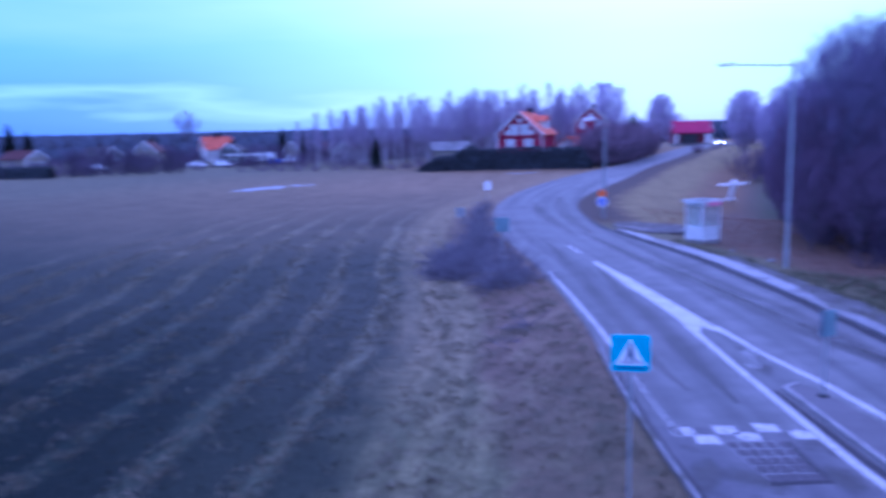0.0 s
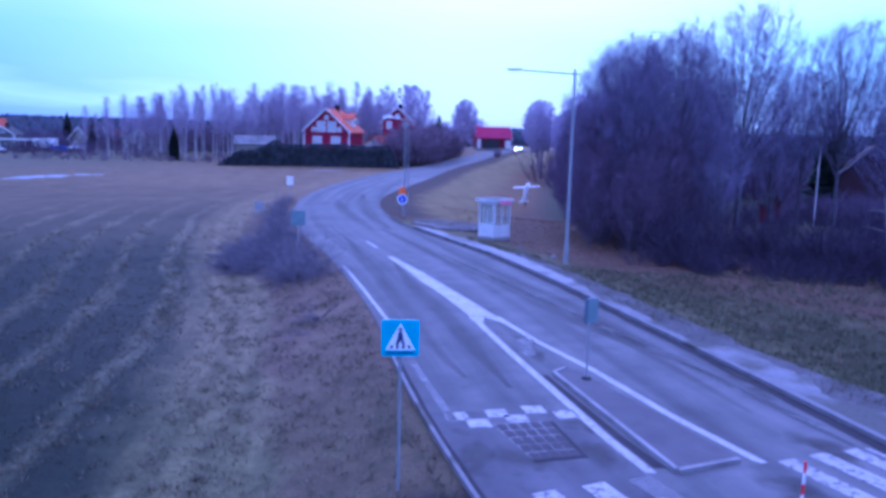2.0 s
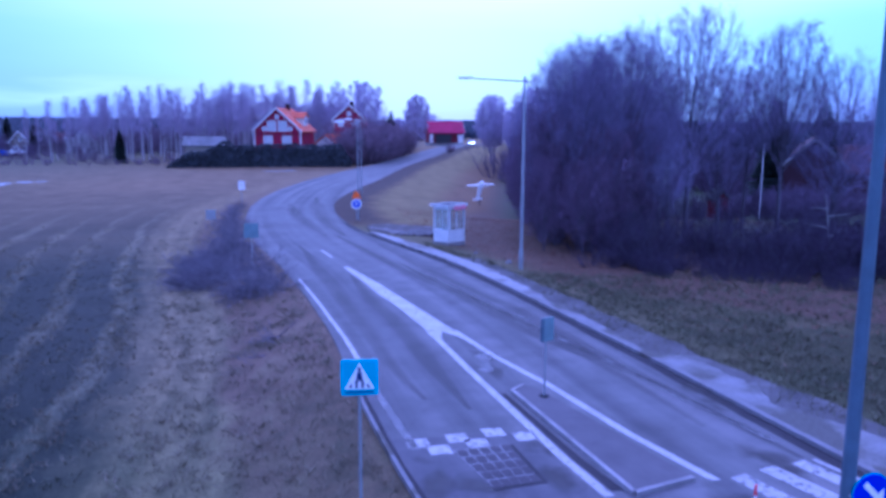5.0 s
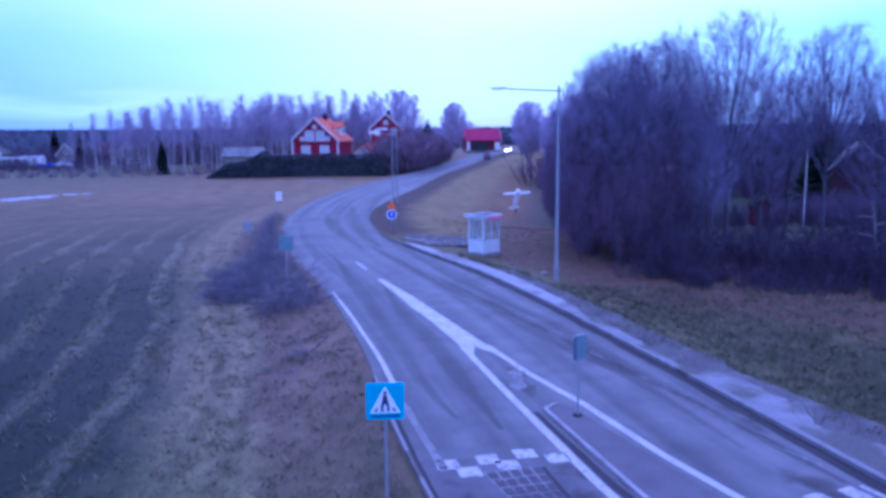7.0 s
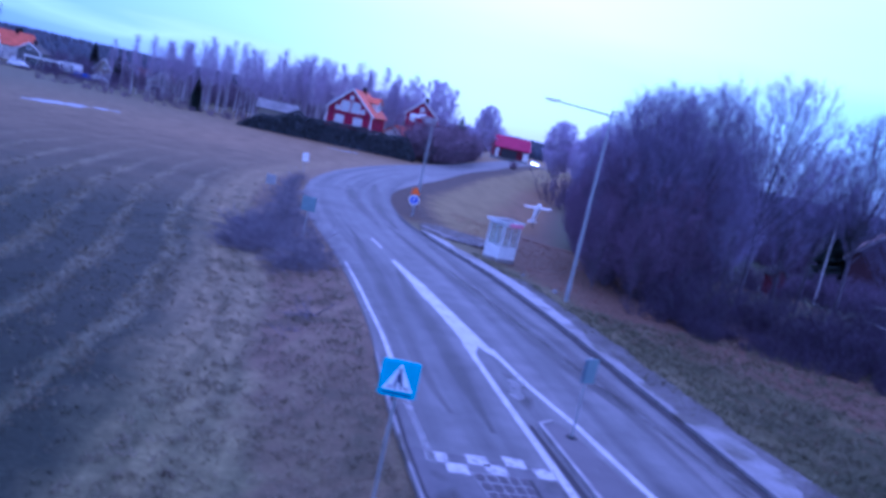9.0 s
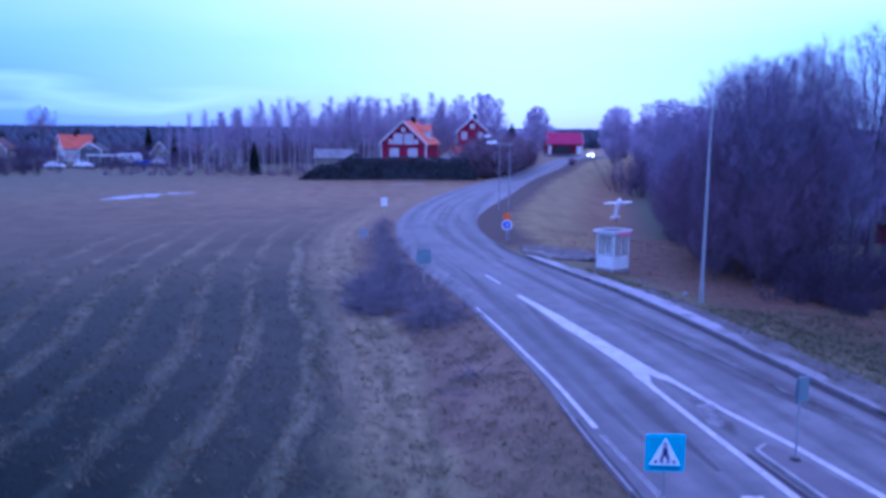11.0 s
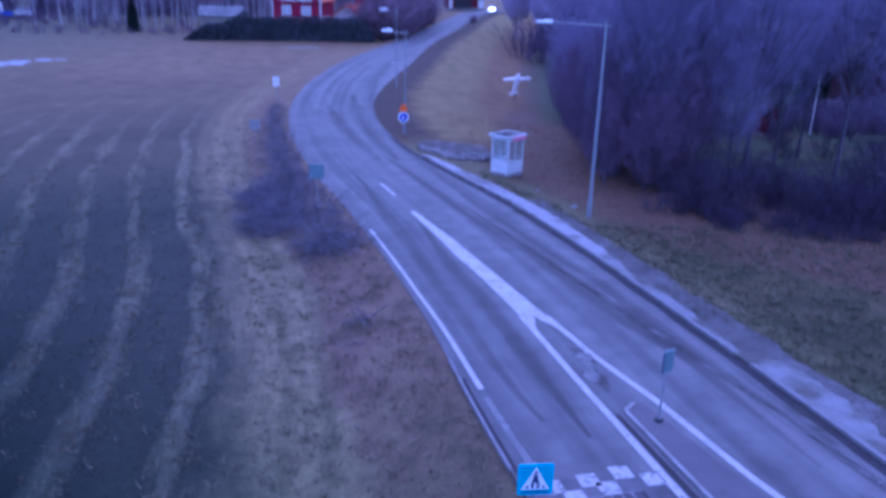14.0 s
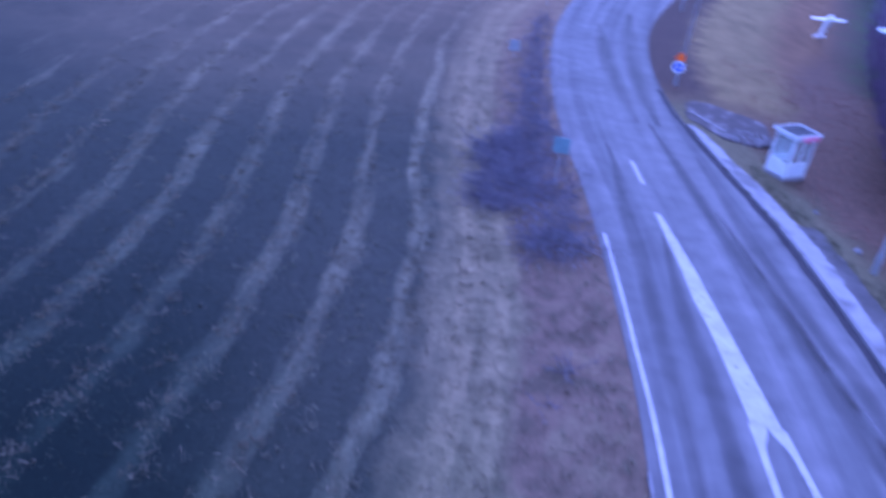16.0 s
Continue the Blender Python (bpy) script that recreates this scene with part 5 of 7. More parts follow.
for wy in (2.0, 5.2, 8.4):
    window(ha, wy, 1.2, 1.1, 1.4, face="side", half=4.45)
# dormer on the sunlit slope
dg = Geo()
dg.add([(1.2, 4.2, 6.4), (3.9, 4.2, 6.4), (3.9, 6.6, 6.4), (1.2, 6.6, 6.4), (1.2, 4.2, 8.0), (3.9, 4.2, 8.0), (3.9, 6.6, 8.0), (1.2, 6.6, 8.0), (3.9, 5.4, 8.9), (0.4, 5.4, 8.9)],
       [(0, 1, 5, 4), (1, 2, 6, 8, 5), (2, 3, 7, 6), (4, 5, 8, 9), (6, 7, 9, 8)])
dm = part("dormer", dg, M_WHITEWALL, ha, "pale dormer")
for s in (-1, 1):
    rg = Geo()
    rg.add([(0.3, 5.4, 9.02), (4.2, 5.4, 9.02), (4.2, 5.4 + s * 1.45, 7.95), (0.9, 5.4 + s * 1.45, 7.95), (0.3, 5.4, 8.90), (4.2, 5.4, 8.90), (4.2, 5.4 + s * 1.45, 7.83), (0.9, 5.4 + s * 1.45, 7.83)],
           [(0, 1, 2, 3), (7, 6, 5, 4), (0, 4, 5, 1), (1, 5, 6, 2), (2, 6, 7, 3), (3, 7, 4, 0)])
    part("dormer_roof", rg, M_TILEROOF, dm)
window(dm, 5.4, 6.8, 1.0, 1.0, face="side", half=3.92)
# lower wing with a pale veranda
hw = gable_house("house_wing", 5.2, 154.5, -24, 5.2, 6.5, 2.6, 4.6, M_WHITEWALL, M_TILEROOF, "low pale wing with orange roof joined to the house", base=0.75, trimmed=False)
part("veranda", Geo().box((-2.9, -1.6, 0.0), (2.7, -0.1, 1.1)), M_WHITEWALL, hw, "pale veranda rail")
for k in range(4):
    part("veranda_post", Geo().box((-2.8 + 1.8 * k - 0.06, -1.6, 1.1), (-2.8 + 1.8 * k + 0.06, -1.48, 2.6)), M_TRIM, hw)
window(hw, 0.0, 1.1, 1.6, 1.3)

# the taller red house half hidden by trees
hb = gable_house("house", 10.1, 161, -8, 6.4, 10, 7.4, 10.2, M_FALURED, M_RUSTROOF, "tall red timber house with white bargeboards and rust-brown roof", base=1.1, chimney=(0.2, 5.0), over=0.35)
for wx in (-1.7, 1.7):
    window(hb, wx, 6.0, 0.9, 1.3, pane=M_CURTAIN)
window(hb, -1.7, 2.2, 1.1, 1.4, pane=M_CURTAIN)
window(hb, 0, 8.2, 0.6, 0.7, pane=M_CURTAIN, bars=0)

# small red outbuilding and the long red barn at the top of the road
gable_house("outbuilding", 26.8, 201, 10, 4.6, 6, 2.6, 4.6, M_BEIGE, M_REDROOF, "small beige outbuilding with red roof", base=1.4, trimmed=False)
barn = gable_house("barn", 47.2, 229, 90, 8.0, 10.0, 3.4, 6.4, M_BARNWALL, M_REDROOF, "long red barn with bright red sheet roof", base=2.1)
# black block puts an open bay's inner shade on the wall
part("barn_opening", Geo().box((-4.35, 3.6, 0.3), (-4.02, 8.2, 2.7)), M_BLACK, barn, "black block for a shaded open bay")
part("end_board", Geo().box((-4.2, 9.0, 0.3), (-4.02, 9.9, 2.8)), M_TRIM, barn, "white end wall")
part("end_board", Geo().box((-4.2, 0.2, 0.3), (-4.02, 1.6, 2.6)), M_TRIM, barn, "white end wall")
# pale low shed behind the hedge
gs = gable_house("garden_shed", -13.6, 147, 90, 3.4, 6.6, 3.0, 4.2, M_BEIGE, M_KERB, "low pale garden shed behind the hedge", base=0.75, trimmed=False)

# hamlet beyond the field
VILLAGE = ((-93, 205, -50, 6.0, 7.5, 4.6, 8.7, M_WHITEWALL, M_TILEROOF, "white house with orange tile roof"),
           (-79.4, 190, 4, 5.0, 6, 4.4, 6.9, M_GREYWALL, M_DARKROOF, "dark gabled garage with white bargeboards"),
           (-68, 207, -30, 7, 9, 3.0, 6.6, M_BEIGE, M_DARKROOF, "beige house with dark roof"),
           (-52, 201, 5, 7, 9, 3.0, 6.8, M_WHITEWALL, M_RUSTROOF, "pale gabled house with rust roof"),
           (-60, 216, 85, 7, 12, 3.0, 6.0, M_GREYWALL, M_RUSTROOF, "grey house with rust-brown roof"),
           (-109, 203, 12, 6, 9, 4.2, 7.8, M_BEIGE, M_RUSTROOF, "beige house with rust-brown tile roof"),
           (-137, 196, 74, 7, 10, 3.2, 6.0, M_BEIGE, M_RUSTROOF, "low beige house with rust-brown roof"),
           (-124, 212, 70, 7, 10, 3.0, 6.2, M_GREYWALL, M_DARKROOF, "grey house with dark tile roof"),
           (-38, 222, 0, 7, 9, 3.0, 6.6, M_GREYWALL, M_DARKROOF, "grey house behind birches"))
for vx, vy, turn, w, ln, ev, rd, wm, rm, label in VILLAGE:
    v = gable_house("house", vx, vy, turn, w, ln, ev, rd * 0.88, wm, rm, label, chimney=(0.2, ln * 0.5), base=ground_z(vx, vy) - 0.9)
    window(v, -w * 0.22, 1.1, 1.2, 1.2)
    window(v, w * 0.22, 1.1, 1.2, 1.2)
    window(v, 0, ev + 0.4, 0.9, 1.0)

# houses behind the wood
gable_house("house", 53.6, 73.0, -33, 5.8, 10, 3.6, 6.3, M_BROWN, M_RUSTROOF, "brown brick house with pale bargeboards behind the wood", trim=M_KERB, base=-0.3)
gable_house("house", 69, 84, 90, 8, 9, 3.4, 6.2, M_BROWN, M_RUSTROOF, "long brown house with rust-red roof", base=-1.2, trimmed=False)
gable_house("garden_shed", 40.4, 80, 90, 3.0, 5.2, 2.0, 3.1, M_WHITEWALL, M_STEEL, "pale shed seen through the trees", base=0.6, trimmed=False)
gable_house("privy", 35.8, 60, 0, 1.2, 1.3, 2.0, 2.6, M_BARNWALL, M_DARKROOF, "narrow dark red privy among the scrub", base=-0.9, over=0.15, trimmed=False)
fp = thing("flagpole", pose(39.4, 60, ground_z(39.4, 60)), "slender white flagpole with ball top", "flagpole")
part("pole", Geo().tube([(0, 0, -0.3), (0, 0, 7.4)], [0.045, 0.03], 8), M_SIGNWHITE, fp)
part("ball", Geo().tube([(0, 0, 7.4), (0, 0, 7.46), (0, 0, 7.54), (0, 0, 7.6)], [0.03, 0.08, 0.08, 0.02], 8), M_TRIM, fp)


# ---- vehicles ----
def car(x, y, turn, paint, label, lit=False):
    gz = ground_z(x, y) + (0.22 if left_x(y) < x < right_x(y) else 0.0)
    e = thing("car", pose(x, y, gz, 0, 0, turn), label, "car")
    prof = [(-2.1, 0.32), (-2.1, 0.75), (-1.2, 0.92), (-0.55, 1.42), (0.95, 1.45), (1.75, 0.98), (2.1, 0.9), (2.12, 0.32)]
    n = len(prof)
    g = Geo()
    g.add([(-0.86 if b < 1 else -0.68, a, b) for a, b in prof] + [(0.86 if b < 1 else 0.68, a, b) for a, b in prof],
          [tuple(range(n)), tuple(reversed(range(n, 2 * n)))] + [(j, i, i + n, j + n) for i, j in ((i, (i + 1) % n) for i in range(n))])
    part("body", g, paint, e, bevel=0.05)
    part("windscreen", Geo().box((-0.62, -1.02, 0.98), (0.62, -0.58, 1.36)), M_WINDOW, e)
    for s in (-1, 1):
        part("side_window", Geo().box((min(s * 0.74, s * 0.79), -0.75, 1.0), (max(s * 0.74, s * 0.79), 1.25, 1.32)), M_WINDOW, e)
        part("headlight", Geo().tube([(s * 0.62, -2.14, 0.66), (s * 0.62, -2.05, 0.66)], [0.14, 0.14], 12), M_HEADLIGHT if lit else M_LENS, e, "lit headlight" if lit else "")
        for yy in (-1.3, 1.35):
            wh = part("wheel", Geo().tube([(s * 0.68, yy, 0.31), (s * 0.88, yy, 0.31)], [0.31, 0.31], 16), M_TYRE, e)
            part("rim", Geo().tube([(s * 0.875, yy, 0.31), (s * 0.892, yy, 0.31)], [0.19, 0.17], 12), M_STEEL, wh)
    return e


car(46.6, 211.5, -12, M_CARDARK, "dark car with lit headlights on the road crest", lit=True)
car(-70, 193, 80, M_CARWHITE, "white parked car by the hamlet")
car(-63, 190, 70, M_CARWHITE, "white parked car beside bushes")
car(-78, 195, 95, M_CARDARK, "dark parked car by the hamlet")
car(-83, 194, 60, M_CARWHITE, "white parked car near a house")
car(-82, 177, 84, M_CARWHITE, "white parked car behind garden bushes")
car(-76.5, 179, 76, M_CARWHITE, "white parked car at the edge of the field")
car(-104.5, 172, 88, M_CARWHITE, "white parked car among the gardens")
cp = thing("carport", pose(-74.5, 188.5, ground_z(-74.5, 188.5), 0, 0, 4), "low flat-roofed carport with a white fascia", "carport")
part("roof_deck", Geo().box((-4.2, -2.4, 2.45), (4.2, 2.4, 2.6)), M_DARKROOF, cp)
part("fascia", Geo().box((-4.25, -2.48, 2.3), (4.25, -2.4, 2.72)), M_TRIM, cp, "white fascia")
for px in (-4.0, -1.4, 1.4, 4.0):
    for py in (-2.2, 2.2):
        part("post", Geo().box((px - 0.07, py - 0.07, -0.3), (px + 0.07, py + 0.07, 2.45)), M_TRIM, cp)
cv = thing("caravan", pose(-72.5, 197, ground_z(-72.5, 197), 0, 0, 80), "white parked caravan with dark windows", "caravan")
part("body", Geo().box((-1.1, -2.6, 0.45), (1.1, 2.6, 2.5)), M_CARWHITE, cv, bevel=0.2)
for s in (-1.4, 1.0):
    part("window", Geo().box((-1.13, s, 1.3), (-1.095, s + 0.9, 1.9)), M_WINDOW, cv)
for s in (-1, 1):
    part("wheel", Geo().tube([(s * 0.85, 0, 0.3), (s * 1.05, 0, 0.3)], [0.3, 0.3], 14), M_TYRE, cv)
tp = thing("covered_pile", pose(-67.5, 191, ground_z(-67.5, 191)), "pile under a blue tarpaulin", "tarpaulin")
tg = Geo()
tg.add([(-2, -0.8, 0), (2, -0.8, 0), (2.1, 0.8, 0), (-2, 0.8, 0), (-1.7, -0.4, 0.9), (1.5, -0.3, 1.1), (1.6, 0.4, 0.9), (-1.6, 0.4, 1.0)], [(3, 2, 1, 0), (4, 5, 6, 7), (0, 1, 5, 4), (1, 2, 6, 5), (2, 3, 7, 6), (3, 0, 4, 7)])
part("tarpaulin", tg, M_TARP, tp, bevel=0.08)

# old snow lying on the field, ragged and broken up
for sx, sy, w, d in ((-41.0, 106.5, 2.0, 4.2), (-38.8, 109.0, 1.6, 3.2), (-36.2, 112.2, 1.2, 1.3), (-42.6, 103.6, 0.9, 1.0), (-34.4, 112.6, 0.8, 0.8), (-4.0, 129, 2.4, 0.3), (-1.4, 129.6, 1.2, 0.2)):
    sg = Geo()
    pts = []
    for k in range(28):
        a = 2 * math.pi * k / 28
        r = 1 + 0.55 * noise.noise((1.6 * math.cos(a) + sx, 1.6 * math.sin(a), 0.5)) + 0.25 * noise.noise((5 * math.cos(a) + sx, 5 * math.sin(a), 2.5))
        pts.append((sx + w * r * math.cos(a), sy + d * r * math.sin(a)))
    zc = ground_z(sx, sy) + 0.05
    sg.v = [(sx, sy, zc + 0.03)] + [(sx + 0.6 * (x - sx), sy + 0.6 * (y - sy), zc) for x, y in pts] + [(x, y, ground_z(x, y) - 0.03) for x, y in pts]
    sg.f = [(0, 1 + k, 1 + (k + 1) % 28) for k in range(28)] + [(1 + k, 29 + k, 29 + (k + 1) % 28, 1 + (k + 1) % 28) for k in range(28)]
    tagged(part("snow_patch", sg, M_SNOW, smooth=True), "thin ragged patch of old snow on the field", "snow", "remains of snow")

# ---- trees and shrubs ----


def rdir(rng, d, spread):
    """A direction near d."""
    v = Vector((rng.gauss(0, 1), rng.gauss(0, 1), rng.gauss(0, 1))).normalized()
    return (d.normalized() + spread * v).normalized()


def limb(rng, geo, p, d, length, r0, r1, bend, lift, sides, n=4):
    """A bent tapering limb; gives its points and directions."""
    pts, dirs, p, d = [p.copy()], [d.copy()], p.copy(), d.copy()
    for _ in range(n):
        d = (rdir(rng, d, bend) + Vector((0, 0, lift))).normalized()
        p = p + d * (length / n)
        pts.append(p.copy())
        dirs.append(d.copy())
    geo.tube(pts, [r0 + (r1 - r0) * i / n for i in range(n + 1)], sides, cap=False)
    return pts, dirs


def at_(pts, f):
    k = min(int(f * (len(pts) - 1)), len(pts) - 2)
    u = f * (len(pts) - 1) - k
    return pts[k].lerp(pts[k + 1], u)


def broadleaf(seed, h, rx=0.21, cz=0.66, rz=0.34, fork=(0.22, 0.62), limbs=24, n2=13, n3=6, n4=9, twig=0.0060, girth=0.0125):
    """Trunk, ascending limbs that end on an uneven dome, and upright fine twigs."""
    rng = random.Random(seed)
    trunk, crown = Geo(), Geo()
    up = Vector((0, 0, 1))
    tp_, td = limb(rng, trunk, Vector((0, 0, -0.3)), up, h * 0.52, h * girth, h * 0.004, 0.035, 0.02, 8, 8)
    mid = Vector((0, 0, h * cz))
    off = Vector((rng.uniform(0, 9), rng.uniform(0, 9), rng.uniform(0, 9)))

    def inside(p):
        q = p - mid
        u = Vector((q.x / (h * rx), q.y / (h * rx), q.z / (h * rz)))
        return u.length < 1.0 + 0.18 * noise.noise(u.normalized() * 1.9 + off) if u.length > 1e-6 else True

    for i in range(limbs):
        a = 2.4 * i + rng.uniform(-0.4, 0.4)
        e = radians(-42 + 124 * ((i + 0.5) / limbs) ** 0.85)
        end = mid + Vector((h * rx * math.cos(e) * math.cos(a), h * rx * math.cos(e) * math.sin(a), h * rz * math.sin(e))) * rng.uniform(0.82, 0.98)
        f = fork[0] + (fork[1] - fork[0]) * ((i + rng.random()) / limbs)
        start = at_(tp_, min(0.97, 0.76 * f / 0.52))
        if end.z < start.z + 0.05 * h:
            end.z = start.z + 0.05 * h
        knee = start + Vector(((end.x - start.x) * 0.62, (end.y - start.y) * 0.62, (end.z - start.z) * 0.40)) + (end - start).cross(up).normalized() * rng.uniform(-0.02, 0.02) * h
        lp = [start * (1 - u) ** 2 + knee * 2 * u * (1 - u) + end * u * u for u in (0, 0.2, 0.4, 0.6, 0.8, 1.0)]
        lp = [p + Vector((rng.gauss(0, 1), rng.gauss(0, 1), 0)) * 0.004 * h * (0 < k) for k, p in enumerate(lp)]
        trunk.tube(lp, [h * 0.0034 * (1 - 0.175 * k) for k in range(6)], 5, cap=False)
        ln = (end - start).length
        for j in range(n2):
            f2 = 0.22 + 0.78 * (j + rng.random()) / n2
            p = at_(lp, f2)
            d = (at_(lp, min(1.0, f2 + 0.12)) - at_(lp, max(0.0, f2 - 0.12))).normalized()
            d = (rdir(rng, d, 0.85) + up * 0.22 + (p - mid).normalized() * 0.22).normalized()
            bl = max(ln * 0.36, 0.10 * h) * (1.15 - 0.6 * f2) * rng.uniform(0.7, 1.2)
            while bl > 0.03 * h and not inside(p + d * bl):
                bl *= 0.8
            bp, bd = limb(rng, crown, p, d, bl, h * 0.0011, h * 0.0005, 0.10, 0.05, 3, 3)
            for k in range(n3):
                s0 = at_(bp, 0.15 + 0.85 * (k + rng.random()) / n3)
                d2 = (rdir(rng, bd[-1], 0.90) + up * 0.14).normalized()
                s1 = s0 + d2 * h * 0.080 * rng.uniform(0.5, 1.2)
                if not inside(s1):
                    s1 = s0.lerp(s1, 0.4)
                    if not inside(s0):
                        continue
                crown.spike(s0, s1, twig)
                for q in range(n4):
                    t0 = s0.lerp(s1, rng.uniform(0.05, 0.95))
                    crown.spike(t0, t0 + (rdir(rng, d2, 0.85) + up * 0.10).normalized() * h * 0.052 * rng.uniform(0.5, 1.2), twig * 0.5)
    return trunk, crown


def birch(seed, h):
    rng = random.Random(seed)
    trunk, crown = Geo(), Geo()
    tp_, td = limb(rng, trunk, Vector((0, 0, -0.3)), Vector((0, 0, 1)), h * 0.97, h * 0.0082, h * 0.0014, 0.035, 0.01, 7, 8)
    low = rng.uniform(0.34, 0.50)
    for i in range(46):
        f = low + (0.985 - low) * i / 46
        a = rng.uniform(0, 6.28)
        start = at_(tp_, f)
        ln = h * 0.31 * (1.10 - f) * rng.uniform(0.6, 1.3) + 0.25
        bp, bd = limb(rng, crown, start, Vector((math.cos(a) * 0.68, math.sin(a) * 0.68, 1.0)), ln, 0.030, 0.010, 0.10, 0.03, 3, 3)
        for k in range(8):
            s0 = at_(bp, rng.uniform(0.15, 1.0))
            d2 = (rdir(rng, bd[-1], 0.9) + Vector((0, 0, 0.02))).normalized()
            s1 = s0 + d2 * h * 0.045 * rng.uniform(0.6, 1.3)
            crown.spike(s0, s1, 0.014)
            for q in range(3):
                t0 = s0.lerp(s1, rng.uniform(0.2, 1))
                crown.spike(t0, t0 + (rdir(rng, d2, 0.7) + Vector((0, 0, -0.10))).normalized() * h * 0.045, 0.009)
    return trunk, crown


def shrub(seed, h, w, stems=16, n2=9, n3=9, r=0.012):
    rng = random.Random(seed)
    st, tw = Geo(), Geo()
    for i in range(stems):
        a, rr = rng.uniform(0, 6.28), rng.random()
        p = Vector((math.cos(a) * w * 0.25 * rr, math.sin(a) * w * 0.25 * rr, -0.2))
        d = Vector((math.cos(a) * rr * w / h, math.sin(a) * rr * w / h, 1.2)).normalized()
        ln = h * rng.uniform(0.7, 1.1)
        lp, ld = limb(rng, st, p, d, ln, r * 2.6, r * 0.8, 0.14, 0.03, 4, 4)
        for j in range(n2):
            s0 = at_(lp, 0.1 + 0.9 * (j + rng.random()) / n2)
            d2 = (rdir(rng, d, 1.0) + Vector((0, 0, 0.15))).normalized()
            s1 = s0 + d2 * h * 0.28 * rng.uniform(0.5, 1.2)
            tw.spike(s0, s1, r)
            for q in range(n3):
                t0 = s0.lerp(s1, rng.uniform(0.1, 1))
                tw.spike(t0, t0 + rdir(rng, d2, 1.0) * h * 0.14 * rng.uniform(0.5, 1.2), r * 0.7)
    return st, tw


def spruce(seed, h):
    rng = random.Random(seed)
    trunk, crown = Geo(), Geo()
    trunk.tube([(0, 0, -0.3), (0, 0, h * 0.5), (0, 0, h)], [h * 0.016, h * 0.009, 0.02], 7, cap=False)
    n = int(h * 11)
    for i in range(n):
        f = (i / n) ** 0.9
        z = h * (0.06 + 0.93 * f)
        for k in range(11):
            a = rng.uniform(0, 6.28)
            ln = (h * 0.23 * (1 - f) ** 0.75 + 0.12) * rng.uniform(0.7, 1.15)
            d = Vector((math.cos(a), math.sin(a), -0.28 + 0.5 * f))
            side = Vector((-math.sin(a), math.cos(a), 0)) * ln * 0.40
            p0 = Vector((0, 0, z))
            m_ = p0 + d * ln * 0.6
            crown.add([tuple(p0), tuple(m_ + side - Vector((0, 0, ln * 0.10))), tuple(p0 + d * ln), tuple(m_ - side - Vector((0, 0, ln * 0.10)))], [(0, 1, 2), (0, 2, 3)])
    return trunk, crown


def make_tree(name, gs, mats, label, category, m, group):
    e = thing(name, m, label, category, group)
    part("trunk", gs[0], mats[0], e, smooth=True)
    part("crown", gs[1], mats[1], e)
    return e


def place(kinds, spots, rng, sink=0.0):
    """Copies of the first ones, each turned and scaled."""
    used = set()
    for x, y, k, s in spots:
        m = pose(x, y, ground_z(x, y) - sink, 0, 0, rng.uniform(0, 360))
        src = kinds[k % len(kinds)]
        if k % len(kinds) not in used:
            used.add(k % len(kinds))
            ob = src
            ob.matrix_basis = m
        else:
            ob = copy_thing(src, m)
        ob.scale = (s, s, s)


rng = random.Random(11)
ZERO = Matrix.Identity(4)
wood = [make_tree("bare_tree", broadleaf(101 + i, 13.5, **kw), (M_BARK, M_TWIG), lab, "tree", ZERO, "bare trees of the roadside wood")
        for i, (kw, lab) in enumerate((
            (dict(rx=0.235, cz=0.70, rz=0.30, fork=(0.34, 0.68), limbs=28), "tall leafless broadleaf tree with an oval crown"),
            (dict(rx=0.21, cz=0.66, rz=0.34, limbs=22), "slim leafless tree with upright grey-brown limbs"),
            (dict(rx=0.29, cz=0.62, rz=0.38, limbs=28), "wide leafless tree with dense fine twigs"),
            (dict(rx=0.205, cz=0.735, rz=0.265, fork=(0.42, 0.72), limbs=26), "leafless many-limbed tree above scrub")))]
def clear_of_meadow(spots, reach):
    """Shifts what would stand over the meadow back into the wood."""
    return [(max(x, 1.1 + 0.262 * y + reach * s), y, k, s) for x, y, k, s in spots]


WOOD = ((16.9, 46.6, 2, 0.84), (20.3, 46.0, 2, 0.97), (18.0, 46.0, 0, 0.95), (19.0, 47.4, 2, 0.92), (21.6, 47.0, 1, 1.02), (24.7, 45.0, 0, 1.08), (31.2, 45.2, 3, 1.03), (28.6, 48.0, 1, 0.86), (36.2, 46.5, 2, 0.90), (23.4, 51.5, 2, 1.02), (27.2, 54.0, 1, 0.92),
        (17.8, 48.5, 2, 0.90), (20.6, 55.0, 2, 0.98), (29.0, 60.0, 0, 0.80), (22.4, 43.0, 1, 0.60), (31.6, 50.0, 3, 0.84), (21, 70, 3, 0.7), (24, 80, 1, 0.66), (25, 63, 0, 0.78), (43.5, 50, 2, 0.80),
        (27.6, 92, 1, 0.98), (30.5, 95, 0, 0.95), (40.3, 162, 1, 0.9), (43.5, 166, 3, 0.7), (35, 110, 2, 0.6), (41, 130, 0, 0.6), (47, 150, 3, 0.55))
place(wood, clear_of_meadow(WOOD, 3.0), rng)
thick = [make_tree("bare_tree", broadleaf(121 + i, 10.5, rx=0.30, cz=0.55, rz=0.46, fork=(0.05, 0.5), limbs=25, n2=10, n3=5, n4=8, twig=0.0095, girth=0.008), (M_BARK, M_THICKET), lab, "tree", ZERO, "young trees at the bend")
         for i, lab in enumerate(("bushy leafless young tree branching from the ground", "dense reddish-purple leafless sapling clump"))]
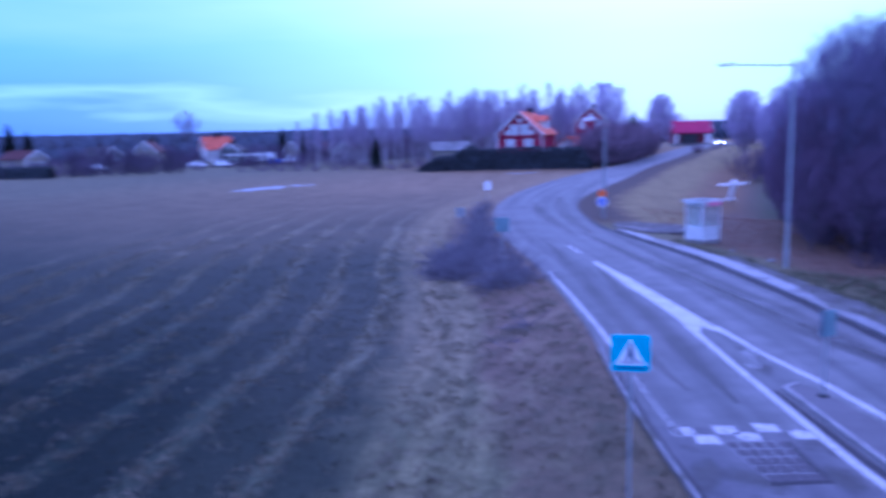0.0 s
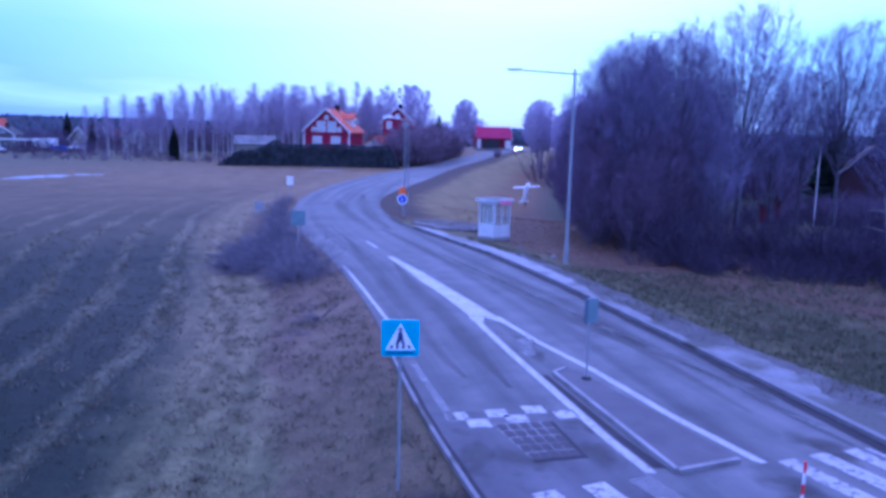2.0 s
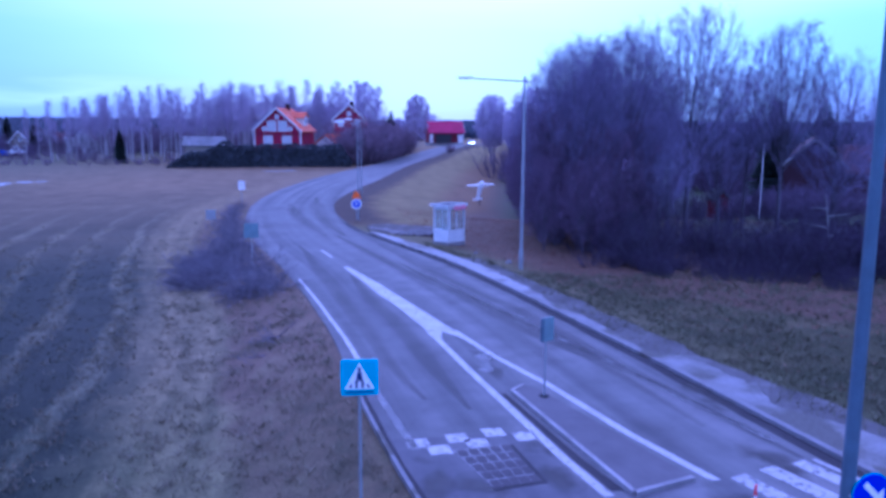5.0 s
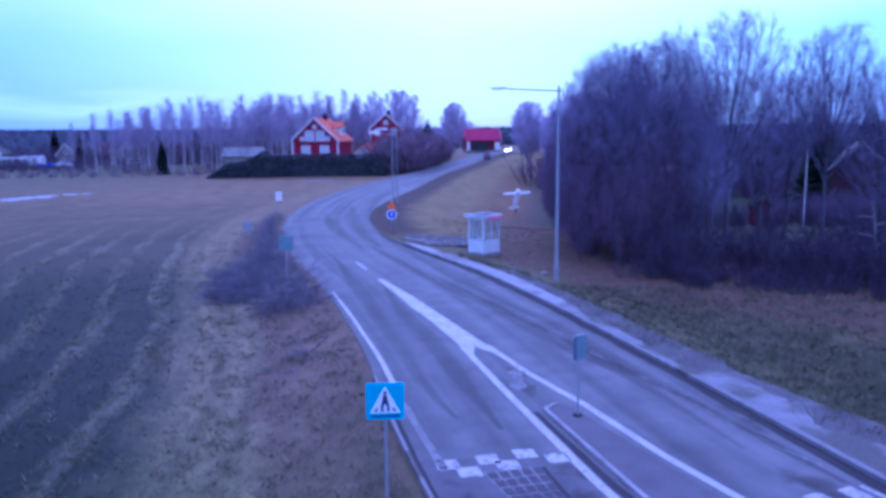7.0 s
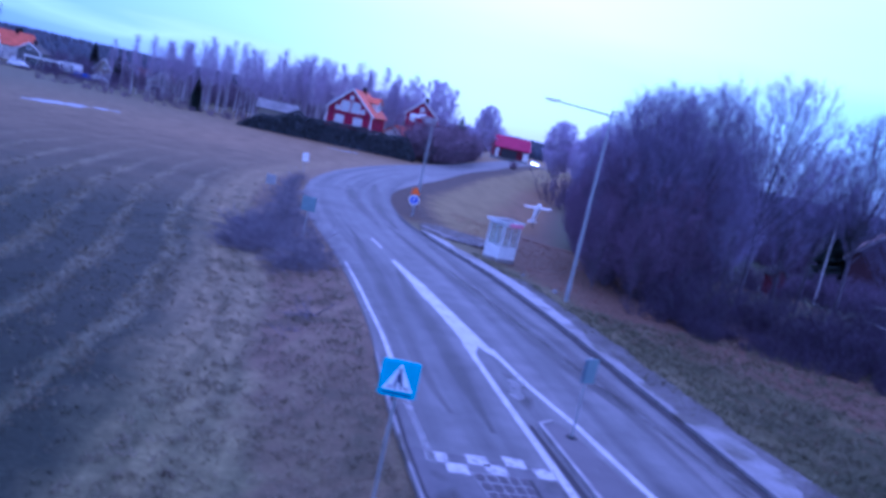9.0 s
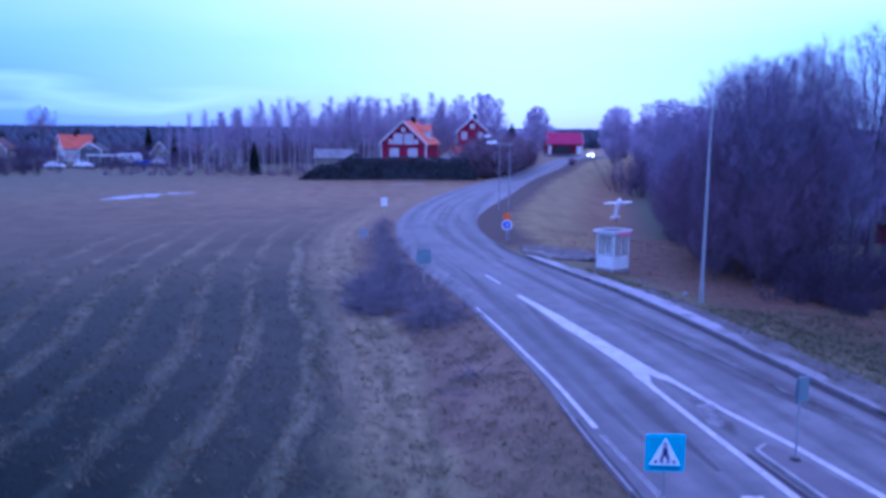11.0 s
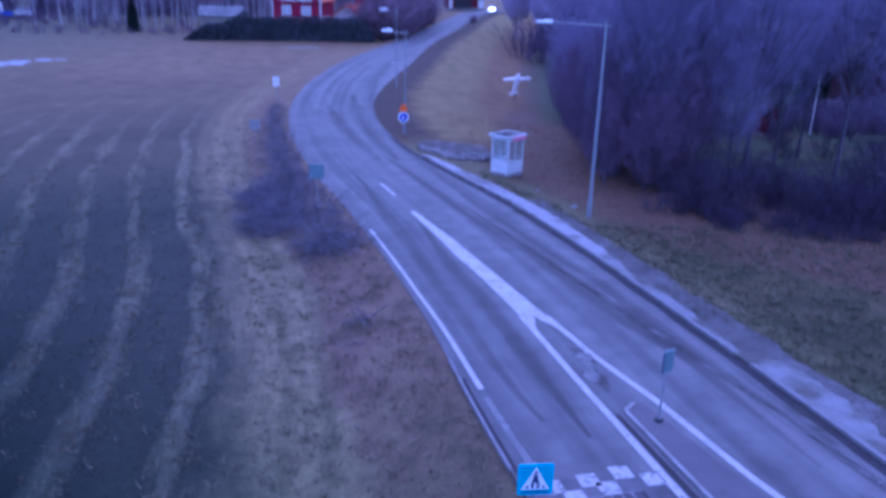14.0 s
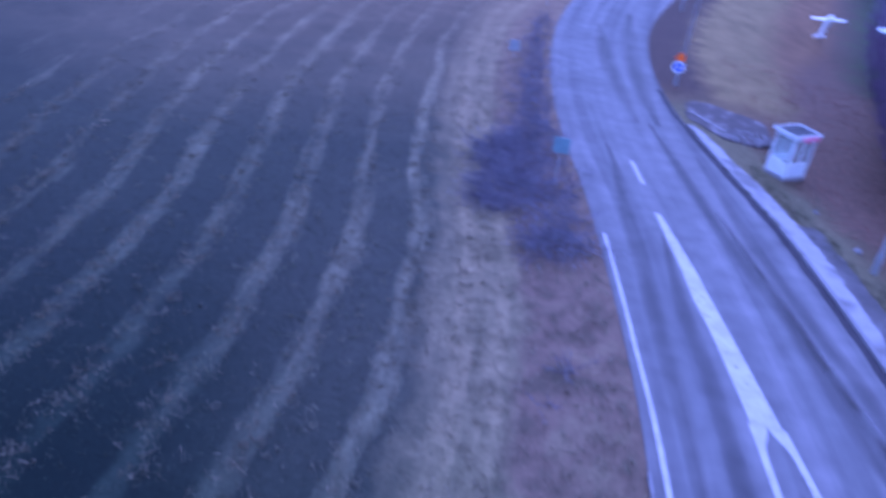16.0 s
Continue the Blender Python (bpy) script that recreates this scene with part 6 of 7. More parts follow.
place(thick, clear_of_meadow(((16.3, 45.6, 0, 0.80), (15.6, 46.4, 1, 0.84), (14.9, 47.4, 1, 0.78), (18.4, 43.6, 1, 0.72), (14.6, 51.5, 1, 0.76), (16.8, 50.0, 0, 0.85), (15.4, 55.5, 0, 0.72), (16.6, 61, 1, 0.70), (18.4, 54.0, 1, 0.8),
              (18.2, 67, 0, 0.68), (20.0, 74, 1, 0.68), (21.8, 82, 0, 0.70), (16.8, 42.2, 1, 0.55), (15.0, 43.8, 0, 0.55), (21.0, 44.6, 0, 0.76)), 3.0), rng)
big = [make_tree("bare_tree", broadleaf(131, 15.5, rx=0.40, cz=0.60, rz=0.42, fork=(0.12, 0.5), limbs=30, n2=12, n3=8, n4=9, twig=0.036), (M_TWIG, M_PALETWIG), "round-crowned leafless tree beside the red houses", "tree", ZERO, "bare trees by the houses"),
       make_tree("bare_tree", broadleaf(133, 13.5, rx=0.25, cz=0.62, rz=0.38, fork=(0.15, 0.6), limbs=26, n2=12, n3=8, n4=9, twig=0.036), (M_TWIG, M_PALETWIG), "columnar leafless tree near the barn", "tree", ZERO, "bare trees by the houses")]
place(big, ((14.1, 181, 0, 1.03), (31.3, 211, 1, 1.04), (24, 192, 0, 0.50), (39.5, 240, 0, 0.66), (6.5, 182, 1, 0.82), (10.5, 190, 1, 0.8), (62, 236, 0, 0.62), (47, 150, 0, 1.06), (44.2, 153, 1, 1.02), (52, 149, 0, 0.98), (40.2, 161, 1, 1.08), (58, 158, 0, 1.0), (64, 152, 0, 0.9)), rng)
make_tree("bare_tree", broadleaf(137, 15.0, rx=0.29, cz=0.76, rz=0.20, fork=(0.35, 0.7), limbs=18, n2=9, n3=6, n4=6, twig=0.018), (M_BARK, M_YARD), "tall round-crowned leafless tree behind the hamlet", "tree", pose(-102.5, 216, ground_z(-102.5, 216) - 0.3), "")
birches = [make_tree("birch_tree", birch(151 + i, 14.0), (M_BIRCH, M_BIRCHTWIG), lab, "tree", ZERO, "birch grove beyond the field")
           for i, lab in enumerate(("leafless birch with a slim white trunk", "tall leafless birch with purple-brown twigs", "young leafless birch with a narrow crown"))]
spots = []
for i in range(185):
    x = -56 + 64 * rng.random() ** 0.75
    back = rng.random()
    spots.append((x, 161 + 36 * back + (3 if x < -30 else 0), rng.randrange(3), rng.uniform(0.76, 1.20) * (0.72 + 0.28 * step((x + 54) / 20))))
place(birches, spots, rng)
spr = [make_tree("spruce_tree", spruce(171 + i, 9.0), (M_BARK, M_NEEDLE), "dark green spruce with drooping boughs", "tree", ZERO, "spruces") for i in range(2)]
place(spr, ((52.4, 78.5, 0, 1.40), (59.0, 79.2, 1, 1.43), (68.0, 98, 0, 1.1), (-34, 158, 1, 0.75), (21.5, 186, 0, 1.1), (9.4, 153, 1, 0.66), (-62, 198, 0, 0.8), (-98, 228, 1, 1.0), (-152, 206, 0, 1.35), (-149, 210, 1, 1.1), (-112, 214, 0, 0.9), (-76, 222, 1, 1.0), (72, 92, 0, 1.2), (-46, 210, 0, 0.8)), rng)
scrub = [make_tree("bare_shrub", shrub(181 + i, hh, ww), (M_BARK, M_SCRUB), lab, "shrub", ZERO, "scrub along the wood")
         for i, (hh, ww, lab) in enumerate(((3.4, 2.6, "tangled leafless shrub at the wood's edge"), (2.4, 2.6, "low dark leafless shrub"), (4.6, 3.2, "tall dense leafless thicket shrub")))]
spots = []
for i in range(160):
    f = rng.random() ** 0.68
    # the front of the scrub runs from the bend to behind the verge; it is low and thin beside the gardens
    ex = 14.9 + 25 * f
    ey = float(np.interp(ex, (13.5, 14.3, 16.4, 18.2, 20.4, 22.5, 24.7, 30, 40), (46.5, 42.5, 40, 37.4, 36.0, 34.6, 33.4, 31.8, 30.4))) + 0.8
    back = rng.random() ** 1.7 * (7 if ex > 20 else 11)
    low = 0.82 + 0.012 * abs(ex - 21)
    spots.append((ex + back * 0.25, ey + back, rng.choice((1, 0, 1)) if ex > 19 or back < 2 else rng.choice((0, 1, 2)), rng.uniform(0.6, 1.1) * low))
for i in range(36):
    yy = 50 + 34 * rng.random()
    spots.append((5.2 + yy * 0.262 + rng.random() ** 1.3 * 8, yy, rng.choice((0, 2, 0)), rng.uniform(0.7, 1.1)))
for i in range(36):
    spots.append((20 + 30 * rng.random(), 44 + 20 * rng.random(), rng.choice((0, 1, 0)), rng.uniform(0.4, 0.8)))
spots += [(-92.0, 142, 2, 1.0), (-89.0, 143.5, 0, 1.1), (-86.5, 146, 2, 0.9), (-84.0, 147, 2, 1.05), (-81.5, 149, 0, 1.2), (-79.0, 150, 2, 1.0), (-76.5, 151, 2, 0.95), (-74.0, 152, 0, 0.9), (-88.0, 158, 2, 1.25), (-82.0, 162, 2, 1.2), (-95.0, 160, 2, 1.2),
          (-101, 156, 0, 1.3), (-74.5, 184, 1, 0.8), (-71.5, 185, 1, 0.7), (-68, 186, 1, 0.8), (-64.5, 183, 1, 0.7), (-78.5, 186, 1, 0.9), (-86, 172, 0, 0.9)]
place(scrub, spots, rng)
EDGE_BUSHES = []
for i in range(60):
    ex = 15.8 + 16 * rng.random()
    ey = float(np.interp(ex, (13.5, 14.3, 16.4, 18.2, 20.4, 22.5, 24.7, 30, 40), (46.5, 42.5, 40, 37.4, 36.0, 34.6, 33.4, 31.8, 30.4))) + 0.6 - 3.2 * rng.random()
    EDGE_BUSHES.append((ex, ey, i % 2, rng.uniform(0.22, 0.50)))
low_scrub = [make_tree("bare_shrub", shrub(187 + i, 2.4, 2.6, stems=14), (M_BARK, M_THICKET), "low reddish leafless bush beside the meadow", "shrub", ZERO, "bushes by the meadow") for i in range(2)]
place(low_scrub, [(2.9 + 0.262 * y + 2.2 * rng.random(), y, k % 2, rng.uniform(0.30, 0.65)) for k, y in enumerate(46 + 1.3 * i for i in range(22))], rng)
edge_scrub = [make_tree("bare_shrub", shrub(196 + i, 2.4, 2.8, stems=14), (M_BARK, M_SCRUB), "low dark leafless bush in front of the wood", "shrub", ZERO, "bushes in front of the wood") for i in range(2)]
place(edge_scrub, EDGE_BUSHES, rng)
yard = [make_tree("bare_shrub", shrub(191 + i, 4.2, 3.8, stems=18, r=0.03), (M_BARK, M_YARD), "large purple-brown leafless garden shrub", "shrub", ZERO, "shrubs by the houses") for i in range(2)]
spots = [(9.0 + 13 * rng.random(), 139 + 25 * rng.random(), rng.randrange(2), rng.uniform(1.0, 1.75)) for i in range(46)]
spots = [(min(x, left_x(y) - 2.5), y, k, s) for x, y, k, s in spots]
spots += [(min(18 + 12 * rng.random(), 23), 168 + 26 * rng.random(), rng.randrange(2), rng.uniform(0.8, 1.2)) for i in range(16)]
spots += [(34.5, 176, 0, 0.42), (33.6, 174, 1, 0.36)]
place(yard, spots, rng)


def far_scrub():
    """Thickets round the hamlet and under the birches, too many and far to tell apart."""
    rng = random.Random(33)
    base = []
    for i in range(3):
        st, tw = shrub(201 + i, 4.0, 4.0, stems=12, n2=7, n3=6, r=0.022)
        st.add(tw.v, tw.f)
        base.append((np.array(st.v), st.f))
    spots = [(-130 + 140 * rng.random(), 158 + 30 * rng.random(), rng.uniform(0.25, 0.65)) for i in range(90)]
    spots += [(-140 + 130 * rng.random(), 196 + 40 * rng.random(), rng.uniform(0.8, 1.35)) for i in range(110)]
    spots += [(-62 + 74 * rng.random(), 194 + 40 * rng.random(), rng.uniform(1.0, 1.7)) for i in range(170)]
    spots += [(4.5 + 0.27 * y + 14 * rng.random(), y, rng.uniform(0.8, 1.4)) for y in (62 + 0.55 * i for i in range(36))]
    spots += [(34 + 66 * rng.random(), 96 + 34 * rng.random(), rng.uniform(0.9, 1.7)) for i in range(150)]
    spots += [(43 + 24 * rng.random(), 64 + 7 * rng.random(), rng.uniform(0.45, 0.8)) for i in range(50)]
    spots += [(33 + 26 * rng.random(), 56 + 10 * rng.random(), rng.uniform(0.3, 0.7)) for i in range(60)]
    spots += [(-62 + 52 * rng.random(), 149 + 10 * rng.random(), rng.uniform(0.14, 0.36)) for i in range(90)]
    spots += [(-112 + 34 * u + 3 * rng.random(), 140 + 34 * u * u + 5 * rng.random(), rng.uniform(0.30, 0.55)) for u in (i / 84 for i in range(70))]
    spots += [(-90 + 52 * rng.random(), 170 + 18 * rng.random(), rng.uniform(0.14, 0.30)) for i in range(120)]
    spots += [(-135 + 80 * rng.random(), 176 + 24 * rng.random(), rng.uniform(0.4, 0.8)) for i in range(90)]
    spots += [(30 + 30 * rng.random() + 0.3 * i, 100 + 60 * rng.random(), rng.uniform(1.1, 1.7)) for i in range(110)]
    spots = [p for p in spots if not (49 < p[0] < 75 and 70 < p[1] < 95) and p[0] - right_x(p[1]) > (9 if p[1] < 66 else 15) or p[0] < left_x(p[1]) - 6]
    g, west = Geo(), Geo()
    for x, y, s in spots:
        v, f = base[rng.randrange(3)]
        a = rng.uniform(0, 6.28)
        c, sn = math.cos(a) * s, math.sin(a) * s
        gz = ground_z(x, y)
        (west if -58 < x < 20 else g).add([(x + c * px - sn * py, y + sn * px + c * py, gz + s * pz) for px, py, pz in v.tolist()], f)
    tagged(part("far_scrub", west, M_GROVE), "brown-purple undergrowth beneath the birches", "scrub", kind="stuff")
    tagged(part("far_scrub", g, M_FARSCRUB), "purple-brown leafless thickets round the hamlet", "scrub", kind="stuff")


far_scrub()


def dead_tree():
    rng = random.Random(37)
    e = thing("dead_tree", pose(28.7, 36.5, ground_z(28.7, 36.5), 0, 0, 0), "pale barkless dead tree leaning in the scrub", "tree")
    tr = Geo()
    tp_, _ = limb(rng, tr, Vector((0, 0, -0.2)), Vector((-0.05, 0, 1)), 4.2, 0.07, 0.02, 0.06, 0.0, 7, 6)
    part("trunk", tr, M_DEADWOOD, e, smooth=True)
    for f_, a in ((0.3, 200), (0.42, 20), (0.55, 170), (0.7, 330), (0.8, 190)):
        b = Geo()
        limb(rng, b, at_(tp_, f_), Vector((math.cos(radians(a)), math.sin(radians(a)), 0.25)), 1.9 * (1.1 - 0.6 * f_), 0.035, 0.01, 0.12, 0.0, 5, 4)
        part("branch", b, M_DEADWOOD, e, smooth=True)
    lg = Geo()
    limb(rng, lg, Vector((-3.2, -0.6, 0.35)), Vector((1, 0.1, 0.18)), 3.6, 0.06, 0.03, 0.05, 0.0, 6, 5)
    part("fallen_limb", lg, M_DEADWOOD, e, smooth=True)


dead_tree()


# ---- hedge, brushwood, grass ----
def hedge():
    rng = random.Random(41)
    e = thing("hedge", pose(0, 0, 0), "dense dark evergreen hedge in front of the red house", "hedge")
    core, leaves, = Geo(), Geo()
    cols = []
    n = 46
    for i in range(n + 1):
        u = i / n
        x, y = -22.5 + 31.5 * u, 140.5 - 2.5 * u
        h = (2.1 + 1.5 * step(u * 2.2)) * (1 + 0.16 * noise.noise((x * 0.45, 0, 1)) + 0.07 * noise.noise((x * 1.9, 3, 1))) * step(u * 7 + 0.15) * step((1 - u) * 9 + 0.35) + 1.1 * math.exp(-((u - 0.31) / 0.035) ** 2)
        cols.append((x, y, h))
    for x, y, h in cols:
        gz = ground_z(x, y) - 0.2
        for dy, dz in ((-1.1, 0.0), (-1.0, 0.75), (-0.5, 0.97), (0.5, 0.97), (1.0, 0.75), (1.1, 0.0)):
            core.v.append((x, y + dy * 0.85, gz + 0.2 * dz + h * 0.94 * dz))
    for i in range(n):
        for k in range(5):
            q = i * 6 + k
            core.f.append((q, q + 6, q + 7, q + 1))
    part("inner_growth", core, M_HEDGE, e)
    for _ in range(9000):
        i = rng.randrange(n)
        u = rng.random()
        x, y, h = (cols[i][k] + (cols[i + 1][k] - cols[i][k]) * u for k in range(3))
        gz = ground_z(x, y)
        if rng.random() < 0.7:
            p = Vector((x, y - 1.0 + rng.gauss(0, 0.12), gz + h * rng.random()))
        else:
            p = Vector((x, y + rng.uniform(-0.9, 0.9), gz + h + abs(rng.gauss(0, 0.12))))
        s = rng.uniform(0.10, 0.26)
        a = Vector((rng.gauss(0, 1), rng.gauss(0, 1), rng.gauss(0, 1))).normalized() * s
        b = Vector((rng.gauss(0, 1), rng.gauss(0, 1), rng.gauss(0, 1))).normalized() * s
        leaves.add([tuple(p - a), tuple(p + b), tuple(p + a), tuple(p - b)], [(0, 1, 2, 3)])
    part("foliage", leaves, M_HEDGE, e)


hedge()


def garden_hedge():
    """Low clipped hedge that closes the gardens towards the field."""
    rng = random.Random(47)
    e = thing("hedge", pose(0, 0, 0), "low dark clipped hedge between gardens and field", "hedge")
    core, leaves = Geo(), Geo()
    n, prof = 30, ((-0.9, 0.0), (-0.85, 0.8), (-0.4, 1.0), (0.4, 1.0), (0.85, 0.8), (0.9, 0.0))

    def at(u):
        return -118 + 23 * u, 140 + 1.5 * math.sin(3 * u), 2.1 * (1 + 0.15 * noise.noise((u * 14, 0, 7)))

    for i in range(n + 1):
        x, y, h = at(i / n)
        core.v.extend((x, y + dy, ground_z(x, y) - 0.2 + (h + 0.2) * dz) for dy, dz in prof)
    for i in range(n):
        core.f.extend((i * 6 + k, i * 6 + k + 6, i * 6 + k + 7, i * 6 + k + 1) for k in range(5))
    part("inner_growth", core, M_HEDGE, e)
    for _ in range(2600):
        x, y, h = at(rng.random())
        p = Vector((x, y - 0.9 + rng.gauss(0, 0.12), ground_z(x, y) + h * rng.random())) if rng.random() < 0.6 else Vector((x, y + rng.uniform(-0.8, 0.8), ground_z(x, y) + h + abs(rng.gauss(0, 0.1))))
        a, b = (Vector((rng.gauss(0, 1), rng.gauss(0, 1), rng.gauss(0, 1))).normalized() * rng.uniform(0.12, 0.26) for _ in range(2))
        leaves.add([tuple(p - a), tuple(p + b), tuple(p + a), tuple(p - b)], [(0, 1, 2, 3)])
    part("foliage", leaves, M_HEDGE, e)


garden_hedge()


def brushwood():
    rng = random.Random(51)
    e = thing("brushwood", pose(0, 0, 0), "sprawling heap of cut grey-purple brushwood beside the road", "brushwood")
    sticks, twigs = Geo(), Geo()
    heaps = ((-4.7, 43.6, 1.3, 2.4, 0.95, 1.3), (-3.3, 45.2, 1.6, 3.2, 0.8, 0.75), (-3.9, 39.8, 1.5, 2.2, 0.85, 1.3), (-2.2, 41.0, 1.5, 2.8, 0.6, 0.45), (-1.5, 37.2, 1.5, 2.2, 0.7, 0.5), (-1.1, 34.4, 1.4, 1.1, 0.75, 1.5), (-4.6, 38.0, 0.8, 0.9, 0.5, 0.9),
             (-3.7, 50.8, 1.0, 3.6, 0.75, 0.6), (-4.4, 57.0, 0.8, 3.8, 0.65, 0.55), (-4.8, 63.5, 0.7, 4.0, 0.5, 0.5), (-4.9, 69.5, 0.6, 3.2, 0.4, 0.45), (-0.36, 26.7, 0.35, 0.25, 0.3, 2.0), (-0.9, 24.9, 0.25, 0.2, 0.2, 2.0))
    total = sum(a * b for _, _, a, b, _, _ in heaps)
    for hx, hy, wx, wy, hh, dense in heaps:
        for _ in range(int(3600 * dense * wx * wy / total)):
            a, r = rng.uniform(0, 6.28), math.sqrt(rng.random())
            x, y = hx + wx * r * math.cos(a), hy + wy * r * math.sin(a)
            if x > left_x(y) - 0.35:
                continue
            z = ground_z(x, y) + 0.55 * hh * (1 - 0.75 * r * r) * rng.random()
            d = Vector((rng.gauss(-0.25, 0.8), rng.gauss(-0.15, 0.8), rng.gauss(0.18, 0.3))).normalized()
            ln = rng.uniform(0.5, 1.5) * min(1.0, 0.2 + wx)
            p = Vector((x, y, z))
            thick = rng.random() < 0.06
            (sticks if thick else twigs).spike(p, p + d * ln * (1.4 if thick else 1), 0.032 if thick else 0.013)
            for q in range(6):
                t0 = p + d * ln * rng.uniform(0.2, 1)
                twigs.spike(t0, t0 + rdir(rng, d, 0.9) * ln * rng.uniform(0.25, 0.55), 0.009)
    for ob in (part("branchwood", sticks, M_BARK, e), part("tangle", twigs, M_BRUSH, e)):
        ob["kind"] = "stuff"


brushwood()


def blades(name, label, category, count, area, mat, size, seed, keep, clump=14):
    """Loose blades strewn over a stretch of ground: one mesh."""
    rg = np.random.default_rng(seed)
    (x0, x1), (y0, y1) = area
    pts = []
    while len(pts) < count:
        x, y = rg.uniform(x0, x1), rg.uniform(y0, y1)
        if keep(x, y, rg.random()):
            r = rg.uniform(0.04, 0.20)
            for dx, dy in rg.normal(0, r, (clump, 2)):
                pts.append((x + dx, y + dy, ground_z(x + dx, y + dy)))
    p = np.array(pts)
    n = len(p)
    a = rg.uniform(0, 2 * np.pi, n)
    ln = rg.uniform(size[0], size[1], n)
    w = rg.uniform(size[2], size[3], n)
    lean = rg.uniform(0.25, 1.0, n) * ln
    b = rg.uniform(0, 2 * np.pi, n)
    v = np.empty((n, 3, 3))
    v[:, 0] = p + np.stack([-np.sin(a) * w, np.cos(a) * w, np.full(n, -0.02)], 1)
    v[:, 1] = p + np.stack([np.sin(a) * w, -np.cos(a) * w, np.full(n, -0.02)], 1)
    v[:, 2] = p + np.stack([np.cos(b) * lean, np.sin(b) * lean, ln * rg.uniform(0.25, 0.9, n)], 1)
    me = bpy.data.meshes.new(name)
    me.vertices.add(3 * n)
    me.vertices.foreach_set("co", v.ravel())
    me.loops.add(3 * n)
    me.loops.foreach_set("vertex_index", np.arange(3 * n))
    me.polygons.add(n)
    me.polygons.foreach_set("loop_start", np.arange(0, 3 * n, 3))
    me.update(calc_edges=True)
    me.materials.append(mat)
    tagged(new(name, me), label, category, kind="stuff")


def swath_at(x, y):
    s = x - swath_bend(y) + 6.58
    return math.sin(2 * math.pi * s / 2.72)


def on_left(x, y, u):
    d = left_x(y) - x
    if d < 0.3:
        return False
    near = 1.0 - 0.95 * step((y - 24) / 42)
    if d < 6:
        return u < near * (0.9 if noise.noise((x * 0.6, y * 0.6, 0)) > -0.1 else 0.4)
    return u < near * (0.8 if swath_at(x, y) > 0.35 else 0.06)


blades("dry_grass", "dry straw-coloured grass stubble on the field", "grass", 74000, ((-30, 3), (9, 66)), M_STRAW, (0.07, 0.28, 0.008, 0.020), 1, on_left)
blades("green_grass", "dull green winter grass on the verge", "grass", 26000, ((-30, 3), (9, 58)), M_DARKBLADE, (0.06, 0.20, 0.010, 0.026), 2, lambda x, y, u: left_x(y) - x > 0.2 and u < (0.6 if left_x(y) - x > 6.5 else 0.02) * step((58 - y) / 34), clump=4)


def on_right(x, y, u):
    d = x - right_x(y) - 0.3 - float(np.interp(y, WALK_Y, WALK_W))
    if y > 36:
        return 0.05 < d < 1.0
    return d > 0.05 and u < (1.0 if d < 7 else 0.5)


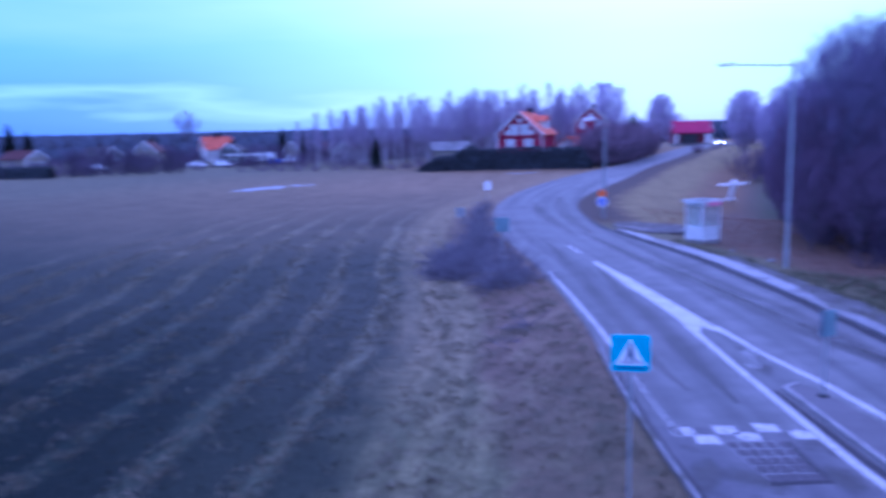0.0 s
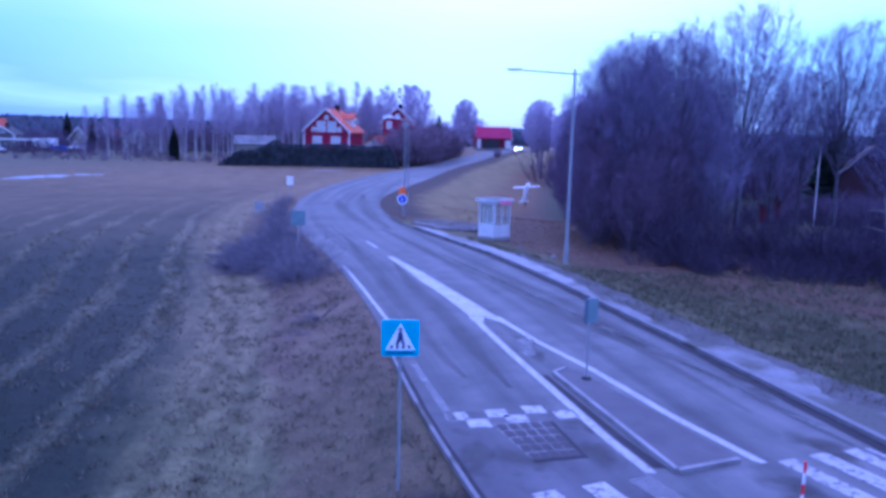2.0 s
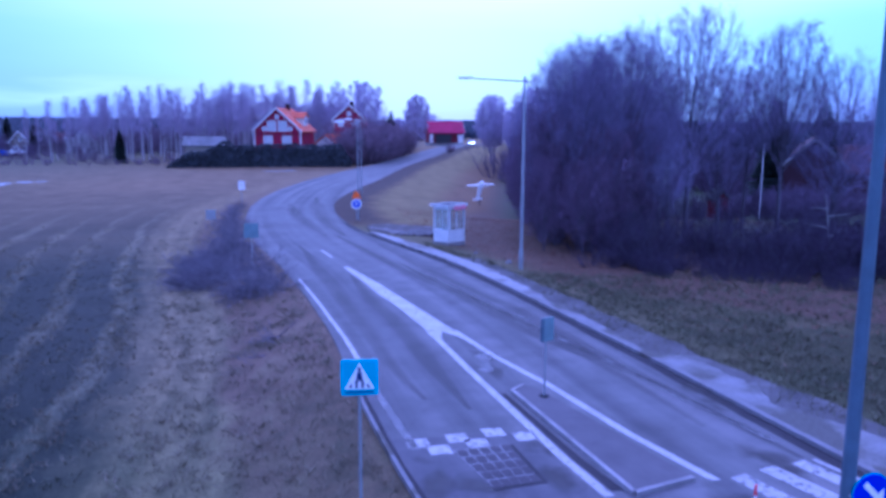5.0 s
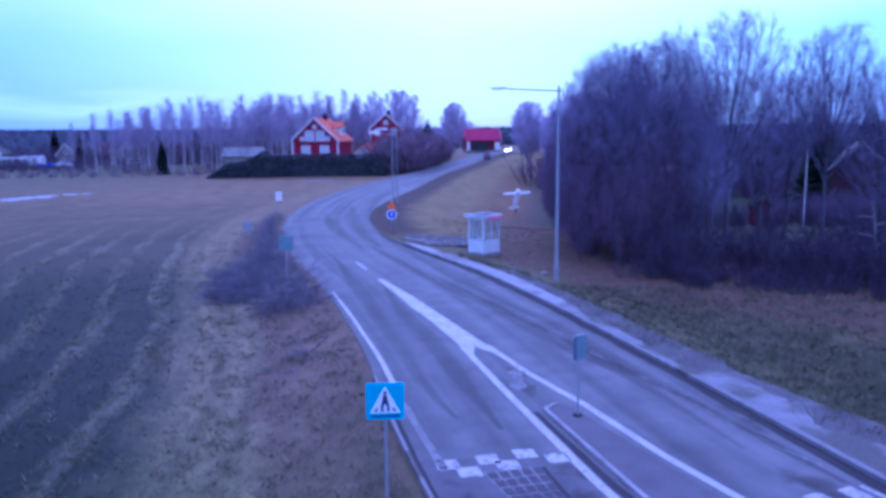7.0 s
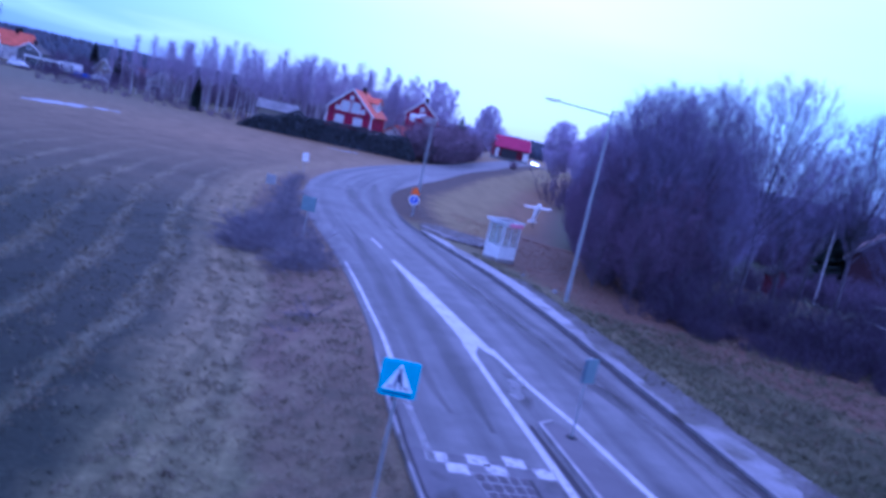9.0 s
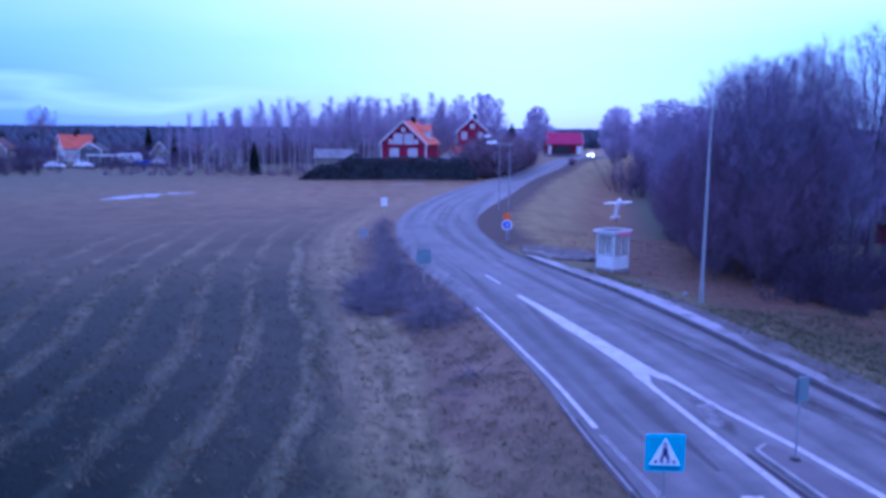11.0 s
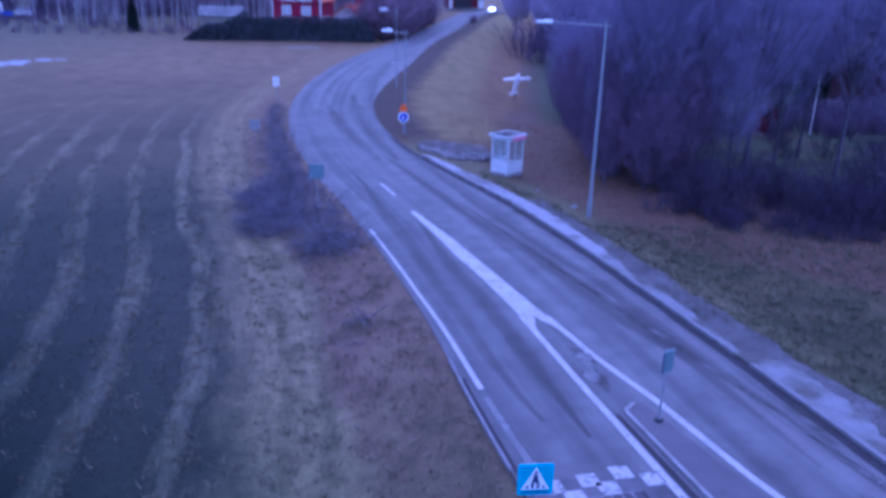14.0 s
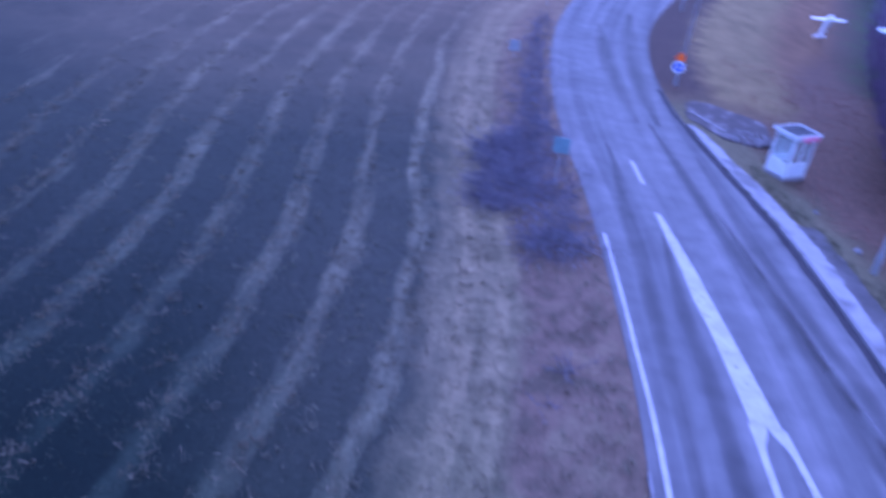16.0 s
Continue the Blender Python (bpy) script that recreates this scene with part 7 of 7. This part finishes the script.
blades("green_grass", "dull green grass beside the footpath", "grass", 60000, ((8, 34), (9, 58)), M_GREENBLADE, (0.08, 0.34, 0.009, 0.024), 3, on_right)
blades("dry_grass", "dry grass at the wood's edge", "grass", 16000, ((8, 34), (9, 62)), M_STRAW, (0.08, 0.38, 0.008, 0.018), 4, on_right)
blades("fallen_leaves", "brown fallen leaves under the trees", "leaves", 26000, ((9, 38), (14, 70)), M_LEAF, (0.05, 0.13, 0.03, 0.06), 5, lambda x, y, u: x - right_x(y) > (3.0 if y > 30 else 3.6) and u < (1.0 if y > 31 else 0.35), clump=3)
rngs = random.Random(61)
for sx, sy, s in ((9.0, 50.2, 0.22), (8.2, 50.6, 0.18), (11.4, 38.6, 0.16), (10.4, 42.0, 0.12), (7.7, 50.0, 0.2)):
    sg = Geo()
    sg.tube([(0, 0, -0.5 * s), (0.1 * s, 0, 0.1 * s), (0, 0.1 * s, 0.7 * s), (0, 0, 0.95 * s)], [0.9 * s, 1.1 * s, 0.7 * s, 0.2 * s], 7)
    st = part("stone", sg, M_STONE, smooth=True)
    st.matrix_world = pose(sx, sy, ground_z(sx, sy) + 0.03, 0, 0, rngs.uniform(0, 360))
    tagged(st, "small grey stone lying by the verge", "stone", "loose stones")


# ---- distance ----
def far_forest():
    rg = random.Random(71)
    g = Geo()
    for i in range(15000):
        az = radians(rg.uniform(-62, 75))
        layer = rg.random()
        d = (330 if az > -0.12 else 262) + 1500 * layer ** 1.5
        x, y = d * math.sin(az), d * math.cos(az)
        if abs(math.degrees(az) - 13) < 5 and d < 420:
            continue
        h = rg.uniform(6.0, 8.0) * (1 + 1.0 * layer) * (1.0 if d > 330 else 0.8)
        w = h * rg.uniform(0.22, 0.48)
        z = -1.5 + 9 * layer
        a0 = rg.uniform(0, 6.28)
        ring = [(x + w * 0.5 * math.cos(a0 + k * 1.2566), y + w * 0.5 * math.sin(a0 + k * 1.2566)) for k in range(5)]
        mid = [(x + w * math.cos(a0 + k * 1.2566), y + w * math.sin(a0 + k * 1.2566)) for k in range(5)]
        g.add([(px, py, z - 3) for px, py in ring] + [(px, py, z + h * rg.uniform(0.35, 0.6)) for px, py in mid] + [(x, y, z + h)],
              [(k, (k + 1) % 5, 5 + (k + 1) % 5, 5 + k) for k in range(5)] + [(5 + k, 5 + (k + 1) % 5, 10) for k in range(5)])
    tagged(part("far_forest", g, M_FOREST, smooth=True), "dark distant forest along the horizon", "forest", kind="stuff")
    # low wooded ridge that closes the view
    r = Geo()
    n = 150
    for i in range(n + 1):
        az = radians(-80 + 180 * i / n)
        top = 19 + 5 * noise.noise((i * 0.11, 0, 0)) + 1.6 * noise.noise((i * 0.9, 4, 0))
        for dd, z in ((1900, -4), (2050, top * 0.7), (2300, top), (2700, -4)):
            r.v.append((dd * math.sin(az), dd * math.cos(az), z))
    for i in range(n):
        for k in range(3):
            q = i * 4 + k
            r.f.append((q, q + 4, q + 5, q + 1))
    tagged(part("backdrop_ridge", r, M_FOREST, smooth=True), "low wooded ridge on the horizon", "ridge", kind="structure")


far_forest()
